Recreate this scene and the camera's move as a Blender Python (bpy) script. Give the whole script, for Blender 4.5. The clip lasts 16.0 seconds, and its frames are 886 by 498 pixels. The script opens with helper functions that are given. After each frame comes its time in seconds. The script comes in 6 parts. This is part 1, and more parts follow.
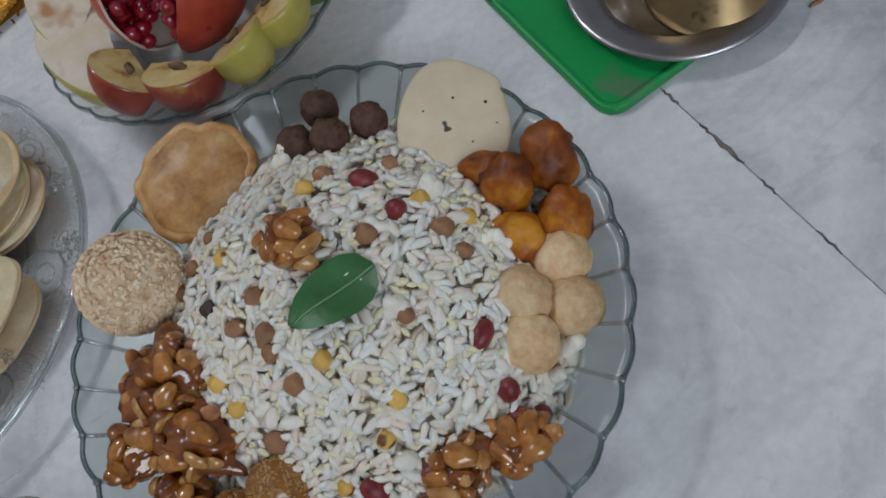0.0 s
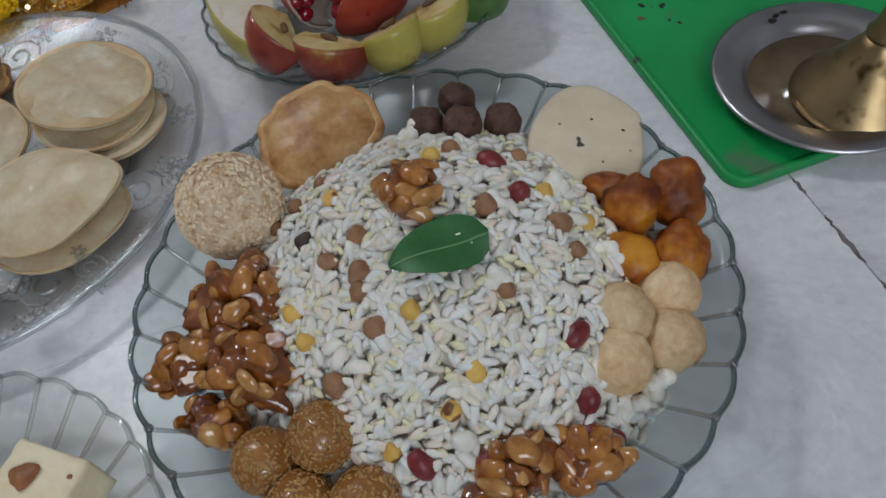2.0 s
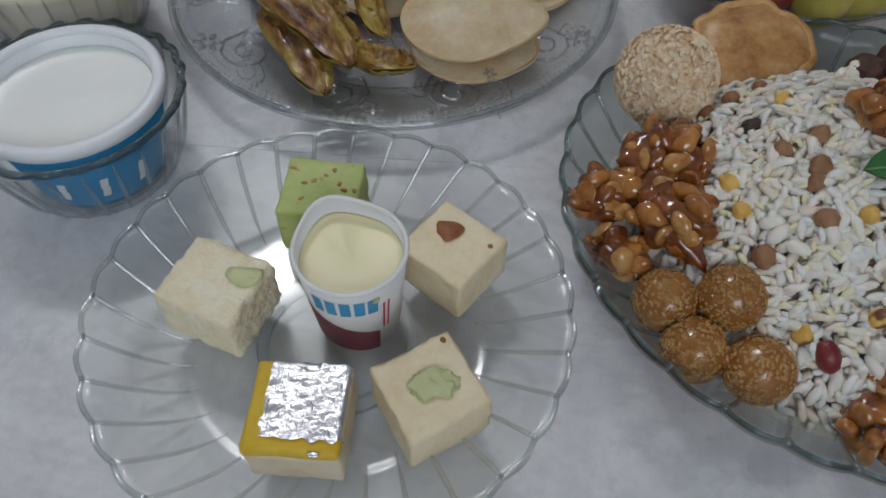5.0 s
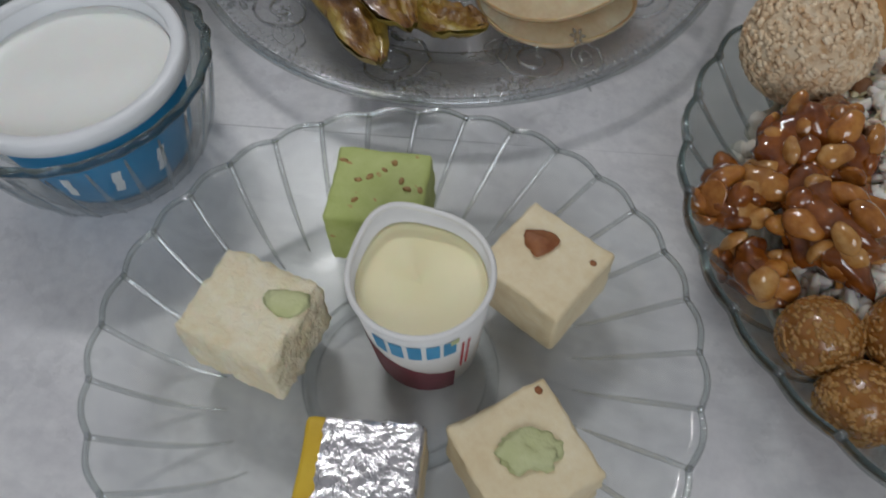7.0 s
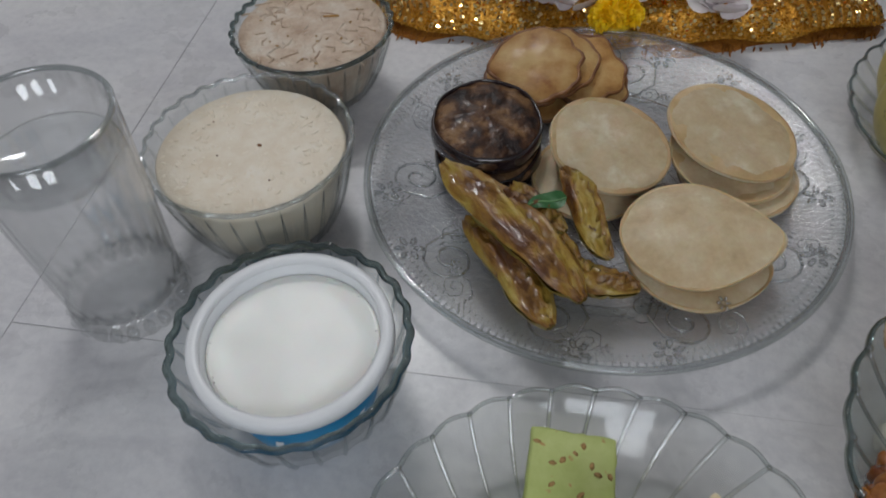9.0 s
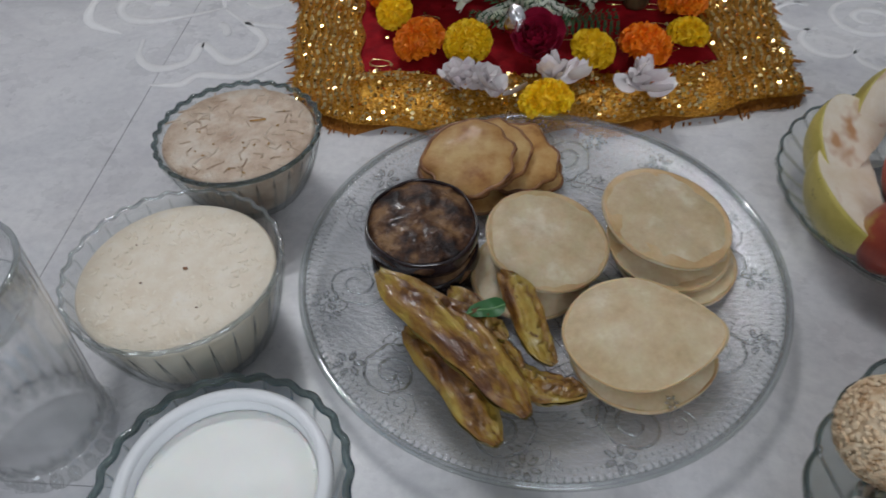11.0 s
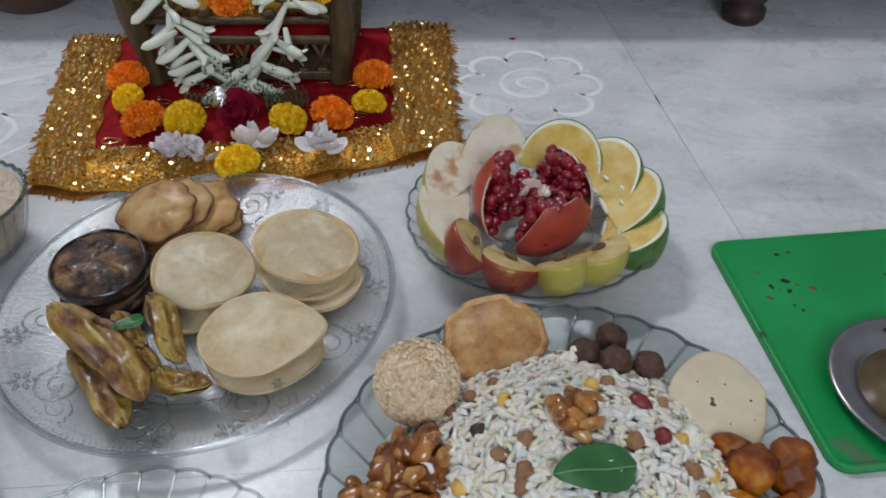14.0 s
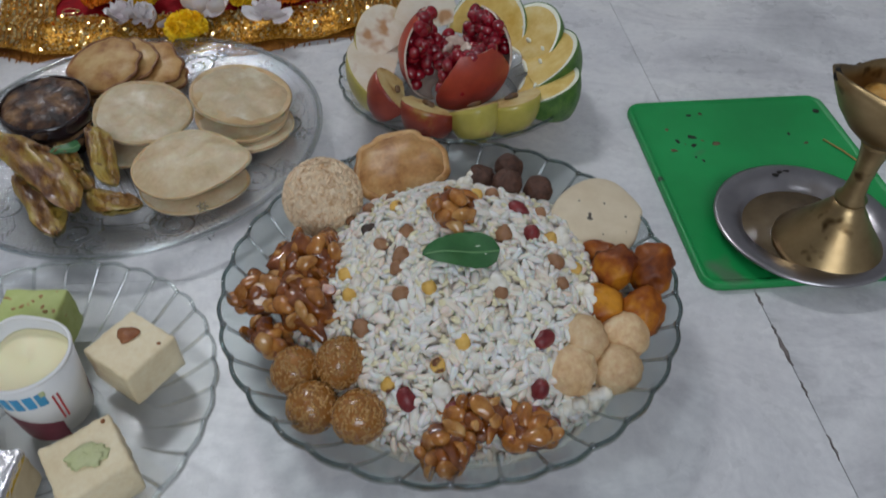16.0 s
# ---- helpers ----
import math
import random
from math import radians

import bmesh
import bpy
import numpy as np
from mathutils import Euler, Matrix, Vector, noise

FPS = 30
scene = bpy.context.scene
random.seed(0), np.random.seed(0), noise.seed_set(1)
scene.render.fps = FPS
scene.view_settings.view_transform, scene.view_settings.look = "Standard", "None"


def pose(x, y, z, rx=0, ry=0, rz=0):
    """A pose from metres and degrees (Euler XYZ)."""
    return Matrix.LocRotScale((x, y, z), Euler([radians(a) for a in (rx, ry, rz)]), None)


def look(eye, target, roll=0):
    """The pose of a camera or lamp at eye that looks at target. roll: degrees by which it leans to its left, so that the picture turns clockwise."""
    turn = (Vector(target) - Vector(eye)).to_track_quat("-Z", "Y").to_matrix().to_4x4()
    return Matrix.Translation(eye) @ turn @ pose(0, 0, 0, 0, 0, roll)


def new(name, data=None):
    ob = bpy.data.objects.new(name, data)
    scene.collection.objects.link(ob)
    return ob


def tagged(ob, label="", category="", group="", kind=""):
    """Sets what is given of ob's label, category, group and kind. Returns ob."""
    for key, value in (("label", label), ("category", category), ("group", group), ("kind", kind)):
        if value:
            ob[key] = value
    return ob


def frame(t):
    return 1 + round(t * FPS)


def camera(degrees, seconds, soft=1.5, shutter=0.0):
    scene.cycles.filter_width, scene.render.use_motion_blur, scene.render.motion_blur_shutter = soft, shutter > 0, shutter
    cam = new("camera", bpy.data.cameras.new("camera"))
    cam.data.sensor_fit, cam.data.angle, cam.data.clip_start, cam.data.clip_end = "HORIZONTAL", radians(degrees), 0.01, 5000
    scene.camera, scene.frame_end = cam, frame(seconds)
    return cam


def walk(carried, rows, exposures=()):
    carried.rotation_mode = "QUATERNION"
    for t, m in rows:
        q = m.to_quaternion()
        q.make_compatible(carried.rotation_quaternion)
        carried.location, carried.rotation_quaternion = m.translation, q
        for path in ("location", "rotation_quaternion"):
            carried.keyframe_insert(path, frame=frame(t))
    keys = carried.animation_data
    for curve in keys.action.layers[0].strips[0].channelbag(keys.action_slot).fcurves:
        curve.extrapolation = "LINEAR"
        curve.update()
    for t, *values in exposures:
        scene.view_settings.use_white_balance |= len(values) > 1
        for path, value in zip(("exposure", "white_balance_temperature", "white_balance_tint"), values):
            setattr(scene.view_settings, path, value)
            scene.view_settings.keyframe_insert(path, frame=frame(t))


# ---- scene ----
cam = camera(61.8, 16.0, soft=1.6, shutter=0.3)
PATH = [
    (0, (0.073, -0.102, 0.351), (0.087, 0.774, -1.447), -29.5),
    (0.5, (0.059, -0.111, 0.342), (0.05, 0.776, -1.45), -29.4),
    (1, (0.045, -0.122, 0.333), (0.025, 0.788, -1.448), -26.0),
    (1.5, (0.03, -0.135, 0.328), (0.039, 0.869, -1.401), -18.9),
    (2, (0.016, -0.136, 0.319), (0.093, 1.034, -1.301), -10.9),
    (2.5, (-0.014, -0.153, 0.307), (0.103, 1.042, -1.293), -2.8),
    (3, (-0.061, -0.174, 0.309), (0.059, 1.036, -1.28), 3.8),
    (3.5, (-0.094, -0.179, 0.312), (-0.047, 1.043, -1.27), 4.4),
    (4, (-0.117, -0.19, 0.315), (-0.202, 1.022, -1.274), 1.9),
    (4.5, (-0.129, -0.195, 0.311), (-0.275, 0.994, -1.291), 1.3),
    (4.7, (-0.132, -0.197, 0.309), (-0.288, 0.986, -1.297), 1.3),
    (6.8, (-0.16, -0.147, 0.261), (-0.382, 0.873, -1.445), -2.1),
    (7, (-0.165, -0.14, 0.263), (-0.4, 0.897, -1.432), -2.4),
    (7.5, (-0.196, -0.137, 0.277), (-0.467, 0.944, -1.384), -2.6),
    (8, (-0.226, -0.138, 0.288), (-0.541, 0.966, -1.35), -3.1),
    (8.5, (-0.234, -0.131, 0.317), (-0.573, 1.038, -1.27), -3.2),
    (8.7, (-0.238, -0.124, 0.332), (-0.578, 1.073, -1.233), -2.7),
    (10.8, (-0.245, -0.069, 0.352), (-0.504, 1.235, -1.143), -3.2),
    (11, (-0.235, -0.075, 0.355), (-0.478, 1.255, -1.119), -2.5),
    (11.5, (-0.209, -0.113, 0.377), (-0.399, 1.276, -1.05), -0.3),
    (12, (-0.187, -0.146, 0.4), (-0.343, 1.289, -0.984), 1.4),
    (12.5, (-0.151, -0.153, 0.407), (-0.293, 1.301, -0.959), 1.2),
    (13, (-0.117, -0.141, 0.403), (-0.23, 1.328, -0.949), 0.4),
    (13.5, (-0.076, -0.151, 0.408), (-0.152, 1.337, -0.927), -0.8),
    (14, (-0.044, -0.164, 0.403), (-0.073, 1.332, -0.923), -0.6),
    (14.5, (-0.006, -0.18, 0.407), (-0.026, 1.324, -0.911), -1.2),
    (15, (0.018, -0.203, 0.402), (0.005, 1.3, -0.917), -1.1),
    (15.5, (0.025, -0.229, 0.386), (-0.01, 1.251, -0.959), -0.9),
    (16, (0.027, -0.249, 0.368), (-0.028, 1.164, -1.047), -0.3),
]
walk(cam, [(t, look(eye, target, roll)) for t, eye, target, roll in PATH],
     [(0.0, 0.01, 6400, 9), (1.5, 0.0, 6400, 9), (3.0, 0.0, 6350, 9), (4.5, -0.16, 6450, 10), (7.0, -0.14, 6800, 11), (8.5, -0.18, 6800, 11), (11.0, 0.01, 6600, 11), (12.5, 0.10, 6480, 10), (14.5, 0.33, 6420, 9), (15.5, 0.16, 6450, 10), (16.0, 0.0, 6450, 10)])

# ---- world, light, exposure ----
scene.view_settings.exposure = 0.0
world = bpy.data.worlds.new("world")
scene.world = world
world.use_nodes = True
wn = world.node_tree.nodes
sky = wn.new("ShaderNodeTexSky")
sky.sky_type = "NISHITA"
sky.sun_disc = False
sky.sun_elevation, sky.sun_rotation = radians(35), radians(90)
world.node_tree.links.new(sky.outputs["Color"], wn["Background"].inputs["Color"])
wn["Background"].inputs["Strength"].default_value = 0.1


def area(name, eye, target, sx, sy, power, colour):
    d = bpy.data.lights.new(name, "AREA")
    d.shape, d.size, d.size_y, d.energy, d.color = "RECTANGLE", sx, sy, power, colour
    ob = new(name, d)
    ob.matrix_world = look(eye, target)
    return ob


# the tube lamp high on the wall behind the altar, and an added soft fill from the unseen side behind
area("tube_lamp_light", (-0.85, 1.62, 2.36), (-0.1, 0.2, 0.0), 1.0, 0.16, 29, (0.92, 0.955, 1.0))
area("fill_light", (0.3, -1.95, 1.5), (0.1, 0.0, 0.5), 1.1, 1.1, 22, (0.85, 0.92, 1.0))


# ---- small builders ----
def part(name, bm, material, parent, label=""):
    me = bpy.data.meshes.new(name)
    bm.to_mesh(me)
    bm.free()
    for p in me.polygons:
        p.use_smooth = True
    me.materials.append(material)
    ob = new(name, me)
    ob.parent = parent
    return tagged(ob, label)


def flat(ob):
    for p in ob.data.polygons:
        p.use_smooth = False
    return ob


def thing(name, m, label, category, group="", kind=""):
    ob = new(name)
    ob.empty_display_size = 0.02
    ob.matrix_world = m
    return tagged(ob, label, category, group, kind)


def solid(name, bm, material, m, label, category, group="", kind=""):
    ob = part(name, bm, material, None)
    ob.matrix_world = m
    return tagged(ob, label, category, group, kind)


def lathe(profile, n=48, mod=None, bm=None, close=False):
    """Turns (r, z) pairs round z; mod(angle, r, z) may shift r and z."""
    bm = bm or bmesh.new()
    rings = []
    for r, z in profile:
        ring = []
        for i in range(n):
            a = 2 * math.pi * i / n
            rr, zz = mod(a, r, z) if mod else (r, z)
            ring.append(bm.verts.new((rr * math.cos(a), rr * math.sin(a), zz)))
        rings.append(ring)
    pairs = list(zip(rings, rings[1:])) + ([(rings[-1], rings[0])] if close else [])
    for a, b in pairs:
        for i in range(n):
            j = (i + 1) % n
            bm.faces.new((a[i], a[j], b[j], b[i]))
    if not close:
        for ring, rev in ((rings[0], True), (rings[-1], False)):
            bm.faces.new(list(reversed(ring)) if rev else ring)
    return bm


def tube(pts, rad, n=6, bm=None, loop=False):
    """A round bar along pts; rad is one radius or one for each point."""
    bm = bm or bmesh.new()
    pts = [Vector(p) for p in pts]
    k = len(pts)
    rads = rad if isinstance(rad, (list, tuple)) else [rad] * k
    rings = []
    for i, p in enumerate(pts):
        d = (pts[(i + 1) % k] - pts[i - 1]) if loop else (pts[min(i + 1, k - 1)] - pts[max(i - 1, 0)])
        q = d.to_track_quat("Z", "Y")
        rings.append([bm.verts.new(p + q @ Vector((rads[i] * math.cos(2 * math.pi * j / n), rads[i] * math.sin(2 * math.pi * j / n), 0))) for j in range(n)])
    for a, b in list(zip(rings, rings[1:])) + ([(rings[-1], rings[0])] if loop else []):
        for j in range(n):
            bm.faces.new((a[j], a[(j + 1) % n], b[(j + 1) % n], b[j]))
    if not loop:
        bm.faces.new(list(reversed(rings[0])))
        bm.faces.new(rings[-1])
    return bm


def ball(rx, ry, rz, rough=0.0, freq=40.0, seed=0.0, level=3, bm=None, m=None, pinch=None):
    """A lumpy ellipsoid; rough is the share by which noise lifts it."""
    own = bmesh.new()
    bmesh.ops.create_icosphere(own, subdivisions=level, radius=1.0)
    off = Vector((seed * 7.1, seed * 3.3, seed * 1.7))
    for v in own.verts:
        d = v.co.copy()
        k = 1.0
        if rough:
            k += rough * noise.fractal(Vector((d.x * rx, d.y * ry, d.z * rz)) * freq + off, 0.6, 2.0, 3)
        p = Vector((d.x * rx * k, d.y * ry * k, d.z * rz * k))
        v.co = pinch(p) if pinch else p
    if m is not None:
        own.transform(m)
    if bm is None:
        return own
    me = bpy.data.meshes.new("tmp")
    own.to_mesh(me)
    own.free()
    bm.from_mesh(me)
    bpy.data.meshes.remove(me)
    return bm


def block(sx, sy, sz, bevel=0.002, seg=2, cuts=0, rough=0.0, freq=120.0, seed=0.0):
    """A bevelled block standing on z = 0, its faces cut and made uneven on demand."""
    bm = bmesh.new()
    bmesh.ops.create_cube(bm, size=1.0)
    bmesh.ops.scale(bm, vec=(sx, sy, sz), verts=bm.verts)
    bmesh.ops.translate(bm, vec=(0, 0, sz / 2), verts=bm.verts)
    if bevel:
        bmesh.ops.bevel(bm, geom=bm.edges[:], offset=bevel, segments=seg, profile=0.5, affect="EDGES")
    if cuts:
        bmesh.ops.subdivide_edges(bm, edges=[e for e in bm.edges if e.calc_length() > 0.006], cuts=cuts, use_grid_fill=True)
    if rough:
        bm.normal_update()
        off = Vector((seed * 5.1, seed, seed * 2.3))
        for v in bm.verts:
            v.co += v.normal * rough * noise.fractal(v.co * freq + off, 0.7, 2.0, 3)
    return bm


def strip(pts, wide, z=0.0, thick=0.0006, bm=None):
    """A flat painted line on the ground along pts."""
    bm = bm or bmesh.new()
    pts = [Vector((p[0], p[1], 0)) for p in pts]
    k = len(pts)
    rows = []
    for i, p in enumerate(pts):
        d = (pts[min(i + 1, k - 1)] - pts[max(i - 1, 0)]).normalized()
        s = Vector((-d.y, d.x, 0))
        w = wide * (0.75 + 0.35 * noise.noise(p * 60)) * min(1.0, 0.3 + 3.0 * min(i, k - 1 - i) / k)
        rows.append([bm.verts.new(p + s * w + Vector((0, 0, z))), bm.verts.new(p + s * w * 0.9 + Vector((0, 0, z + thick))),
                     bm.verts.new(p - s * w * 0.9 + Vector((0, 0, z + thick))), bm.verts.new(p - s * w + Vector((0, 0, z)))])
    for a, b in zip(rows, rows[1:]):
        for j in range(3):
            bm.faces.new((a[j], b[j], b[j + 1], a[j + 1]))
    return bm


# ---- materials ----
def nodes_of(name):
    m = bpy.data.materials.new(name)
    m.use_nodes = True
    nt = m.node_tree
    return m, nt, nt.nodes["Principled BSDF"]


def surface(name, stops, scale=60.0, rough=(0.4, 0.6), bump=0.3, bscale=None, metal=0.0, spots=None, fine=None, coat=0.0, spec=0.5,
            detail=5.0, stretch=(1, 1, 1), depth=0.001, sub=0.0, tex="noise", island=None):
    """A procedural surface: stops (position, colour) over a noise of that scale, a finer grain, spots, and a bump."""
    m, nt, b = nodes_of(name)
    N, L = nt.nodes, nt.links
    tc, info = N.new("ShaderNodeTexCoord"), N.new("ShaderNodeObjectInfo")
    add = N.new("ShaderNodeVectorMath")
    add.operation = "MULTIPLY_ADD"
    com = N.new("ShaderNodeCombineXYZ")
    for i in range(3):
        L.new(info.outputs["Random"], com.inputs[i])
    L.new(com.outputs[0], add.inputs[0])
    add.inputs[1].default_value = (0.9, 0.7, 0.5)
    L.new(tc.outputs["Object"], add.inputs[2])
    mp = N.new("ShaderNodeMapping")
    mp.inputs["Scale"].default_value = stretch
    L.new(add.outputs[0], mp.inputs["Vector"])

    def noise_tex(s, d=detail):
        t = N.new("ShaderNodeTexNoise")
        t.inputs["Scale"].default_value, t.inputs["Detail"].default_value, t.inputs["Roughness"].default_value = s, d, 0.6
        L.new(mp.outputs[0], t.inputs["Vector"])
        return t.outputs["Fac"]

    def ramp(src, pts):
        r = N.new("ShaderNodeValToRGB")
        e = r.color_ramp.elements
        while len(e) < len(pts):
            e.new(0.5)
        for k, (p, c) in zip(e, pts):
            k.position, k.color = p, (*c, 1) if len(c) == 3 else c
        L.new(src, r.inputs["Fac"])
        return r.outputs["Color"]

    if tex == "voronoi":
        t = N.new("ShaderNodeTexVoronoi")
        t.inputs["Scale"].default_value = scale
        L.new(mp.outputs[0], t.inputs["Vector"])
        base_fac = t.outputs["Distance"]
    else:
        base_fac = noise_tex(scale)
    col = ramp(base_fac, stops)
    if fine:
        fs, amount = fine
        mix = N.new("ShaderNodeMix")
        mix.data_type, mix.blend_type = "RGBA", "OVERLAY"
        mix.inputs["Factor"].default_value = amount
        L.new(col, mix.inputs["A"])
        L.new(ramp(noise_tex(fs, 3), [(0.3, (0.2, 0.2, 0.2)), (0.7, (0.8, 0.8, 0.8))]), mix.inputs["B"])
        col = mix.outputs["Result"]
    for s, lo, hi, c in spots or ():
        mix = N.new("ShaderNodeMix")
        mix.data_type = "RGBA"
        L.new(ramp(noise_tex(s, 2), [(lo, (0, 0, 0)), (hi, (1, 1, 1))]), mix.inputs["Factor"])
        L.new(col, mix.inputs["A"])
        mix.inputs["B"].default_value = (*c, 1)
        col = mix.outputs["Result"]
    if island:
        geo, mix = N.new("ShaderNodeNewGeometry"), N.new("ShaderNodeMix")
        mix.data_type, mix.blend_type = "RGBA", "MULTIPLY"
        mix.inputs["Factor"].default_value = 1.0
        L.new(col, mix.inputs["A"])
        L.new(ramp(geo.outputs["Random Per Island"], island), mix.inputs["B"])
        col = mix.outputs["Result"]
    hue = N.new("ShaderNodeHueSaturation")
    mr = N.new("ShaderNodeMapRange")
    mr.inputs["To Min"].default_value, mr.inputs["To Max"].default_value = 0.9, 1.08
    L.new(info.outputs["Random"], mr.inputs["Value"])
    L.new(mr.outputs[0], hue.inputs["Value"])
    L.new(col, hue.inputs["Color"])
    L.new(hue.outputs[0], b.inputs["Base Color"])
    rr = N.new("ShaderNodeMapRange")
    rr.inputs["To Min"].default_value, rr.inputs["To Max"].default_value = rough
    L.new(noise_tex(scale * 1.7, 3), rr.inputs["Value"])
    L.new(rr.outputs[0], b.inputs["Roughness"])
    b.inputs["Metallic"].default_value = metal
    b.inputs["Coat Weight"].default_value = coat
    b.inputs["Coat Roughness"].default_value = 0.12
    b.inputs["Specular IOR Level"].default_value = spec
    if sub:
        b.inputs["Subsurface Weight"].default_value, b.inputs["Subsurface Scale"].default_value = sub, 0.003
    if bump:
        bp = N.new("ShaderNodeBump")
        bp.inputs["Strength"].default_value, bp.inputs["Distance"].default_value = bump, depth
        L.new(noise_tex(bscale or scale * 3, 4), bp.inputs["Height"])
        L.new(bp.outputs[0], b.inputs["Normal"])
    return m


def thin_glass(name, tint, wavy=0.0, scale=300.0, rough=0.03, gloss=0.05, refract=0.0):
    """Clear thin glass: it lets light straight through, tinted, and mirrors by Fresnel."""
    m, nt, b = nodes_of(name)
    N, L = nt.nodes, nt.links
    N.remove(b)
    tr, gl, mix, lw = N.new("ShaderNodeBsdfTransparent"), N.new("ShaderNodeBsdfGlossy"), N.new("ShaderNodeMixShader"), N.new("ShaderNodeLayerWeight")
    pw, fr = N.new("ShaderNodeMath"), N.new("ShaderNodeMapRange")
    pw.operation = "POWER"
    pw.inputs[1].default_value = 5.0
    lw.inputs["Blend"].default_value = 0.5
    fr.inputs["To Min"].default_value, fr.inputs["To Max"].default_value = gloss, 0.9
    L.new(lw.outputs["Facing"], pw.inputs[0])
    L.new(pw.outputs[0], fr.inputs["Value"])
    tr.inputs["Color"].default_value = (*tint, 1)
    gl.inputs["Roughness"].default_value = rough
    if wavy:
        t, bp = N.new("ShaderNodeTexNoise"), N.new("ShaderNodeBump")
        tc = N.new("ShaderNodeTexCoord")
        L.new(tc.outputs["Object"], t.inputs["Vector"])
        t.inputs["Scale"].default_value = scale
        bp.inputs["Strength"].default_value, bp.inputs["Distance"].default_value = wavy, 0.001
        L.new(t.outputs["Fac"], bp.inputs["Height"])
        L.new(bp.outputs[0], gl.inputs["Normal"])
        L.new(bp.outputs[0], lw.inputs["Normal"])
    L.new(fr.outputs[0], mix.inputs["Fac"])
    L.new(tr.outputs[0], mix.inputs[1])
    L.new(gl.outputs[0], mix.inputs[2])
    last = mix
    if refract:
        bend, last = N.new("ShaderNodeBsdfGlass"), N.new("ShaderNodeMixShader")
        bend.inputs["Color"].default_value = (*tint, 1)
        bend.inputs["Roughness"].default_value, bend.inputs["IOR"].default_value = 0.04, 1.48
        if wavy:
            L.new(bp.outputs[0], bend.inputs["Normal"])
        last.inputs["Fac"].default_value = refract
        L.new(mix.outputs[0], last.inputs[1])
        L.new(bend.outputs[0], last.inputs[2])
    L.new(last.outputs[0], N["Material Output"].inputs["Surface"])
    return m


def thick_glass(name, tint, rough=0.02):
    m, nt, b = nodes_of(name)
    b.inputs["Base Color"].default_value = (*tint, 1)
    b.inputs["Transmission Weight"].default_value = 1.0
    b.inputs["Roughness"].default_value = rough
    b.inputs["IOR"].default_value = 1.48
    return m


def marble(name, turn, grey):
    """Polished white marble with cloudy grey veins that run one way."""
    m, nt, b = nodes_of(name)
    N, L = nt.nodes, nt.links
    tc, mp = N.new("ShaderNodeTexCoord"), N.new("ShaderNodeMapping")
    mp.inputs["Rotation"].default_value = (0, 0, radians(turn))
    mp.inputs["Scale"].default_value = (1.0, 2.0, 1.0)
    L.new(tc.outputs["Object"], mp.inputs["Vector"])

    def ntex(s, d, dist=0.0, src=mp):
        t = N.new("ShaderNodeTexNoise")
        t.inputs["Scale"].default_value, t.inputs["Detail"].default_value = s, d
        t.inputs["Roughness"].default_value, t.inputs["Distortion"].default_value = 0.62, dist
        L.new(src.outputs[0] if src is mp else src.outputs["Object"], t.inputs["Vector"])
        return t.outputs["Fac"]

    def ramp(src, pts):
        r = N.new("ShaderNodeValToRGB")
        e = r.color_ramp.elements
        while len(e) < len(pts):
            e.new(0.5)
        for k, (p, c) in zip(e, pts):
            k.position, k.color = p, (*c, 1)
        L.new(src, r.inputs["Fac"])
        return r.outputs["Color"]

    def mult(a, c, f):
        x = N.new("ShaderNodeMix")
        x.data_type, x.blend_type = "RGBA", "MULTIPLY"
        x.inputs["Factor"].default_value = f
        L.new(a, x.inputs["A"])
        L.new(c, x.inputs["B"])
        return x.outputs["Result"]

    g = grey
    cloud = ramp(ntex(3.2, 8, 1.2), [(0.3, (0.64 * g, 0.64 * g, 0.66 * g)), (0.5, (0.76, 0.755, 0.765)), (0.7, (0.83, 0.82, 0.815))])
    vein = ramp(ntex(5.0, 10, 1.4), [(0.42, (1, 1, 1)), (0.47, (0.72, 0.72, 0.74)), (0.52, (1, 1, 1))])
    grain = ramp(ntex(160, 3, 0, tc), [(0.3, (0.86, 0.86, 0.87)), (0.6, (1, 1, 1))])
    blotch = ramp(ntex(14, 4, 0.4, tc), [(0.35, (0.9, 0.89, 0.9)), (0.6, (1, 1, 1))])
    col = mult(mult(mult(cloud, vein, 0.3 + 0.55 * (1 - g)), grain, 0.7), blotch, 0.8)
    L.new(col, b.inputs["Base Color"])
    r = N.new("ShaderNodeMapRange")
    r.inputs["To Min"].default_value, r.inputs["To Max"].default_value = 0.16, 0.42
    L.new(ntex(22, 5, 0, tc), r.inputs["Value"])
    L.new(r.outputs[0], b.inputs["Roughness"])
    bp = N.new("ShaderNodeBump")
    bp.inputs["Strength"].default_value, bp.inputs["Distance"].default_value = 0.06, 0.001
    L.new(ntex(55, 5, 0, tc), bp.inputs["Height"])
    L.new(bp.outputs[0], b.inputs["Normal"])
    return m


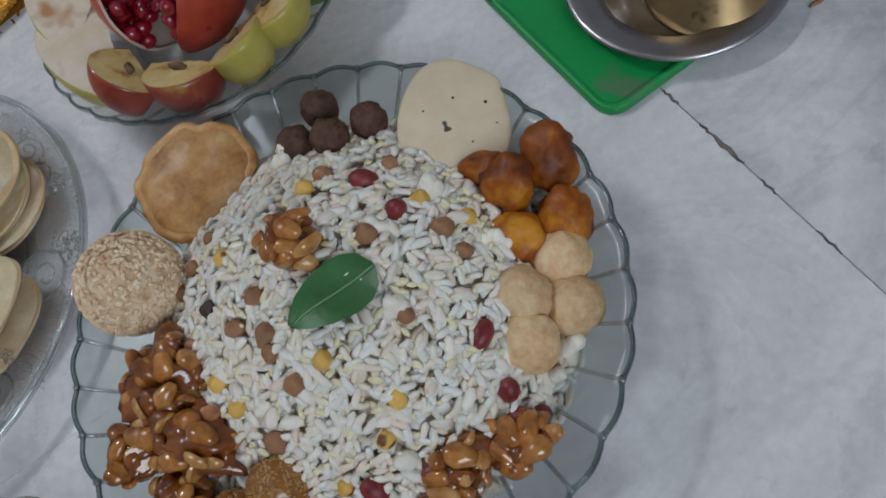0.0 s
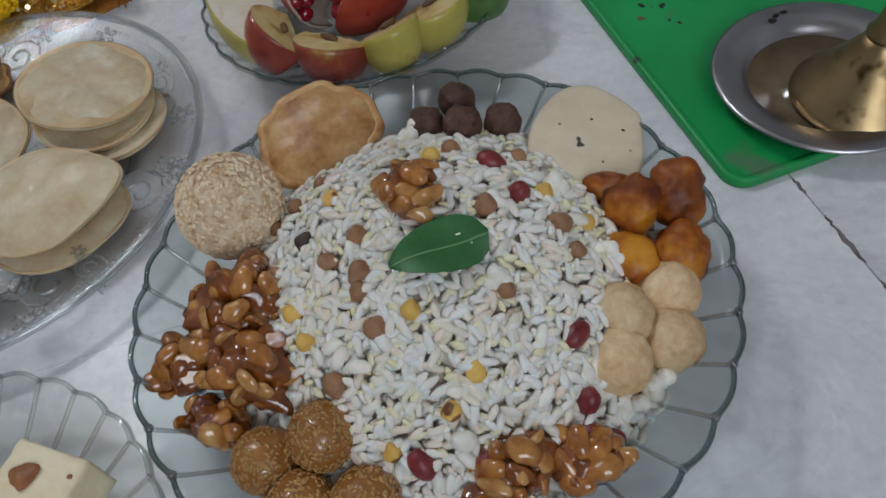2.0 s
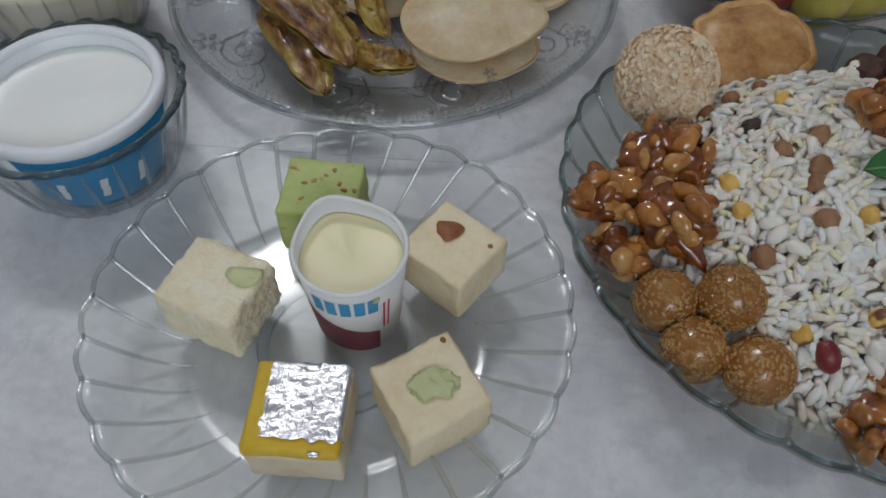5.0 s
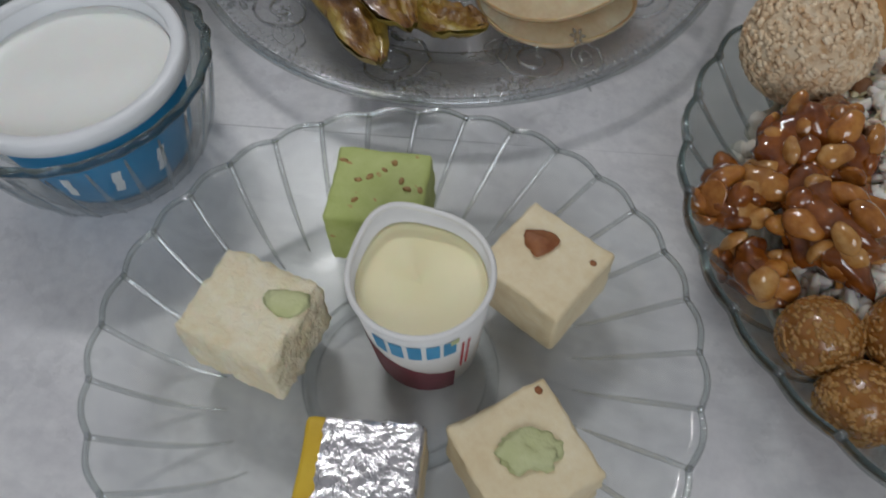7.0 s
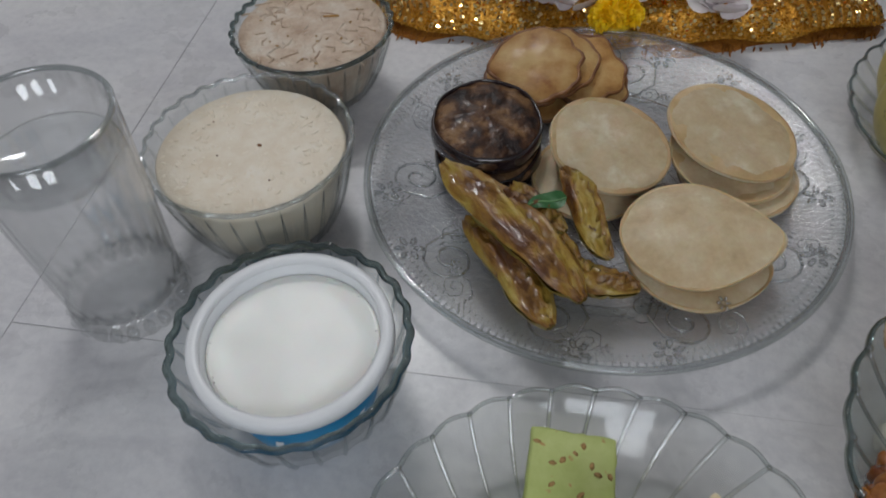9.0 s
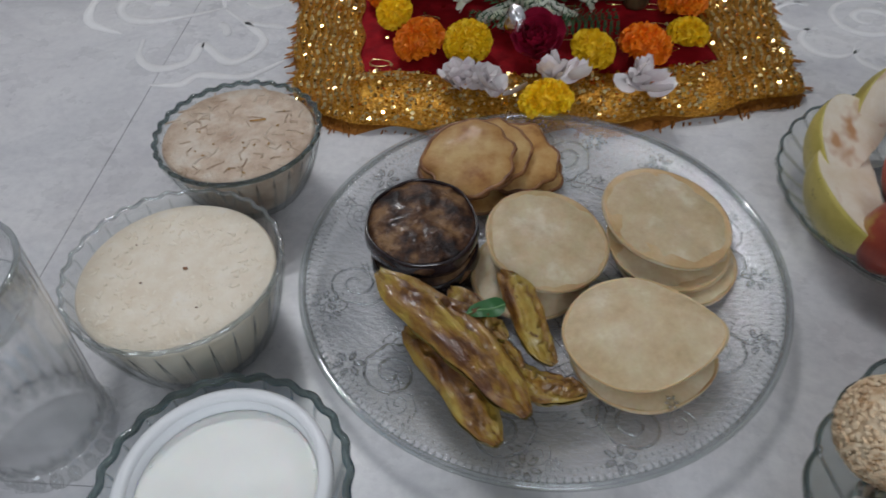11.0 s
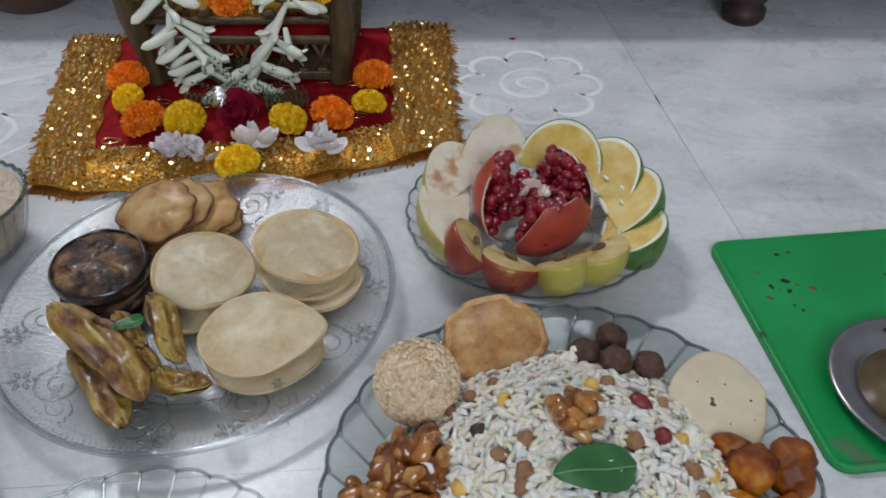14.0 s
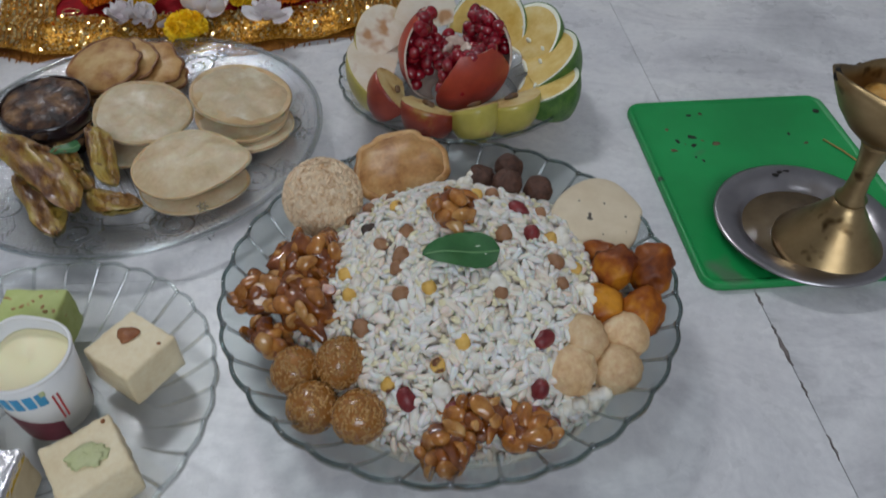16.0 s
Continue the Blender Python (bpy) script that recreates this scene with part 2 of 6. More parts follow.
M_MARBLE = marble("marble", 70, 1.0)
M_MARBLE_GREY = marble("marble_grey", 28, 0.78)
M_JOINT = surface("joint_dirt", [(0.3, (0.06, 0.045, 0.04)), (0.6, (0.2, 0.17, 0.16))], 80, (0.8, 0.95), 0.6)
M_WALL = surface("wall_paint", [(0.3, (0.44, 0.44, 0.45)), (0.7, (0.52, 0.52, 0.53))], 3, (0.6, 0.8), 0.1, 60)
M_CEIL = surface("ceiling_paint", [(0.3, (0.66, 0.66, 0.66)), (0.7, (0.72, 0.72, 0.72))], 3, (0.7, 0.9), 0.1, 60)
M_DARKWOOD = surface("dark_wood", [(0.3, (0.018, 0.008, 0.007)), (0.7, (0.050, 0.019, 0.016))], 14, (0.4, 0.6), 0.3, stretch=(1, 8, 8))
M_CHALK = surface("rangoli_paint", [(0.3, (0.80, 0.79, 0.79)), (0.7, (0.88, 0.87, 0.87))], 60, (0.6, 0.8), 0.4, 400)
M_GREEN = surface("green_plastic", [(0.3, (0.007, 0.26, 0.058)), (0.7, (0.014, 0.33, 0.085))], 12, (0.3, 0.5), 0.15, 500,
                  spots=[(18, 0.66, 0.72, (0.09, 0.2, 0.1)), (46, 0.72, 0.76, (0.03, 0.05, 0.03))])
M_GLASS_GREY = thin_glass("smoky_glass", (0.83, 0.86, 0.855), 0.12, 50, 0.15, 0.03)
M_GLASS_CLEAR = thin_glass("clear_glass", (0.975, 0.985, 0.982), 0.12, 50, 0.12, 0.035)
M_GLASS_STIP = thin_glass("stippled_glass", (0.97, 0.975, 0.98), 1.0, 330, 0.07, 0.10, 0.2)
M_WATER = thin_glass("water", (0.975, 0.985, 0.985), 0.3, 40, 0.05, 0.05)
M_TUMBLER = thin_glass("tumbler_glass", (0.98, 0.985, 0.985), 0.3, 60, 0.06, 0.13, 0.04)
M_FACET = thin_glass("faceted_glass", (0.985, 0.99, 0.99), 1.0, 130, 0.05, 0.10, 0.05)
M_RIM = thick_glass("dark_glass_rim", (0.30, 0.38, 0.38))
M_RIB = thin_glass("glass_rib", (0.84, 0.87, 0.875), 0, 60, 0.06, 0.24, 0.22)
M_RIB_CLEAR = thin_glass("clear_glass_rib", (0.955, 0.97, 0.97), 0, 60, 0.07, 0.24, 0.08)
M_SCROLL = thin_glass("pressed_glass_relief", (0.93, 0.95, 0.955), 0, 60, 0.08, 0.32, 0.22)
M_RIM_CLEAR = thin_glass("clear_glass_rim", (0.88, 0.905, 0.905), 0, 60, 0.06, 0.16, 0.16)
M_STEEL = surface("steel", [(0.3, (0.36, 0.34, 0.36)), (0.7, (0.50, 0.48, 0.49))], 30, (0.22, 0.42), 0.08, 300, metal=1.0)
M_BRASS = surface("brass", [(0.3, (0.27, 0.18, 0.085)), (0.7, (0.43, 0.31, 0.16))], 40, (0.28, 0.48), 0.12, 200, metal=1.0,
                  spots=[(60, 0.62, 0.72, (0.10, 0.06, 0.025))])
M_SOOT = surface("soot", [(0.3, (0.008, 0.007, 0.007)), (0.7, (0.03, 0.025, 0.02))], 200, (0.8, 0.95), 0.8)
M_GHEE = surface("ghee", [(0.3, (0.55, 0.26, 0.05)), (0.6, (0.72, 0.42, 0.12))], 120, (0.15, 0.3), 0.5, 200, coat=0.5)
M_OIL = surface("old_oil", [(0.3, (0.09, 0.06, 0.03)), (0.7, (0.19, 0.14, 0.08))], 40, (0.08, 0.2), 0.05)
M_RICE = surface("puffed_rice", [(0.3, (0.79, 0.74, 0.67)), (0.55, (0.86, 0.835, 0.80)), (0.8, (0.90, 0.89, 0.88))], 180, (0.55, 0.75), 0.25, 900, sub=0.15,
                 depth=0.0004, island=[(0.0, (1, 1, 1)), (0.4, (1, 0.99, 0.97)), (0.65, (1, 0.96, 0.89)), (0.85, (1, 0.93, 0.80)), (1.0, (1, 0.86, 0.76))])
M_RICE_Y = surface("beaten_rice", [(0.3, (0.84, 0.76, 0.46)), (0.7, (0.92, 0.86, 0.62))], 200, (0.5, 0.7), 0.35, 700, depth=0.0004)
M_RICE_BED = surface("rice_bed", [(0.3, (0.68, 0.58, 0.45)), (0.7, (0.82, 0.75, 0.66))], 150, (0.7, 0.9), 0.8, 500)
M_CHANA = surface("roasted_gram", [(0.3, (0.66, 0.36, 0.06)), (0.7, (0.80, 0.52, 0.14))], 160, (0.45, 0.65), 0.3, 500,
                  spots=[(90, 0.58, 0.64, (0.16, 0.06, 0.025))])
M_PEA = surface("brown_chickpea", [(0.3, (0.20, 0.085, 0.035)), (0.7, (0.42, 0.22, 0.11))], 60, (0.45, 0.65), 0.4, 500)
M_DARKPEA = surface("black_chickpea", [(0.3, (0.03, 0.02, 0.015)), (0.7, (0.09, 0.05, 0.035))], 90, (0.5, 0.7), 0.4, 500)
M_REDNUT = surface("red_peanut", [(0.3, (0.13, 0.012, 0.016)), (0.7, (0.26, 0.035, 0.035))], 120, (0.3, 0.5), 0.3, 400)
M_POPCORN = surface("popcorn", [(0.3, (0.82, 0.76, 0.60)), (0.6, (0.92, 0.89, 0.82))], 120, (0.6, 0.8), 0.4, 400)
M_CARAMEL = surface("caramel", [(0.3, (0.095, 0.020, 0.004)), (0.7, (0.33, 0.095, 0.013))], 90, (0.06, 0.18), 0.35, 160, coat=0.9)
M_PEANUT = surface("sugared_peanut", [(0.32, (0.19, 0.052, 0.010)), (0.5, (0.40, 0.145, 0.026)), (0.7, (0.57, 0.27, 0.065))], 90, (0.08, 0.22), 0.2, 200, coat=0.8)
M_NUTCUT = surface("split_peanut", [(0.32, (0.30, 0.105, 0.022)), (0.5, (0.47, 0.215, 0.055)), (0.7, (0.64, 0.38, 0.14))], 90, (0.1, 0.25), 0.2, 200, coat=0.7)
M_TIL = surface("sesame_ladoo", [(0.3, (0.26, 0.095, 0.018)), (0.7, (0.40, 0.165, 0.035))], 120, (0.15, 0.35), 0.3, 300, coat=0.6)
M_SEED = surface("sesame_seed", [(0.3, (0.36, 0.165, 0.038)), (0.7, (0.54, 0.30, 0.10))], 200, (0.15, 0.35), 0.2, coat=0.5)
M_PUFFBALL = surface("amaranth_ball", [(0.3, (0.60, 0.35, 0.17)), (0.5, (0.86, 0.67, 0.45)), (0.75, (0.94, 0.81, 0.62))], 170, (0.65, 0.85), 0.7, 420, depth=0.0015)
M_BUN = surface("fried_biscuit", [(0.32, (0.32, 0.125, 0.032)), (0.5, (0.53, 0.275, 0.095)), (0.7, (0.66, 0.42, 0.19))], 60, (0.3, 0.5), 0.25, 220, fine=(400, 0.2))
M_COCOA = surface("brown_ball", [(0.3, (0.045, 0.017, 0.01)), (0.7, (0.135, 0.058, 0.034))], 220, (0.5, 0.7), 0.8, 500, depth=0.0015)
M_PAPAD = surface("pale_flatbread", [(0.3, (0.60, 0.49, 0.33)), (0.7, (0.71, 0.61, 0.45))], 40, (0.45, 0.65), 0.2, 300, spots=[(80, 0.71, 0.75, (0.06, 0.05, 0.04)), (22, 0.6, 0.75, (0.46, 0.38, 0.27))])
M_FRITTER = surface("orange_fritter", [(0.32, (0.09, 0.014, 0.004)), (0.5, (0.30, 0.075, 0.006)), (0.68, (0.58, 0.24, 0.015))], 44, (0.4, 0.6), 0.3, 160, coat=0.05, spec=0.35)
M_COCONUT = surface("coconut_ball", [(0.3, (0.60, 0.36, 0.17)), (0.6, (0.76, 0.54, 0.31)), (0.8, (0.82, 0.64, 0.42))], 60, (0.55, 0.75), 0.6, 260, depth=0.0015, fine=(300, 0.3))
M_LEAF = surface("basil_leaf", [(0.3, (0.022, 0.10, 0.028)), (0.7, (0.045, 0.17, 0.05))], 50, (0.3, 0.5), 0.3, 300)
M_VEIN = surface("leaf_vein", [(0.3, (0.12, 0.26, 0.10)), (0.7, (0.16, 0.32, 0.13))], 50, (0.4, 0.6), 0)
M_PURI = surface("fried_puri", [(0.30, (0.52, 0.37, 0.21)), (0.44, (0.60, 0.46, 0.28)), (0.58, (0.65, 0.53, 0.35)), (0.70, (0.76, 0.68, 0.52))], 42, (0.42, 0.6), 0.35, 70, fine=(260, 0.12), coat=0.07, depth=0.002, sub=0.2, spec=0.4)
M_PURI_UNDER = surface("fried_puri_underside", [(0.30, (0.48, 0.30, 0.14)), (0.5, (0.60, 0.42, 0.22)), (0.70, (0.70, 0.55, 0.35))], 40, (0.42, 0.6), 0.35, 70, coat=0.07, depth=0.002, sub=0.2, spec=0.4)
M_CHIP = surface("fried_potato", [(0.32, (0.27, 0.10, 0.028)), (0.46, (0.46, 0.24, 0.075)), (0.66, (0.60, 0.39, 0.16))], 45, (0.4, 0.6), 0.4, 120, coat=0.06, depth=0.002, spec=0.35)
M_EGGPLANT = surface("fried_eggplant", [(0.40, (0.014, 0.006, 0.005)), (0.5, (0.085, 0.034, 0.014)), (0.62, (0.26, 0.14, 0.06))], 60, (0.3, 0.55), 0.9, 110, coat=0.18, depth=0.004, spec=0.4)
M_EGGSKIN = surface("eggplant_skin", [(0.3, (0.010, 0.006, 0.008)), (0.7, (0.035, 0.018, 0.018))], 40, (0.1, 0.25), 0.3, 120, coat=0.5)
M_GOURD = surface("fried_gourd", [(0.36, (0.11, 0.038, 0.009)), (0.47, (0.29, 0.14, 0.026)), (0.57, (0.42, 0.28, 0.052)), (0.74, (0.52, 0.41, 0.12))], 60, (0.2, 0.42), 0.8, 140, coat=0.35, depth=0.003, stretch=(0.5, 1.2, 1.2),
                  spots=[(140, 0.68, 0.76, (0.12, 0.045, 0.014))])
M_CHIPEDGE = surface("browned_potato_edge", [(0.3, (0.13, 0.042, 0.014)), (0.7, (0.34, 0.15, 0.05))], 90, (0.35, 0.5), 0.3, 200)
M_GOURDSKIN = surface("gourd_skin", [(0.36, (0.17, 0.07, 0.015)), (0.48, (0.31, 0.22, 0.045)), (0.7, (0.38, 0.33, 0.075))], 55, (0.22, 0.42), 0.5, 140, coat=0.35, spots=[(130, 0.68, 0.76, (0.10, 0.04, 0.014))])
M_CURD = surface("curd", [(0.3, (0.86, 0.87, 0.82)), (0.7, (0.92, 0.92, 0.88))], 14, (0.28, 0.42), 0.1, 60, sub=0.1)
M_KHEER = surface("rice_pudding", [(0.3, (0.82, 0.70, 0.53)), (0.6, (0.90, 0.81, 0.66)), (0.8, (0.93, 0.86, 0.76))], 90, (0.25, 0.45), 0.6, 260, depth=0.0015)
M_SEVIYA = surface("vermicelli_pudding", [(0.3, (0.48, 0.32, 0.21)), (0.5, (0.66, 0.51, 0.38)), (0.7, (0.78, 0.69, 0.58))], 70, (0.3, 0.5), 0.8, 220, depth=0.002)
M_CUSTARD = surface("custard", [(0.3, (0.84, 0.76, 0.45)), (0.7, (0.89, 0.82, 0.53))], 20, (0.35, 0.5), 0.05, sub=0.1)
M_WHITEPLASTIC = surface("white_plastic", [(0.3, (0.87, 0.89, 0.91)), (0.7, (0.91, 0.93, 0.95))], 20, (0.3, 0.45), 0.05)
M_PAPER = surface("white_paper_cup", [(0.3, (0.80, 0.79, 0.77)), (0.7, (0.86, 0.85, 0.83))], 60, (0.45, 0.6), 0.1)
M_BLUE = surface("blue_plastic", [(0.3, (0.004, 0.22, 0.46)), (0.7, (0.008, 0.28, 0.56))], 30, (0.3, 0.45), 0.05)
M_PRINTBLUE = surface("print_blue", [(0.3, (0.06, 0.33, 0.60)), (0.7, (0.09, 0.40, 0.66))], 60, (0.4, 0.5), 0)
M_PRINTMAROON = surface("print_maroon", [(0.3, (0.16, 0.03, 0.045)), (0.7, (0.24, 0.05, 0.07))], 60, (0.4, 0.5), 0)
M_PRINTRED = surface("print_red", [(0.3, (0.55, 0.05, 0.06)), (0.7, (0.62, 0.07, 0.08))], 60, (0.4, 0.5), 0)
M_SWEETWHITE = surface("white_milk_sweet", [(0.3, (0.88, 0.75, 0.48)), (0.6, (0.96, 0.88, 0.66)), (0.8, (0.97, 0.93, 0.78))], 90, (0.55, 0.75), 0.8, 260, depth=0.002, sub=0.1)
M_SWEETGREEN = surface("green_milk_sweet", [(0.3, (0.42, 0.50, 0.14)), (0.7, (0.56, 0.63, 0.24))], 60, (0.5, 0.7), 0.4, 240, spots=[(190, 0.66, 0.72, (0.50, 0.30, 0.10))])
M_SWEETTAN = surface("tan_milk_sweet", [(0.3, (0.74, 0.60, 0.37)), (0.7, (0.85, 0.74, 0.51))], 50, (0.45, 0.65), 0.3, 260, fine=(300, 0.15))
M_SWEETYELLOW = surface("yellow_milk_sweet", [(0.3, (0.70, 0.43, 0.02)), (0.7, (0.80, 0.55, 0.05))], 60, (0.45, 0.65), 0.4, 220)
M_SWEETCREAM = surface("cream_milk_sweet", [(0.3, (0.60, 0.50, 0.33)), (0.7, (0.72, 0.63, 0.46))], 60, (0.5, 0.7), 0.4, 220)
M_SILVER = surface("silver_leaf", [(0.3, (0.72, 0.71, 0.74)), (0.7, (0.88, 0.87, 0.89))], 60, (0.12, 0.32), 0.9, 150, metal=1.0, depth=0.002)
M_NUTCRUMB = surface("nut_crumb", [(0.3, (0.36, 0.20, 0.07)), (0.7, (0.55, 0.34, 0.13))], 150, (0.45, 0.6), 0.4, 400)
M_ALMOND = surface("almond_bit", [(0.3, (0.24, 0.075, 0.025)), (0.7, (0.40, 0.16, 0.06))], 150, (0.4, 0.6), 0.5, 400)
M_PISTA = surface("pistachio_slice", [(0.3, (0.55, 0.58, 0.27)), (0.7, (0.68, 0.70, 0.40))], 90, (0.5, 0.65), 0.5, 260, depth=0.002)
M_GOLD = surface("gold_braid", [(0.3, (0.36, 0.12, 0.010)), (0.5, (0.76, 0.37, 0.045)), (0.72, (1.0, 0.68, 0.17))], 420, (0.2, 0.42), 1.0, 420, metal=0.85, depth=0.004)
M_GOLDCLOTH = surface("orange_gold_cloth", [(0.3, (0.36, 0.11, 0.015)), (0.7, (0.62, 0.26, 0.04))], 300, (0.35, 0.6), 0.9, 500, metal=0.4, depth=0.002)
M_SEQUIN = surface("gold_sequin", [(0.3, (0.85, 0.58, 0.20)), (0.7, (1.0, 0.82, 0.45))], 100, (0.08, 0.2), 0, metal=1.0)
M_REDCLOTH = surface("red_cloth", [(0.3, (0.20, 0.003, 0.008)), (0.7, (0.38, 0.008, 0.014))], 80, (0.6, 0.8), 0.4, 600, spec=0.12)
M_YELLOWFL = surface("marigold_yellow", [(0.3, (0.90, 0.53, 0.004)), (0.7, (1.0, 0.70, 0.010))], 120, (0.5, 0.7), 0.2)
M_ORANGEFL = surface("marigold_orange", [(0.3, (0.85, 0.17, 0.002)), (0.7, (0.98, 0.30, 0.004))], 120, (0.5, 0.7), 0.2)
M_ROSE = surface("rose_petal", [(0.3, (0.22, 0.004, 0.025)), (0.7, (0.46, 0.014, 0.06))], 60, (0.4, 0.6), 0.2)
M_WHITEFL = surface("white_petal", [(0.3, (0.80, 0.68, 0.70)), (0.6, (0.90, 0.86, 0.85))], 60, (0.45, 0.6), 0.3, 200)
M_TUBEROSE = surface("tuberose_petal", [(0.3, (0.66, 0.72, 0.50)), (0.5, (0.82, 0.84, 0.72)), (0.7, (0.87, 0.87, 0.80))], 40, (0.4, 0.55), 0.2)
M_FERN = surface("fern", [(0.3, (0.008, 0.045, 0.012)), (0.7, (0.03, 0.10, 0.03))], 90, (0.5, 0.7), 0.2)
M_OLDWOOD = surface("carved_wood", [(0.3, (0.05, 0.032, 0.014)), (0.7, (0.135, 0.085, 0.038))], 30, (0.35, 0.55), 0.4, 120, stretch=(4, 4, 1))
M_COPPER = surface("dull_copper", [(0.3, (0.10, 0.05, 0.03)), (0.7, (0.20, 0.11, 0.07))], 20, (0.4, 0.6), 0.2, 100, metal=0.5)
M_PEARSKIN = surface("pear_skin", [(0.3, (0.46, 0.38, 0.08)), (0.7, (0.62, 0.53, 0.16))], 50, (0.3, 0.45), 0.15, spots=[(250, 0.66, 0.72, (0.30, 0.24, 0.07))])
M_PEARFLESH = surface("pear_flesh", [(0.3, (0.78, 0.65, 0.46)), (0.6, (0.88, 0.80, 0.66))], 50, (0.3, 0.5), 0.4, 240, spots=[(45, 0.58, 0.72, (0.56, 0.30, 0.14))])
M_APPLESKIN = surface("apple_skin", [(0.3, (0.16, 0.016, 0.014)), (0.55, (0.30, 0.05, 0.025)), (0.76, (0.48, 0.36, 0.07))], 34, (0.22, 0.4), 0.1, coat=0.2)
M_APPLESKIN_Y = surface("yellow_apple_skin", [(0.3, (0.40, 0.34, 0.05)), (0.6, (0.55, 0.46, 0.10)), (0.78, (0.34, 0.07, 0.03))], 34, (0.22, 0.4), 0.1, coat=0.2)
M_APPLEFLESH = surface("browned_apple_flesh", [(0.34, (0.36, 0.17, 0.05)), (0.46, (0.64, 0.46, 0.18)), (0.7, (0.76, 0.63, 0.32))], 60, (0.3, 0.5), 0.3, 200)
M_CORE = surface("apple_core", [(0.3, (0.06, 0.03, 0.012)), (0.7, (0.22, 0.11, 0.04))], 120, (0.4, 0.6), 0.5)
M_PULP = surface("lime_pulp", [(0.3, (0.62, 0.38, 0.06)), (0.5, (0.74, 0.53, 0.15)), (0.75, (0.82, 0.68, 0.32))], 60, (0.35, 0.5), 0.5, 180)
M_PITH = surface("pith", [(0.3, (0.76, 0.76, 0.60)), (0.7, (0.86, 0.86, 0.76))], 90, (0.5, 0.65), 0.2)
M_PEEL = surface("green_peel", [(0.3, (0.03, 0.10, 0.015)), (0.7, (0.12, 0.23, 0.04))], 120, (0.3, 0.45), 0.4, 600)
M_POMSKIN = surface("pomegranate_skin", [(0.3, (0.26, 0.024, 0.014)), (0.6, (0.46, 0.062, 0.03)), (0.78, (0.50, 0.17, 0.08))], 32, (0.3, 0.5), 0.25, 300, spots=[(40, 0.68, 0.74, (0.07, 0.025, 0.015))])
M_POMIN = surface("pomegranate_membrane", [(0.3, (0.60, 0.42, 0.33)), (0.6, (0.74, 0.60, 0.50))], 70, (0.4, 0.6), 0.5, 200)
M_ARIL = surface("pomegranate_aril", [(0.3, (0.15, 0.002, 0.008)), (0.7, (0.34, 0.008, 0.022))], 90, (0.06, 0.16), 0.05, coat=0.6)
M_LAMPTUBE = bpy.data.materials.new("tube_glow")
M_LAMPTUBE.use_nodes = True
M_LAMPTUBE.node_tree.nodes["Principled BSDF"].inputs["Emission Color"].default_value = (1, 0.98, 0.95, 1)
M_LAMPTUBE.node_tree.nodes["Principled BSDF"].inputs["Emission Strength"].default_value = 4.0

# ---- the room ----
def prism(corners, z0, z1, bevel=0.0):
    bm = bmesh.new()
    lo = [bm.verts.new((x, y, z0)) for x, y in corners]
    hi = [bm.verts.new((x, y, z1)) for x, y in corners]
    k = len(corners)
    bm.faces.new(list(reversed(lo)))
    top = bm.faces.new(hi)
    for i in range(k):
        bm.faces.new((lo[i], lo[(i + 1) % k], hi[(i + 1) % k], hi[i]))
    if bevel:
        bmesh.ops.bevel(bm, geom=list(top.edges), offset=bevel, segments=2, profile=0.5, affect="EDGES")
    return bm


X0, X1, Y0, Y1, H = -1.8, 1.9, -2.0, 1.7, 2.7
floor = solid("floor", prism([(X0, Y0), (X1, Y0), (X1, Y1), (X0, Y1)], -0.12, -0.002), M_JOINT, pose(0, 0, 0),
              "dirty joints between white marble slabs of the floor", "floor", kind="structure")


def joint_a(y):
    return 0.2306 - 0.1126 * y


def joint_b(x):
    return 0.096 + 0.078 * x


def joint_c(y):
    return -0.534 - 0.07 * y


def slab(corners, material):
    ob = part("slab", prism(corners, -0.06, 0.0, 0.0003), material, floor)
    return flat(ob)


G = 0.0002
yc = joint_b(joint_c(0.06))
xs = 0.03
slab([(joint_c(Y0) + G, Y0), (joint_a(Y0) - 0.0003, Y0), (joint_a(Y1) - 0.0003, Y1), (joint_c(Y1) + G, Y1), (joint_c(yc) + G, yc + G), (xs, joint_b(xs)), (joint_c(yc) + G, yc - G)], M_MARBLE)
slab([(joint_a(Y0) + 0.0002, Y0), (X1, Y0), (X1, Y1), (joint_a(Y1) + 0.0002, Y1)], M_MARBLE_GREY)
slab([(X0, Y0), (joint_c(Y0) - G, Y0), (joint_c(Y1) - G, Y1), (X0, Y1)], M_MARBLE)

# chips of broken edge along the worst joint
for i, (y, ln, w) in enumerate([(0.078, 0.012, 0.0010), (0.052, 0.010, 0.0008), (0.036, 0.022, 0.0022), (0.008, 0.012, 0.0007), (-0.03, 0.016, 0.0008), (0.53, 0.02, 0.0010)]):
    pts = [(joint_a(y + ln * (k / 6 - 0.5)) + 0.0006 * math.sin(k * 2.1 + i), y + ln * (k / 6 - 0.5)) for k in range(7)]
    part("chip", strip(pts, w, 0.0001, 0.0004), M_JOINT, floor, "dark chipped edge of a joint")


def wall_box(name, x0, x1, y0, y1, z0, z1, material, label):
    return flat(solid(name, prism([(x0, y0), (x1, y0), (x1, y1), (x0, y1)], z0, z1), material, pose(0, 0, 0), label, "wall", kind="structure"))


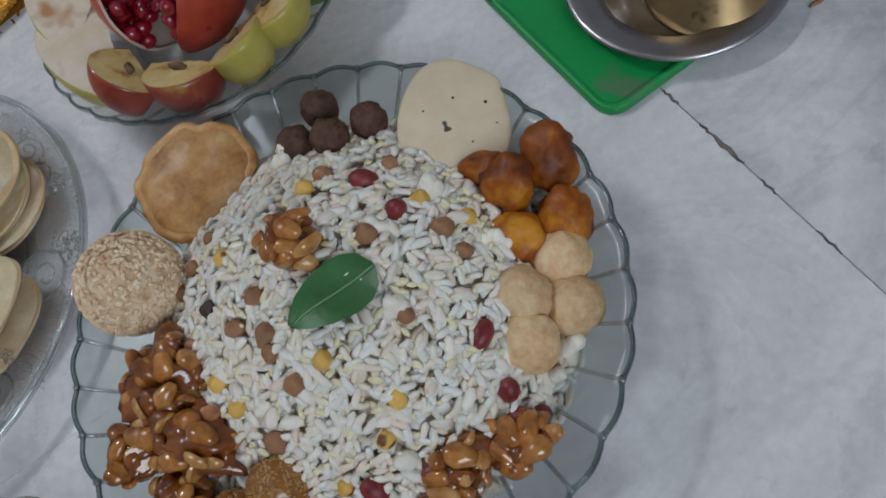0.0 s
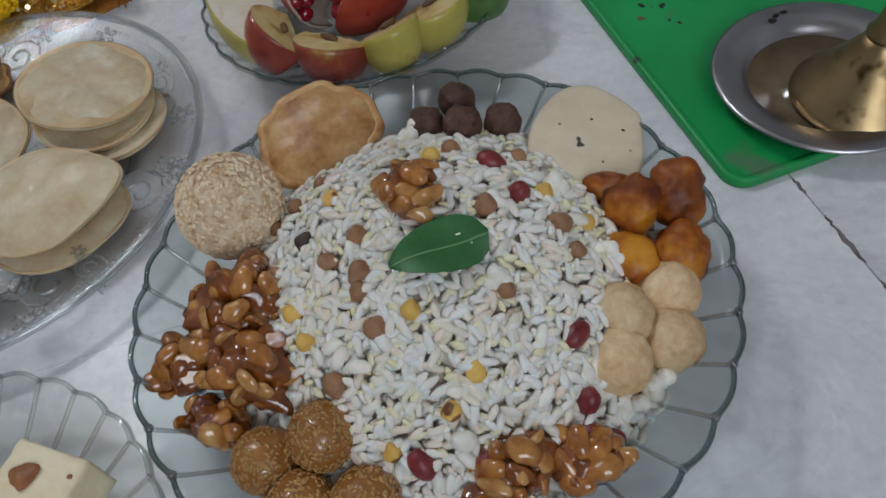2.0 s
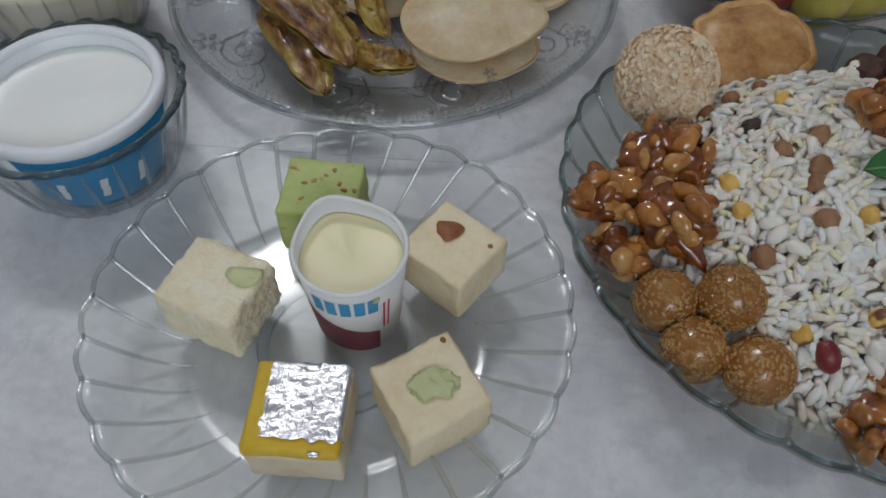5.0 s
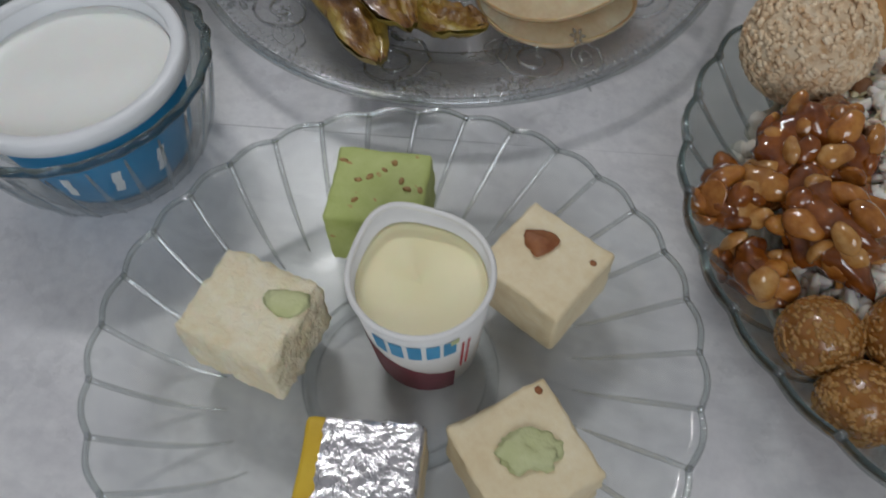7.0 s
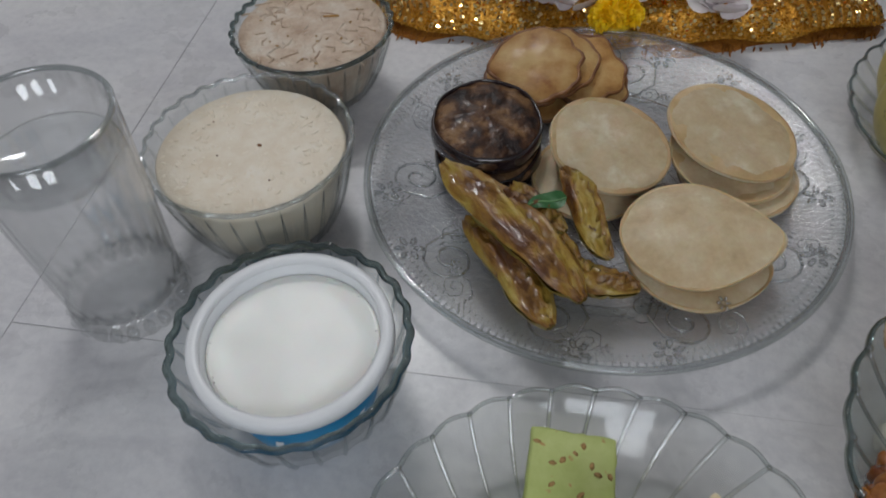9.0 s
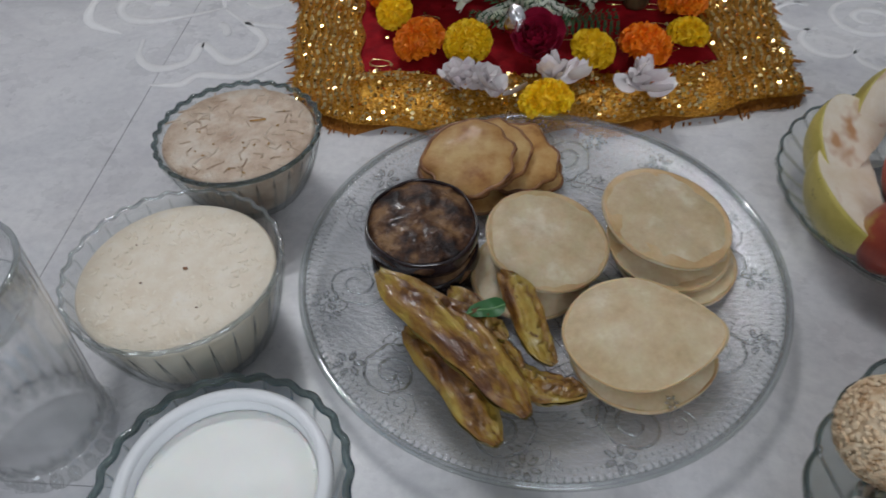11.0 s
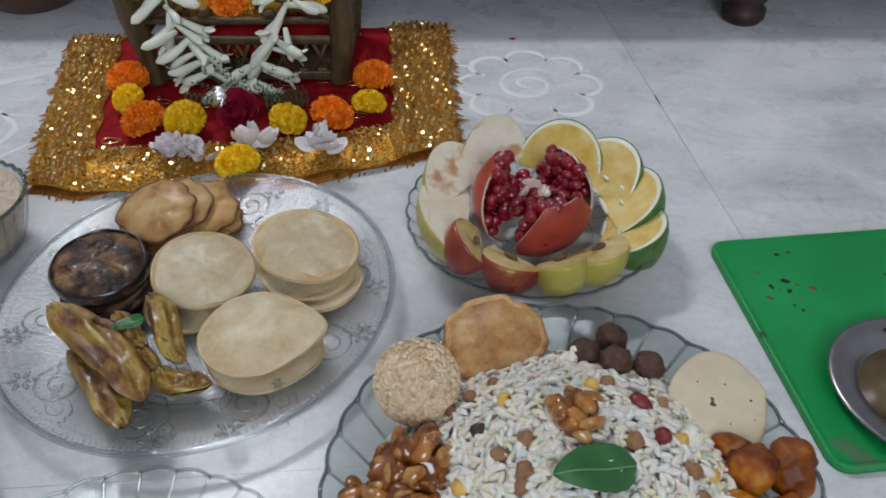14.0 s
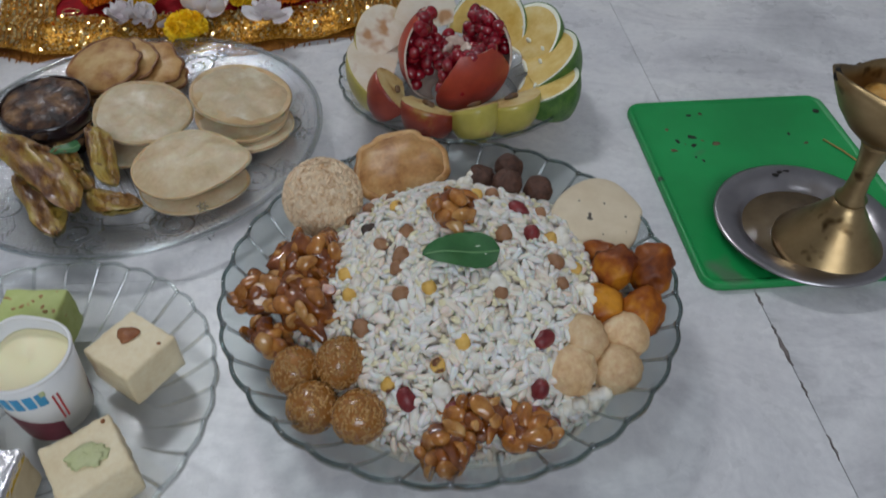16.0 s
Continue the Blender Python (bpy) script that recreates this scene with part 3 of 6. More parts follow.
wall_box("wall_north", X0 - 0.12, X1 + 0.12, Y1, Y1 + 0.12, -0.12, H, M_WALL, "plain cream painted wall with the tube lamp")
wall_box("wall_west", X0 - 0.12, X0, Y0, Y1, -0.12, H, M_WALL, "plain cream painted side wall")
wall_box("wall_east", X1, X1 + 0.12, Y0, Y1, -0.12, H, M_WALL, "plain cream painted side wall")
# unseen wall; its opening is assumed, to go with the added fill lamp
south = thing("wall_south", pose(0, 0, 0), "plain cream painted wall with an assumed opening behind the fill light", "wall", kind="structure")
for x0, x1, z0, z1 in [(X0 - 0.12, -0.3, -0.12, H), (0.9, X1 + 0.12, -0.12, H), (-0.3, 0.9, -0.12, 0.9), (-0.3, 0.9, 2.1, H)]:
    flat(part("wall_panel", prism([(x0, Y0 - 0.12), (x1, Y0 - 0.12), (x1, Y0), (x0, Y0)], z0, z1), M_WALL, south))
flat(solid("ceiling", prism([(X0 - 0.12, Y0 - 0.12), (X1 + 0.12, Y0 - 0.12), (X1 + 0.12, Y1 + 0.12), (X0 - 0.12, Y1 + 0.12)], H, H + 0.12), M_CEIL, pose(0, 0, 0),
           "plain white painted ceiling", "ceiling", kind="structure"))
lamp = thing("tube_lamp", pose(-0.85, Y1 - 0.03, 2.40, 0, 0, -90), "white wall-mounted tube lamp, lit", "lamp")
part("batten", block(0.05, 1.0, 0.05, 0.004), M_WHITEPLASTIC, lamp)
part("tube", tube([(0.045, -0.46, 0.03), (0.045, 0.46, 0.03)], 0.013, 12), M_LAMPTUBE, lamp, "glowing glass tube")

# ---- glass plates and bowls ----
def fluted_plate(m, label, r0, r1, h, count, swirl, body, rib, rim, rim_r, scallop, bead, category="plate", name="glass_plate", foot=0.003):
    """A fluted glass plate: flat foot, sloping side with ribs, scalloped rim with a bead at each rib."""
    ob = thing(name, m, label, category)
    t = 0.0028

    def wave(a):
        return abs(math.sin(count * a / 2 + swirl * count / 2))

    def mod(a, r, z):
        k = max(0.0, (r - r0) / (r1 - r0))
        return r + scallop * k * k * (wave(a) - 0.5), z + scallop * 0.5 * k * k * (wave(a) - 0.5)

    steps = [(0.0, 0.0), (0.12, 0.02), (0.3, 0.14), (0.5, 0.34), (0.7, 0.58), (0.88, 0.83), (1.0, 1.0)]
    inner = [(r0 * 0.3, foot + t), (r0 * 0.9, foot + t)] + [(r0 + (r1 - r0) * a, foot + t + (h - t - foot) * b) for a, b in steps]
    outer = [(r + 0.0012, z - t) for r, z in reversed(inner)]
    part("dish", lathe([(0.0005, foot + t)] + inner + outer + [(0.0005, foot)], count * 6, mod), body, ob)
    fr = r0 * (0.9 if foot < 0.005 else 0.55)
    part("foot_ring", lathe([(fr - 0.002, 0.0), (fr + 0.002, 0.0), (fr + 0.0025, foot + 0.0002), (fr - 0.0025, foot + 0.0002)], 72, close=True), body, ob)
    pts = []
    n = count * 8
    for i in range(n):
        a = 2 * math.pi * i / n
        rr, zz = mod(a, r1, h)
        pts.append((rr * math.cos(a), rr * math.sin(a), zz))
    part("rim", tube(pts, rim_r, 8, loop=True), rim, ob, "darker thickened glass rim")
    rp, rad = [], []
    for i in range(15):
        k = i / 14
        a = swirl * (1 - k) * 1.6
        f = 0.02 + k * 0.97
        r = r0 + (r1 - r0) * f
        zz = foot + t + (h - t - foot) * np.interp(f, [s[0] for s in steps], [s[1] for s in steps])
        rp.append((r * math.cos(a), r * math.sin(a), zz + 0.0002))
        rad.append(0.0003 + 0.0008 * min(1, 2.2 * k))
    bm = tube(rp, rad, 6)
    bm = ball(bead, bead, bead, level=2, bm=bm, m=Matrix.Translation((mod(-swirl, r1, h)[0], 0, h)))
    first = part("rib", bm, rib, ob)
    first.rotation_euler = (0, 0, -swirl)
    for i in range(1, count):
        o = first.copy()
        scene.collection.objects.link(o)
        o.rotation_euler = (0, 0, -swirl + 2 * math.pi * i / count)
    return ob


MAIN = (0.019, 0.050)
SWEET = (-0.2060, -0.0390)
FRY = (-0.231, 0.223)
FRUIT = (0.018, 0.297)
FRUIT_BOWL = (0.020, 0.309)
fluted_plate(pose(*MAIN, 0), "smoky fluted glass plate with scalloped dark rim, heaped with puffed rice", 0.082, 0.1330, 0.045, 34, 0.06, M_GLASS_GREY, M_RIB, M_RIM, 0.0012, 0.0022, 0.0021)
fluted_plate(pose(*SWEET, 0), "clear fluted glass plate with five milk sweets and a cup", 0.062, 0.1020, 0.0365, 32, 0.07, M_GLASS_CLEAR, M_RIB_CLEAR, M_RIM_CLEAR, 0.0011, 0.0018, 0.0012, foot=0.0085)
fluted_plate(pose(*FRUIT_BOWL, 0), "shallow fluted glass bowl filled with cut fruit", 0.055, 0.1015, 0.028, 30, 0.08, M_GLASS_CLEAR, M_RIB_CLEAR, M_RIM, 0.0010, 0.002, 0.0015, "bowl", "fruit_bowl")

# the flat pressed-glass plate with scrolls and a notched rim
fry = thing("pressed_glass_plate", pose(*FRY, 0) @ Matrix.Diagonal((0.975, 0.975, 1, 1)), "large clear pressed-glass plate with scroll relief, holding fried food", "plate")
part("dish", lathe([(0.0005, 0.0065), (0.06, 0.0065), (0.098, 0.007), (0.125, 0.0135), (0.140, 0.0215), (0.1455, 0.0225), (0.1455, 0.020), (0.139, 0.018), (0.124, 0.010), (0.098, 0.0035), (0.0005, 0.003)], 96), M_GLASS_STIP, fry)
part("rim", tube([(0.1455 * math.cos(2 * math.pi * i / 96), 0.1455 * math.sin(2 * math.pi * i / 96), 0.0213) for i in range(96)], 0.0024, 8, loop=True), M_RIM_CLEAR, fry)
part("foot_ring", lathe([(0.094, 0.0), (0.098, 0.0), (0.0985, 0.0034), (0.0935, 0.0034)], 72, close=True), M_GLASS_CLEAR, fry)
notch = bmesh.new()
for i in range(220):
    a = 2 * math.pi * i / 220
    for r, z, s in ((0.1425, 0.0227, 0.0011), (0.136, 0.0203, 0.0007)):
        ball(s * 1.7, s * 0.75, s * 0.6, level=1, bm=notch, m=Matrix.Translation((r * math.cos(a), r * math.sin(a), z)) @ Matrix.Rotation(a, 4, "Z"))
tagged(part("notched_edge", notch, M_SCROLL, fry, "fine notches pressed into the rim"), kind="stuff")


def scroll_pts(turns, r, k=22):
    return [(r * (1 - 0.85 * i / k) * math.cos(turns * 2 * math.pi * i / k), r * (1 - 0.85 * i / k) * math.sin(turns * 2 * math.pi * i / k), 0) for i in range(k + 1)]


sb = tube(scroll_pts(1.5, 0.012), 0.0007, 5)
tube([(-0.012, -0.013, 0), (0.0, -0.015, 0), (0.010, -0.008, 0), (0.012, 0, 0)], 0.0007, 5, bm=sb)
for i in range(6):
    a = 2 * math.pi * i / 6
    ball(0.0032, 0.0017, 0.0009, level=1, bm=sb, m=Matrix.Translation((0.018 + 0.0045 * math.cos(a), -0.006 + 0.0045 * math.sin(a), 0)) @ Matrix.Rotation(a, 4, "Z"))
for i in range(4):
    ball(0.0042, 0.0014, 0.0009, level=1, bm=sb, m=Matrix.Translation((-0.014 - 0.003 * i, -0.010 + 0.007 * i, 0)) @ Matrix.Rotation(2.2 + 0.3 * i, 4, "Z"))
scroll = part("scroll", sb, M_SCROLL, fry, "pressed floral scroll")
for i in range(10):
    o = scroll
    if i:
        o = scroll.copy()
        scene.collection.objects.link(o)
    a = 2 * math.pi * i / 10 + 0.2
    o.location = (0.114 * math.cos(a), 0.114 * math.sin(a), 0.0112)
    o.rotation_euler = (0, -0.16, a + (0.4 if i % 2 else -0.5))
    o.scale = (1.3, -1.3 if i % 2 else 1.3, 1.3)
for i in range(20):
    o = scroll.copy()
    scene.collection.objects.link(o)
    a = 2 * math.pi * i / 20 + 0.05
    r = 0.126 if i % 2 else 0.098
    o.location = (r * math.cos(a), r * math.sin(a), 0.0150 if i % 2 else 0.0078)
    o.rotation_euler = (0, -0.42 if i % 2 else -0.05, a + i * 1.3)
    o.scale = (0.6, 0.6 if i % 3 else -0.6, 0.6)
hatch = bmesh.new()
for i in range(-9, 10):
    y = i * 0.0078
    w = math.sqrt(max(0.0, 0.078**2 - y * y))
    if w > 0.01:
        tube([(-w, y, 0.0066), (w, y, 0.0066)], 0.0004, 4, bm=hatch)
        tube([(y, -w, 0.0066), (y, w, 0.0066)], 0.0004, 4, bm=hatch)
hatch.transform(Matrix.Rotation(0.6, 4, "Z"))
tagged(part("cross_hatching", hatch, M_GLASS_STIP, fry, "pressed lattice in the plate's middle"), kind="stuff")


def fluted_bowl(m, label, r_foot, r_rim, h, count, content, level_z, content_mat, content_label, rim=0.0016, name="glass_bowl", glass=None):
    """A fluted glass bowl with its filling."""
    ob = thing(name, m, label, "bowl")

    def mod(a, r, z):
        k = max(0.0, min(1.0, z / h))
        return r * (1 + 0.018 * math.cos(count * a) * math.sin(math.pi * min(1, k * 1.1))), z + (0.0007 * math.cos(count * a) if k > 0.9 else 0)

    def rad(z):
        return r_foot + (r_rim - r_foot) * (z / h) ** 0.55

    zs = [0.0, 0.004, 0.009, 0.016, 0.024, 0.034, 0.044, 0.052, h - 0.001]
    zs = [z for z in zs if z < h - 0.0005] + [h]
    outer = [(rad(z), z) for z in zs]
    inner = [(rad(z) - 0.003, max(z, 0.005)) for z in reversed(zs)]
    part("wall", lathe([(0.0005, 0.0)] + outer + inner + [(0.0005, 0.005)], 96, mod), glass or M_GLASS_CLEAR, ob)
    pts = [((r_rim - 0.001 + 0.0007 * math.cos(count * 2 * math.pi * i / 240)) * math.cos(2 * math.pi * i / 240), (r_rim - 0.001 + 0.0007 * math.cos(count * 2 * math.pi * i / 240)) * math.sin(2 * math.pi * i / 240), h + 0.0005 * math.cos(count * 2 * math.pi * i / 240)) for i in range(240)]
    part("rim", tube(pts, rim, 8, loop=True), M_RIM if rim > 0.0012 else M_RIB, ob, "rounded glass rim")
    fl = tube([(rad(z) * 1.012, 0, z) for z in (0.004, 0.012, 0.022, 0.034, h - 0.004)], [0.0005, 0.0011, 0.0012, 0.0010, 0.0005], 6)
    first = part("flute", fl, M_GLASS_CLEAR if content else M_RIB_CLEAR, ob)
    for i in range(1, count):
        o = first.copy()
        scene.collection.objects.link(o)
        o.rotation_euler = (0, 0, 2 * math.pi * i / count)
    if content:
        zz = [z for z in zs if z < level_z - 0.002] + [level_z - 0.0015]
        prof = [(0.0005, 0.0056)] + [(rad(z) - 0.0036, max(z, 0.0056)) for z in zz]
        top = rad(level_z) - 0.004
        bm = lathe(prof + [(top - 0.0015, level_z), (top * 0.75, level_z - 0.0006), (top * 0.5, level_z - 0.0002), (top * 0.25, level_z), (0.0005, level_z)], 96)
        for v in bm.verts:
            if v.co.z > level_z - 0.001:
                v.co.z += 0.0003 * noise.fractal(v.co * 60, 0.6, 2, 2)
        tagged(part(content, bm, content_mat, ob, content_label))
    return ob


kheer = fluted_bowl(pose(-0.4245, 0.160, 0), "fluted glass bowl full of creamy white rice pudding", 0.036, 0.0585, 0.063, 28, "rice_pudding", 0.0565, M_KHEER, "thick creamy rice pudding", 0.0012)
sev = fluted_bowl(pose(-0.4345, 0.286, 0), "small fluted glass bowl full of brownish vermicelli pudding", 0.028, 0.0545, 0.053, 30, "vermicelli_pudding", 0.051, M_SEVIYA, "pale brown vermicelli pudding")
fluted_bowl(pose(-0.3595, 0.0490, 0), "fluted glass bowl holding a blue tub of curd", 0.036, 0.0560, 0.052, 24, "", 0, None, "", 0.0020)

# grains, strands and specks on the two puddings
q = random.Random(17)
bits = bmesh.new()
for _ in range(240):
    a, r = q.uniform(0, 6.283), 0.0505 * math.sqrt(q.random())
    ball(q.uniform(0.0012, 0.0026), 0.0010, 0.0004, level=2, bm=bits, m=Matrix.Translation((r * math.cos(a), r * math.sin(a), 0.0562)) @ Matrix.Rotation(q.uniform(0, 3.1), 4, "Z"))
tagged(part("rice_grains", bits, M_KHEER, kheer, "soft cooked rice grains"), kind="stuff")
for x, y, s in ((0.004, 0.003, 0.0011), (-0.016, -0.010, 0.0005), (0.020, -0.022, 0.0005), (-0.030, 0.016, 0.0004)):
    part("speck", ball(s * 1.5, s, 0.0005, 0.3, 300, x * 900, 1, m=Matrix.Translation((x, y, 0.0571))), M_PEA, kheer, "tiny brown speck")
bits = bmesh.new()
for _ in range(60):
    a, r, w, ln = q.uniform(0, 6.283), 0.046 * math.sqrt(q.random()), q.uniform(0, 6.283), q.uniform(0.003, 0.007)
    x, y, c = r * math.cos(a), r * math.sin(a), q.gauss(0, 0.5)
    tube([(x, y, 0.0505), (x + ln * math.cos(w), y + ln * math.sin(w), 0.0510), (x + 2 * ln * math.cos(w + c), y + 2 * ln * math.sin(w + c), 0.0504)], 0.0007, 5, bm=bits)
tagged(part("vermicelli_strands", bits, M_SEVIYA, sev, "pale cooked vermicelli"), kind="stuff")
for i in range(16):
    a, r = q.uniform(0, 6.283), 0.043 * math.sqrt(q.random())
    part("nut_fleck", ball(q.uniform(0.0008, 0.0016), 0.0007, 0.0005, 0.3, 300, i, 1, m=Matrix.Translation((r * math.cos(a), r * math.sin(a), 0.0517)) @ Matrix.Rotation(a * 3, 4, "Z")), M_NUTCRUMB, sev, "small brown nut fleck")
part("saffron_strand", tube([(0.004, 0.012, 0.0518), (0.009, 0.013, 0.0521), (0.014, 0.015, 0.0518)], 0.0006, 5), M_GHEE, sev, "thin orange saffron strand")

# tub of curd in the bowl
tub = thing("curd_tub", pose(-0.3575, 0.0475, 0.0062) @ Matrix.Diagonal((0.93, 0.93, 1.17, 1)), "blue plastic tub with white rim, full of white curd", "tub")
part("wall", lathe([(0.0005, 0.0), (0.036, 0.0), (0.038, 0.004), (0.0475, 0.0425), (0.0468, 0.0425), (0.037, 0.006), (0.0005, 0.004)], 72), M_BLUE, tub)
part("rim", lathe([(0.0440, 0.0432), (0.0443, 0.0448), (0.0455, 0.0454), (0.0490, 0.0454), (0.0504, 0.0446), (0.0509, 0.0405), (0.0500, 0.0402), (0.0494, 0.0430), (0.0475, 0.0432)], 96, close=True), M_WHITEPLASTIC, tub, "broad white plastic rim")
part("inner_wall", lathe([(0.0455, 0.0440), (0.0430, 0.030), (0.0416, 0.030), (0.0443, 0.0438)], 72, close=True), M_WHITEPLASTIC, tub)
bm = lathe([(0.0005, 0.006), (0.036, 0.006), (0.0430, 0.0375), (0.0424, 0.0382), (0.0408, 0.0376), (0.030, 0.0375), (0.018, 0.0372), (0.008, 0.0374), (0.0005, 0.0375)], 72)
for v in bm.verts:
    if v.co.z > 0.03:
        v.co.z += 0.0006 * noise.noise(v.co * 60)
part("curd", bm, M_CURD, tub, "smooth white curd")
bm = bmesh.new()
random.seed(4)
for i in range(26):
    a = random.random() * 6.28
    r = 0.0412 + random.random() * 0.0008
    s = 0.0005 + random.random() * 0.0006
    ball(s, s, s * 0.6, level=1, bm=bm, m=Matrix.Translation((r * math.cos(a), r * math.sin(a), 0.0381)))
tagged(part("curd_bubbles", bm, M_CURD, tub), kind="stuff")

# white print on the tub, seen through the bowl
bm = bmesh.new()
for i in range(12):
    a0 = 2 * math.pi * i / 12
    for j in range(2):
        z0 = 0.008 + 0.006 * j
        vs = []
        for da, dz in ((0, 0), (0.10, 0), (0.14, 0.006), (0.04, 0.006)):
            z = z0 + dz
            r = 0.038 + (z - 0.004) / 0.0385 * 0.0095 + 0.0004
            vs.append(bm.verts.new((r * math.cos(a0 + da + 0.02 * j), r * math.sin(a0 + da + 0.02 * j), z)))
        bm.faces.new(vs)
part("print_mark", bm, M_WHITEPLASTIC, tub, "slanting white printed shapes")

# ---- tumbler of water ----
tum = thing("water_tumbler", pose(-0.4765, 0.083, 0), "clear fluted drinking glass filled with water", "glass")


def ridge(a, r, z):
    k = 1.0 if 0.012 < z < 0.120 else 0.2
    return r * (1 + 0.03 * k * abs(math.sin(11 * a)) ** 0.7), z


part("wall", lathe([(0.0300, 0.0195), (0.0312, 0.036), (0.0345, 0.105), (0.0365, 0.134), (0.0343, 0.134), (0.0325, 0.105), (0.0292, 0.036), (0.0275, 0.0200)], 132, ridge, close=True), M_TUMBLER, tum)
part("base", lathe([(0.026, 0.0), (0.0290, 0.002), (0.0302, 0.008), (0.0302, 0.0190), (0.0270, 0.0194), (0.0005, 0.0170)], 88, lambda a, r, z: (r * (1 + 0.06 * abs(math.sin(11 * a))), z)), M_FACET, tum, "thick faceted glass base")
part("rim", tube([(0.0355 * math.cos(2 * math.pi * i / 72), 0.0355 * math.sin(2 * math.pi * i / 72), 0.134) for i in range(72)], 0.0014, 8, loop=True), M_RIB, tum)
part("water", lathe([(0.0005, 0.1085), (0.0310, 0.1085), (0.0326, 0.1105), (0.0312, 0.1098), (0.0005, 0.1096)], 72), M_WATER, tum, "still clear water")
nub = ball(0.0036, 0.0030, 0.0052, 0.1, 200, 2, 2)
first = part("base_facet", nub, M_FACET, tum, "raised glass facet of the base")
for i in range(22):
    o = first if i == 0 else first.copy()
    if i:
        scene.collection.objects.link(o)
    a = 2 * math.pi * (i + 0.5) / 22
    o.location, o.rotation_euler = (0.0305 * math.cos(a), 0.0305 * math.sin(a), 0.010), (0, 0, a)

# ---- the heap of puffed rice ----
HEAP, HR, HH = (0.025, 0.055), 0.114, 0.064


def heap_z(x, y):
    q = ((x - HEAP[0]) ** 2 + (y - HEAP[1]) ** 2) / HR**2
    return 0.010 + HH * max(0.0, 1 - q)


def heap_up(x, y):
    e = 0.002
    return Vector((heap_z(x - e, y) - heap_z(x + e, y), heap_z(x, y - e) - heap_z(x, y + e), 2 * e)).normalized()


def grain_mesh(ln, wd, bend, seed, u=7, v=6):
    """One puffed grain: a bent, lumpy spindle."""
    vs, fs = [], []
    rg = random.Random(seed)
    for i in range(v + 1):
        s = i / v
        r = wd * math.sin(math.pi * min(max(s, 0.03), 0.97)) ** 0.38 * (1 + 0.14 * rg.uniform(-1, 1))
        x = ln * (s - 0.5)
        zc = bend * (1 - (2 * s - 1) ** 2)
        for j in range(u):
            a = 2 * math.pi * j / u
            vs.append((x, r * math.cos(a), zc + r * 0.85 * math.sin(a)))
    for i in range(v):
        for j in range(u):
            fs.append((i * u + j, i * u + (j + 1) % u, (i + 1) * u + (j + 1) % u, (i + 1) * u + j))
    fs.append(tuple(reversed(range(u))))
    fs.append(tuple(v * u + j for j in range(u)))
    return vs, fs


VARIANTS = [grain_mesh(0.0088, 0.0020, 0.0006, 1), grain_mesh(0.0098, 0.0020, 0.0011, 2), grain_mesh(0.0074, 0.0021, 0.0, 3),
            grain_mesh(0.0095, 0.0026, 0.0004, 4), grain_mesh(0.0106, 0.0019, 0.0003, 5), grain_mesh(0.0068, 0.0018, 0.0005, 6), grain_mesh(0.0112, 0.0033, 0.0006, 7)]


def grain_pose(rg, x, y, lift):
    n = (heap_up(x, y) + Vector((rg.uniform(-1, 1), rg.uniform(-1, 1), rg.uniform(-1, 1))) * 0.45).normalized()
    q = n.to_track_quat("Z", "Y") @ Euler((0, 0, rg.uniform(0, 6.28))).to_quaternion()
    return Matrix.Translation(Vector((x, y, heap_z(x, y))) + n * lift) @ q.to_matrix().to_4x4()


rice = thing("puffed_rice_heap", pose(0, 0, 0), "heap of white puffed rice mixed with yellowish flakes", "puffed rice")
bed = lathe([(0.0005, HH - 0.003 + 0.010)] + [(HR * k, 0.010 + HH * (1 - k * k) - 0.003) for k in (0.15, 0.3, 0.45, 0.6, 0.72, 0.82, 0.9, 0.96)] + [(HR * 0.955, 0.0075), (0.0005, 0.0075)], 64)
for v in bed.verts:
    v.co.x += HEAP[0]
    v.co.y += HEAP[1]
    if v.co.z > 0.012:
        v.co.z += 0.002 * noise.noise(v.co * 90)
part("bed", bed, M_RICE_BED, rice)


def grains(name, count, material, rg, lift, rmax, shares, size=1.0):
    vs, fs = [], []
    for _ in range(count):
        r, a = rmax * math.sqrt(rg.random()), rg.uniform(0, 6.2832)
        r = min(r, 0.112 + rg.uniform(-0.004, 0.004))
        x, y = HEAP[0] + r * math.cos(a), HEAP[1] + r * math.sin(a)
        m = grain_pose(rg, x, y, rg.uniform(*lift)) @ Matrix.Scale(size * rg.uniform(0.8, 1.15), 4)
        gv, gf = VARIANTS[rg.choice(shares)]
        o = len(vs)
        vs += [tuple(m @ Vector(p)) for p in gv]
        fs += [tuple(o + k for k in f) for f in gf]
    me = bpy.data.meshes.new(name)
    me.from_pydata(vs, [], fs)
    for p in me.polygons:
        p.use_smooth = True
    me.materials.append(material)
    ob = new(name, me)
    ob.parent = rice
    return tagged(ob, kind="stuff")


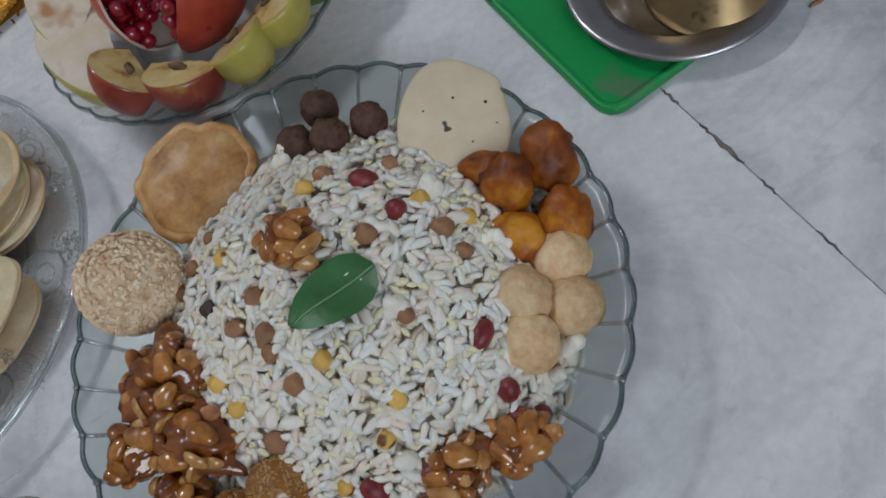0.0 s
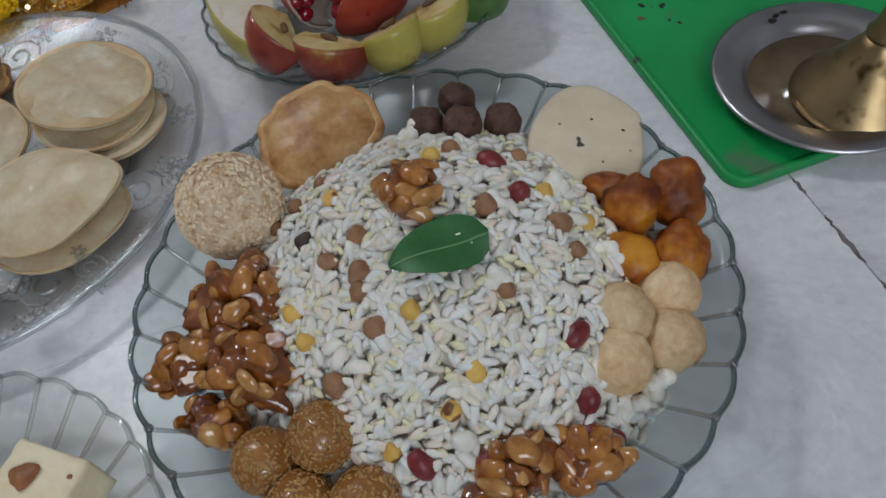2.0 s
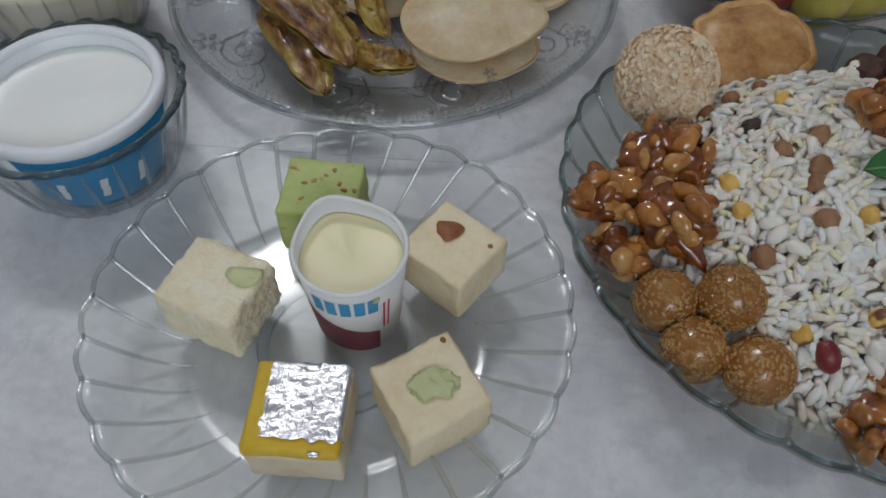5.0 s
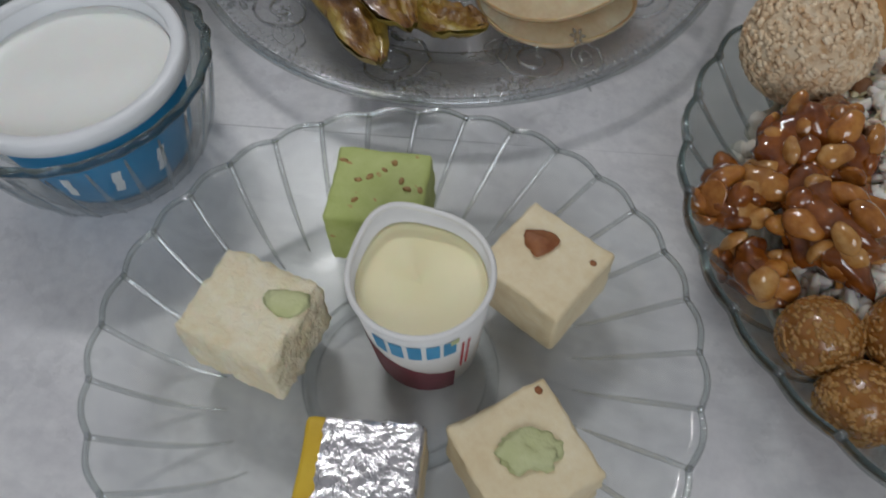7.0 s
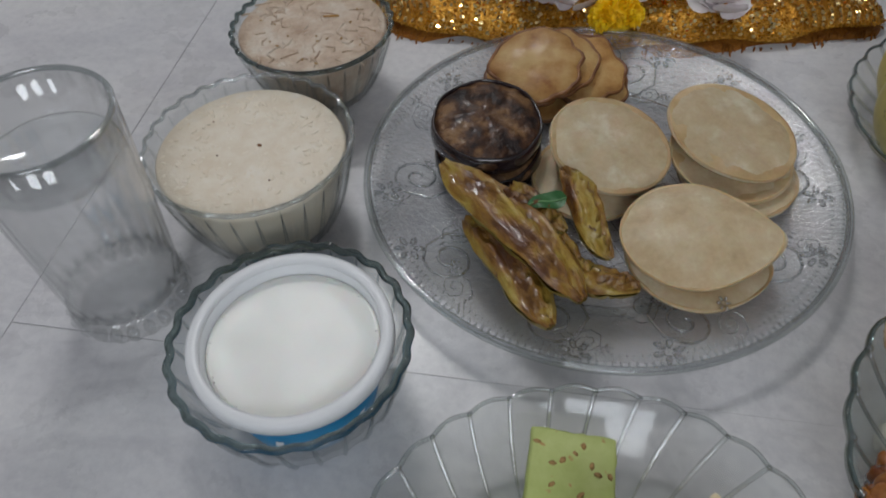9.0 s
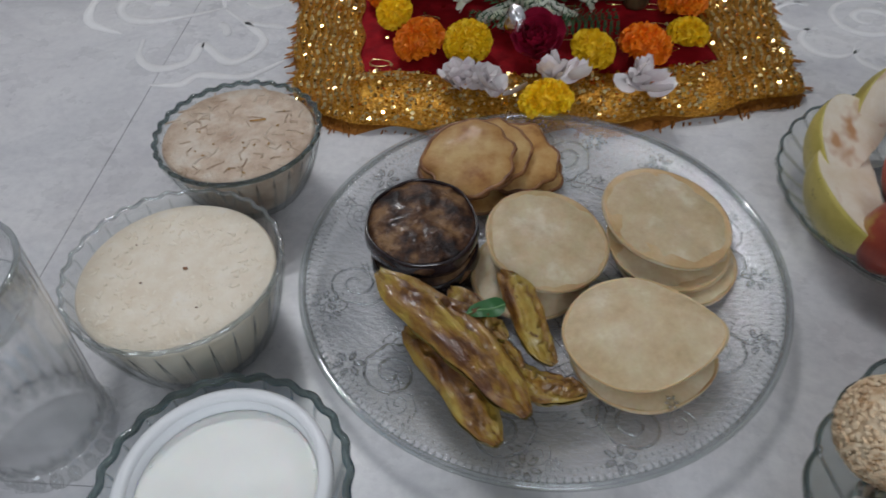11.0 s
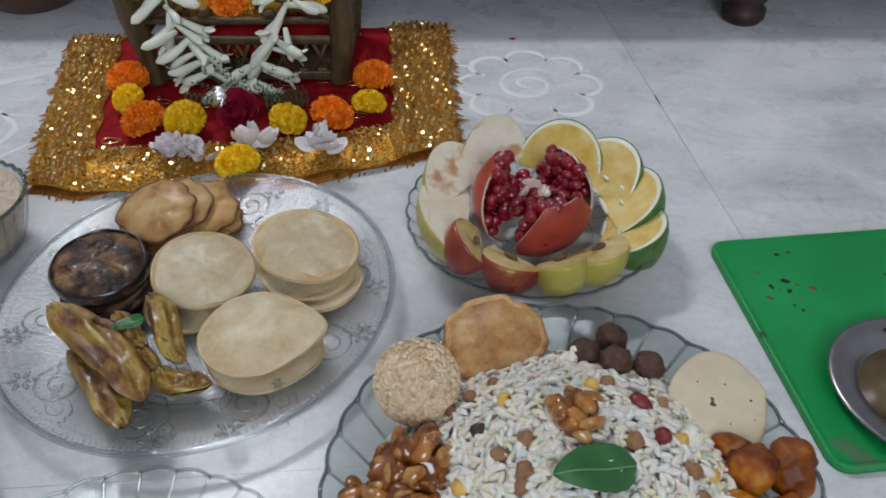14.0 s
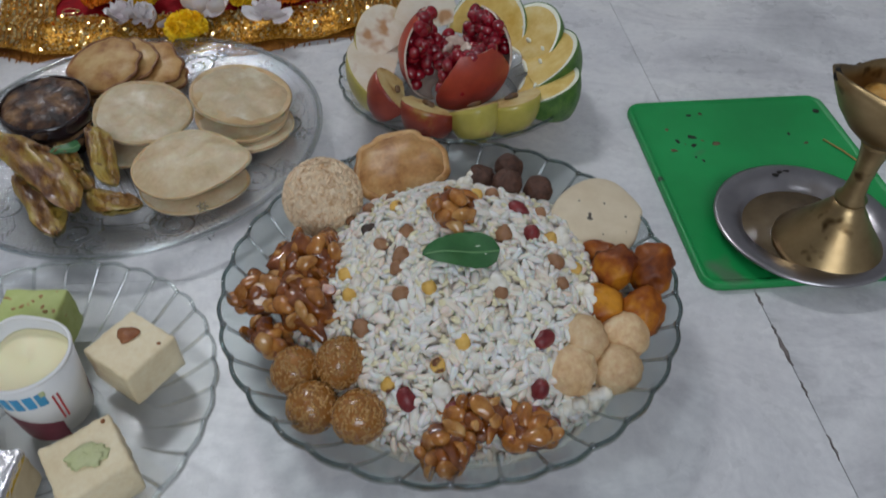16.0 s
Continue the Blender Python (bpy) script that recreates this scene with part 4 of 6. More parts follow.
rg = random.Random(11)
grains("lower_grains", 2700, M_RICE, rg, (-0.002, 0.0012), 0.110, range(6), 0.98)
grains("upper_grains", 1900, M_RICE, rg, (0.0, 0.0032), 0.107, [0, 1, 2, 3, 4, 5, 0, 1, 2, 4], 0.92)
grains("yellow_flakes", 420, M_RICE_Y, rg, (0.0, 0.0034), 0.085, [2, 5], 0.80)
gm = []
for gv, gf in VARIANTS:
    me = bpy.data.meshes.new("grain")
    me.from_pydata(gv, [], gf)
    for p in me.polygons:
        p.use_smooth = True
    me.materials.append(M_RICE)
    gm.append(me)
for i in range(300):
    r, a = 0.10 * math.sqrt(rg.random()), rg.uniform(0, 6.2832)
    o = new("grain", gm[i % 7])
    o.parent = rice
    k = rg.uniform(0.82, 1.10)
    o.matrix_world = grain_pose(rg, HEAP[0] + r * math.cos(a), HEAP[1] + r * math.sin(a), rg.uniform(0.0015, 0.0032)) @ Matrix.Scale(k, 4)


# ---- nuts, pulses and popcorn on the heap ----
def on_heap(x, y, lift=0.003):
    return Matrix.Translation((x, y, heap_z(x, y) + lift)) @ Euler((x * 91, y * 77, x * 53 + y * 31)).to_matrix().to_4x4()


def pea_shape(seed, s=0.0048):
    def tip(p):
        k = 1 + 0.35 * max(0.0, p.x / s - 0.55)
        return Vector((p.x * k, p.y * (1 - 0.25 * max(0, p.x / s)), p.z * (1 - 0.25 * max(0, p.x / s))))
    return ball(s, s * 0.92, s * 0.88, 0.14, 180, seed, 3, pinch=tip)


for i, (x, y) in enumerate([(-0.015, 0.092), (0.034, 0.099), (-0.041, 0.041), (-0.037, 0.026), (0.009, 0.019), (0.015, -0.018), (0.028, -0.008), (-0.011, -0.024), (0.092, 0.05), (0.078, 0.066)]):
    solid("roasted_chickpea", pea_shape(i + 1), M_CHANA, on_heap(x, y), "yellow roasted chickpea on the puffed rice", "chickpea", "chickpeas on the rice heap")
for i, (x, y) in enumerate([(-0.045, 0.097), (-0.060, 0.092), (-0.054, 0.081), (-0.047, 0.066), (-0.021, 0.054), (-0.008, 0.042), (-0.010, 0.034), (-0.006, 0.060), (0.050, 0.058),
                            (0.048, 0.018), (0.074, 0.093), (-0.006, 0.017), (-0.020, 0.112), (0.044, 0.103), (-0.028, 0.005), (0.083, 0.035), (-0.034, 0.104), (0.080, 0.048)]):
    solid("brown_chickpea", pea_shape(i + 31, 0.0044 + 0.0006 * (i % 3)), M_PEA, on_heap(x, y), "brown whole chickpea on the puffed rice", "chickpea", "chickpeas on the rice heap")
solid("black_chickpea", pea_shape(77, 0.0043), M_DARKPEA, on_heap(-0.031, 0.073), "almost black chickpea on the puffed rice", "chickpea", "chickpeas on the rice heap")
solid("pale_chickpea", pea_shape(78, 0.0055), M_POPCORN, on_heap(0.017, -0.028), "cream split chickpea on the puffed rice", "chickpea", "chickpeas on the rice heap")
solid("pale_chickpea", pea_shape(79, 0.0045), M_POPCORN, on_heap(0.054, 0.062), "cream split chickpea on the puffed rice", "chickpea", "chickpeas on the rice heap")
for i, (x, y) in enumerate([(0.066, 0.064), (-0.001, -0.031), (0.069, -0.023), (0.071, 0.0), (0.060, 0.088), (0.066, -0.033), (0.026, -0.036), (0.074, -0.036)]):
    solid("red_peanut", ball(0.0072, 0.0052, 0.005, 0.08, 150, i, 3), M_REDNUT, on_heap(x, y), "red-skinned peanut on the puffed rice", "peanut", "red peanuts on the rice heap")
for i, (x, y) in enumerate([(0.044, 0.022), (0.086, -0.026), (0.102, -0.018), (-0.078, 0.090), (-0.084, 0.078), (0.030, 0.136), (0.084, 0.069), (0.014, -0.047), (0.098, 0.036)]):
    bm = bmesh.new()
    rr = random.Random(i)
    for k in range(5):
        s = rr.uniform(0.0032, 0.0050)
        ball(s, s, s * 0.9, 0.35, 200, i * 9 + k, 2, bm=bm, m=Matrix.Translation((rr.uniform(-1, 1) * 0.004, rr.uniform(-1, 1) * 0.004, rr.uniform(-1, 1) * 0.003)))
    solid("popcorn", bm, M_POPCORN, on_heap(x, y, 0.004), "white popped corn on the puffed rice", "popcorn", "popcorn on the rice heap")


# ---- sweets round the heap ----
def sprinkle(bm, r, n, seed, rg_size, flat_k=0.4):
    """Seeds pressed into a ball of radius r."""
    q = random.Random(seed)
    for _ in range(n):
        d = Vector((q.gauss(0, 1), q.gauss(0, 1), q.gauss(0, 1))).normalized()
        m = Matrix.Translation(d * r) @ (d.to_track_quat("Z", "Y") @ Euler((0, 0, q.uniform(0, 6.28))).to_quaternion()).to_matrix().to_4x4()
        s = q.uniform(*rg_size)
        ball(s * 1.6, s, s * flat_k, level=1, bm=bm, m=m)
    return bm


for i, (x, y, z) in enumerate([(-0.064, -0.010, 0.0300), (-0.038, -0.009, 0.0380), (-0.052, -0.031, 0.0275), (-0.026, -0.037, 0.0290)]):
    r = 0.0140 + 0.0004 * (i % 2)
    t = thing("sesame_ladoo", pose(x, y, z, 40 * i, 25 * i, 70 * i), "glossy brown sesame and jaggery ball on the plate", "sweet ball", "sesame balls on the plate")
    part("core", ball(r, r, r, 0.02, 90, i, 4), M_TIL, t)
    tagged(part("sesame_seeds", sprinkle(bmesh.new(), r * 1.004, 620, i, (0.0007, 0.0010), 0.5), M_SEED, t, "pale sesame seeds"), kind="stuff")
t = thing("amaranth_ladoo", pose(-0.066, 0.116, 0.048), "large pale beige puffed amaranth ball leaning on the rice", "sweet ball")
part("core", ball(0.0256, 0.0256, 0.0245, 0.03, 120, 3, 4), M_PUFFBALL, t)
tagged(part("puffed_seeds", sprinkle(bmesh.new(), 0.0258, 1500, 5, (0.0008, 0.0013), 0.8), M_PUFFBALL, t), kind="stuff")
for i, (x, y, z) in enumerate([(0.038, 0.140, 0.0465), (0.057, 0.153, 0.046), (0.055, 0.130, 0.051), (0.076, 0.131, 0.045)]):
    solid("dark_brown_ball", ball(0.0100, 0.0098, 0.0096, 0.14, 160, i + 4, 4), M_COCOA, pose(x, y, z, 50 * i, 20, 90 * i), "small dark brown grainy sweet ball", "sweet ball", "dark brown balls on the plate")
for i, (x, y, z) in enumerate([(0.120, 0.018, 0.034), (0.095, 0.010, 0.0395), (0.113, -0.003, 0.0305), (0.087, -0.009, 0.0365)]):
    solid("coconut_ball", ball(0.0143, 0.0140, 0.0136, 0.08, 170, i + 14, 4), M_COCONUT, pose(x, y, z, 50 * i, 20, 90 * i), "pale peach coarse-grained sweet ball", "sweet ball", "peach sweet balls on the plate")
for i, (x, y, z, a, sx) in enumerate([(0.117, 0.058, 0.048, 20, 0.0150), (0.140, 0.061, 0.044, 60, 0.0170), (0.108, 0.036, 0.040, 100, 0.0135), (0.131, 0.033, 0.038, 40, 0.0155), (0.113, 0.073, 0.042, 80, 0.0095)]):
    solid("orange_fritter", ball(sx, 0.0128, 0.0118, 0.26, 60, i + 24, 4), M_FRITTER, pose(x, y, z, 15, -20, a), "glossy orange-brown fried dumpling", "fritter", "orange fritters on the plate")


def wavy_disc(r, thick, waves, seed, puff=0.0, edge=0.06, freq=60.0, ry=None, n=72):
    """A fried disc with an uneven edge, domed by puff."""
    bm = bmesh.new()
    ry = ry or r
    rings = []
    ks = [0.02, 0.15, 0.3, 0.45, 0.6, 0.74, 0.86, 0.94, 0.985, 1.0]
    for side in (1, -1):
        for k in (ks if side > 0 else list(reversed(ks))[1:]):
            ring = []
            for i in range(n):
                a = 2 * math.pi * i / n
                e = 1 + edge * k * k * noise.noise(Vector((math.cos(a) * waves, math.sin(a) * waves, seed)))
                x, y = r * k * e * math.cos(a), ry * k * e * math.sin(a)
                z = side * (thick / 2) * math.sqrt(max(0.0, 1 - k**4)) + side * puff * (1 - k * k) * (1 if side > 0 else 0.5)
                z += 0.16 * (thick + puff) * noise.fractal(Vector((x * freq, y * freq, seed + side)), 0.7, 2, 2)
                ring.append(bm.verts.new((x, y, z)))
            rings.append(ring)
    for a, b in zip(rings, rings[1:]):
        for i in range(n):
            bm.faces.new((a[i], b[i], b[(i + 1) % n], a[(i + 1) % n]))
    bm.faces.new(rings[0])
    bm.faces.new(list(reversed(rings[-1])))
    return bm


bis = thing("fried_biscuit", pose(-0.018, 0.155, 0.0425, 16, -4, 10), "round golden-brown fried biscuit leaning on the rice", "biscuit")
part("crumb", wavy_disc(0.0318, 0.009, 2.6, 3.0, 0.003, 0.16, ry=0.0285), M_BUN, bis)
rim = []
for k in range(64):
    a = 2 * math.pi * k / 64
    e = 0.0318 * (1 + 0.16 * noise.noise(Vector((math.cos(a) * 2.6, math.sin(a) * 2.6, 3.0)))) * 0.985
    rim.append((e * math.cos(a), e * 0.896 * math.sin(a), 0))
part("browned_edge", tube(rim, 0.0032, 8, loop=True), M_BUN, bis, "darker crisp edge")
fb = thing("pale_flatbread", pose(0.111, 0.104, 0.0455, 4, 4, -27), "pale round flatbread with dark specks leaning on the rice", "flatbread")
part("disc", wavy_disc(0.0295, 0.0045, 1.4, 8.0, 0.0015, 0.14, ry=0.0365), M_PAPAD, fb)
for x, y, k in ((0.017, 0.008, 0.0011), (0.001, 0.012, 0.0009), (-0.014, 0.006, 0.0007), (0.010, -0.013, 0.0006), (-0.006, -0.010, 0.0007), (0.022, -0.004, 0.0005)):
    part("speck", ball(k, k * 0.8, 0.0004, 0.2, 300, x * 900, 1, m=Matrix.Translation((x, y, 0.0034))), M_SOOT, fb, "tiny black seed")


def nut_mesh(name, seed, half, material):
    """A peanut, whole or split along its length."""
    def cut(p):
        return Vector((p.x, p.y * (1 + 0.12 * math.sin(p.x * 500)), max(p.z, -0.0006) if half else p.z))
    bm = ball(0.0078, 0.0052, 0.0044, 0.09, 130, seed, 3, pinch=cut)
    me = bpy.data.meshes.new(name)
    bm.to_mesh(me)
    bm.free()
    for p in me.polygons:
        p.use_smooth = True
    me.materials.append(material)
    return me


NUTS = [nut_mesh("peanut", 1, False, M_PEANUT), nut_mesh("peanut", 2, False, M_PEANUT), nut_mesh("peanut", 3, True, M_NUTCUT), nut_mesh("peanut", 4, True, M_PEANUT), nut_mesh("peanut", 5, True, M_NUTCUT)]


def cluster(m, rx, ry, rz, n, seed, label):
    """Whole and split peanuts stuck together with caramel that runs between them."""
    t = thing("peanut_brittle", m, label, "peanut brittle", "peanut brittle clusters")
    q = random.Random(seed)
    part("caramel", ball(rx * 0.93, ry * 0.93, rz * 0.93, 0.5, 70, seed, 4), M_CARAMEL, t, "dark glossy caramel")
    for i in range(n):
        h = 1 - 1.6 * (i + 0.5) / n
        a = i * 2.39996 + q.uniform(-0.5, 0.5)
        s = math.sqrt(max(0.0, 1 - h * h))
        d = Vector((s * math.cos(a), s * math.sin(a), h))
        k = q.uniform(0.72, 1.06)
        o = new("peanut", NUTS[q.randrange(5)])
        o.parent = t
        turn = d.to_track_quat("Z", "Y") @ Euler((q.gauss(0, 0.7), q.gauss(0, 0.7), q.uniform(0, 6.28))).to_quaternion()
        if q.random() < 0.3:
            turn = turn @ Euler((math.pi, 0, 0)).to_quaternion()
        o.matrix_basis = Matrix.Translation((d.x * rx * k, d.y * ry * k, d.z * rz * k)) @ turn.to_matrix().to_4x4() @ Matrix.Scale(q.uniform(0.7, 1.08), 4)
    for i in range(max(4, n // 3)):
        d = Vector((q.gauss(0, 1), q.gauss(0, 1), q.uniform(-0.3, 1.0))).normalized()
        b = ball(0.006 * q.uniform(0.7, 1.3), 0.0042, 0.0030, 0.4, 120, seed * 9 + i, 3)
        b.transform(Matrix.Translation((d.x * rx * 0.92, d.y * ry * 0.92, d.z * rz * 0.92)) @ (d.to_track_quat("Z", "Y") @ Euler((0, 0, q.uniform(0, 6))).to_quaternion()).to_matrix().to_4x4())
        part("caramel_drip", b, M_CARAMEL, t, "run of dark glossy caramel")
    return t


BR = "glossy brown caramel and peanut cluster at the heap's edge"
cluster(pose(-0.066, 0.060, 0.046, 0, 0, 20), 0.0215, 0.019, 0.012, 22, 1, BR)
cluster(pose(-0.062, 0.029, 0.043, 0, 10, -50), 0.0225, 0.016, 0.013, 20, 2, BR)
cluster(pose(-0.092, 0.041, 0.037, 0, 0, 30), 0.015, 0.0125, 0.010, 15, 3, BR)
cluster(pose(-0.083, 0.013, 0.029, 0, 0, -40), 0.014, 0.011, 0.009, 13, 4, BR)
cluster(pose(0.022, -0.051, 0.027, 0, 0, 60), 0.0175, 0.0125, 0.009, 18, 5, BR)
cluster(pose(0.034, -0.038, 0.033, 0, 0, -10), 0.0145, 0.0115, 0.009, 15, 6, BR)
cluster(pose(0.063, -0.043, 0.029, 0, 0, 10), 0.0145, 0.0115, 0.009, 15, 7, BR)
cluster(pose(0.020, 0.070, 0.0800, 0, 0, 0), 0.0118, 0.0118, 0.0112, 17, 8, "round caramel and peanut ball on top of the rice")


def leaf(name, m, ln, wd, label, curl=0.15):
    t = thing(name, m, label, "leaf")
    bm = bmesh.new()
    rows = []
    for i in range(15):
        s = i / 14
        w = wd * (max(0.0, 1 - (abs(s - 0.58) / 0.58) ** 1.8) ** 0.85 if s < 0.58 else max(0.0, 1 - ((s - 0.58) / 0.42) ** 2.3) ** 0.55) * (1 + 0.04 * (i % 2)) + 0.0004
        row = []
        for j in range(-3, 4):
            k = j / 3
            row.append((ln * (s - 0.5), w * k, curl * wd * abs(k) - 0.5 * curl * ln * (s - 0.5) ** 2 * 2 + 0.0012 * math.sin(7 * s + k)))
        rows.append(row)
    for dz in (0.0, -0.0004):
        g = [[bm.verts.new((x, y, z + dz)) for x, y, z in row] for row in rows]
        for a, b in zip(g, g[1:]):
            for j in range(6):
                f = (a[j], b[j], b[j + 1], a[j + 1])
                bm.faces.new(f if dz == 0 else tuple(reversed(f)))
    part("blade", bm, M_LEAF, t)
    part("midrib", tube([(x, y, z + 0.0003) for x, y, z in (r[3] for r in rows)], 0.0005, 5), M_VEIN, t, "paler midrib")
    return t


leaf("basil_leaf", pose(0.026, 0.038, 0.0790, 2, 4, 9), 0.043, 0.0132, "dark green basil leaf lying on the puffed rice")


# ---- milk sweets on the clear plate ----
def on_plate(x, y, a, z=0.0115):
    return pose(x + 0.0015, y - 0.004, z, 0, 0, a)


t = thing("white_milk_sweet", on_plate(-0.2595, -0.033, -14), "crumbly white square milk sweet on the clear plate", "milk sweet", "milk sweets on the plate")
part("cake", block(0.039, 0.036, 0.028, 0.0022, 2, 11, 0.0017, 330, 3), M_SWEETWHITE, t)
part("green_flake", ball(0.008, 0.006, 0.0011, 0.3, 200, 1, 2, m=Matrix.Translation((0.012, 0.006, 0.0283))), M_PISTA, t, "pale green nut flake")
t = thing("green_milk_sweet", on_plate(-0.2265, 0.024, 3), "square pistachio-green milk sweet with brown specks", "milk sweet", "milk sweets on the plate")
part("cake", block(0.0365, 0.0345, 0.029, 0.0014, 2, 9, 0.0007, 330, 5), M_SWEETGREEN, t)
q = random.Random(3)
for i in range(12):
    part("nut_crumb", ball(0.0020, 0.0012, 0.0006, 0.3, 300, i, 1, m=Matrix.Translation((q.uniform(-0.016, 0.016), q.uniform(-0.015, 0.015), 0.0290)) @ Matrix.Rotation(i, 4, "Z")), M_NUTCRUMB, t, "brown nut crumb")
t = thing("tan_milk_sweet", on_plate(-0.161, 0.005, -31), "square tan milk sweet topped with an almond bit", "milk sweet", "milk sweets on the plate")
part("cake", block(0.0365, 0.035, 0.0255, 0.0014, 2, 9, 0.0006, 300, 7), M_SWEETTAN, t)
part("almond_bit", ball(0.0062, 0.005, 0.0022, 0.25, 140, 4, 3, m=Matrix.Translation((-0.005, 0.004, 0.0262)) @ Matrix.Rotation(0.9, 4, "Z"), pinch=lambda p: Vector((p.x, p.y * (1.15 - 60 * p.x), p.z))), M_ALMOND, t, "brown piece of almond")
part("almond_crumb", ball(0.0015, 0.0012, 0.0008, 0.2, 140, 5, 1, m=Matrix.Translation((0.014, 0.009, 0.0257))), M_ALMOND, t, "small almond crumb")
t = thing("tan_milk_sweet", on_plate(-0.1595, -0.0655, -52), "square tan milk sweet topped with a green nut slice", "milk sweet", "milk sweets on the plate")
part("cake", block(0.0365, 0.0365, 0.0255, 0.0016, 2, 9, 0.0010, 300, 9), M_SWEETTAN, t)
part("nut_slice", ball(0.0098, 0.0066, 0.0020, 0.35, 200, 4, 4, m=Matrix.Translation((0.001, 0.001, 0.0262)) @ Matrix.Rotation(1.2, 4, "Z")), M_PISTA, t, "pale green pistachio slice")
part("almond_crumb", ball(0.0017, 0.0014, 0.0008, 0.2, 140, 5, 1, m=Matrix.Translation((-0.015, 0.014, 0.0258))), M_ALMOND, t, "small almond crumb")
t = thing("silver_leaf_sweet", on_plate(-0.208, -0.0835, 5), "yellow-topped cream milk sweet covered with silver leaf", "milk sweet", "milk sweets on the plate")
part("cake", block(0.0375, 0.037, 0.022, 0.0014, 2, 8, 0.0007, 300, 11), M_SWEETCREAM, t)
part("yellow_top", block(0.0378, 0.0373, 0.007, 0.002, 2, 4, 0.0006, 90, 12), M_SWEETYELLOW, t, "yellow upper layer").location = (0, 0, 0.0205)
bm = bmesh.new()
n = 22
grid = []
for i in range(n + 1):
    row = []
    for j in range(n + 1):
        u, v = i / n, j / n
        x = -0.0125 + 0.0325 * u + (0.0022 * noise.noise(Vector((j * 0.4, 1, 0))) if i in (0, n) else 0)
        y = -0.0135 + 0.0330 * v + (0.0022 * noise.noise(Vector((i * 0.4, 7, 0))) if j in (0, n) else 0)
        z = 0.0282 + 0.0011 * abs(noise.fractal(Vector((x, y, 0)) * 260, 0.8, 2, 3))
        if x > 0.0188:
            z, x = z - (x - 0.0188) * 3, 0.0194
        if y > 0.0186:
            z, y = z - (y - 0.0186) * 3, 0.0191
        row.append(bm.verts.new((x, y, z)))
    grid.append(row)
for a, b in zip(grid, grid[1:]):
    for j in range(n):
        bm.faces.new((a[j], b[j], b[j + 1], a[j + 1]))
part("silver_leaf", bm, M_SILVER, t, "crinkled edible silver foil")
part("silver_dot", ball(0.0022, 0.0012, 0.0004, 0.3, 200, 2, 2, m=Matrix.Translation((0.009, -0.0185, 0.0276))), M_SILVER, t, "scrap of silver foil")

# paper cup of custard
CUPX, CUPY = -0.1985, -0.0260


def lip(a, r, z):
    k = max(0.0, (z - 0.02) / 0.03)
    d = math.cos(a - radians(128))
    return r * (1 + 0.16 * k * max(0.0, d) ** 10), z + 0.002 * k * max(0.0, d) ** 8


cup = thing("paper_cup", pose(CUPX, CUPY, 0.0115, 0, 0, 0), "small printed white paper cup of yellow custard, rim pinched", "cup")
part("wall", lathe([(0.0005, 0.002), (0.0182, 0.002), (0.0182, 0.0), (0.0192, 0.0), (0.0236, 0.049), (0.0226, 0.049), (0.0188, 0.006), (0.0005, 0.004)], 72, lip), M_PAPER, cup)
pts = []
for i in range(72):
    r, z = lip(2 * math.pi * i / 72, 0.0232, 0.0492)
    pts.append((r * math.cos(2 * math.pi * i / 72), r * math.sin(2 * math.pi * i / 72), z))
part("rolled_rim", tube(pts, 0.0011, 8, loop=True), M_PAPER, cup)
bm = lathe([(0.0005, 0.006), (0.0186, 0.008), (0.0217, 0.0425), (0.0208, 0.0418), (0.0190, 0.0414), (0.010, 0.0412), (0.0005, 0.0413)], 72, lip)
part("custard", bm, M_CUSTARD, cup, "smooth pale yellow custard")


def wrap(a0, a1, z0, z1, slant=0.0, off=0.0002, k=10):
    """A printed patch on the side of the cup, angles in degrees."""
    bm = bmesh.new()
    rows = []
    for i in range(k + 1):
        a = radians(a0 + (a1 - a0) * i / k)
        dz = slant * i / k
        rows.append([bm.verts.new(((0.0192 + 0.0044 * z / 0.049 + off) * math.cos(a), (0.0192 + 0.0044 * z / 0.049 + off) * math.sin(a), z)) for z in (z0 + dz * 0.3, z1 + dz)])
    for p, r in zip(rows, rows[1:]):
        bm.faces.new((p[0], r[0], r[1], p[1]))
    return bm


part("maroon_print", wrap(180, 312, 0.002, 0.034, -0.022), M_PRINTMAROON, cup, "dark maroon printed patch")
part("maroon_print", wrap(20, 150, 0.003, 0.016, 0.008), M_PRINTMAROON, cup, "dark maroon printed patch")
for a in (240, 255, 270, 285, 299):
    part("blue_print", wrap(a, a + 11, 0.0315, 0.0425, 0.0, 0.0004, 4), M_PRINTBLUE, cup, "block of blue print")
for a in (316, 322):
    part("red_print", wrap(a, a + 2.5, 0.014, 0.036, 0.0, 0.0004, 2), M_PRINTRED, cup, "thin red printed stripe")
part("green_print", wrap(305, 312, 0.039, 0.043, 0.0, 0.0004, 3), M_PISTA, cup, "small green printed mark")

# ---- fried food on the pressed-glass plate ----
PU = "pale golden fried puffed bread, glossy, in a stack"


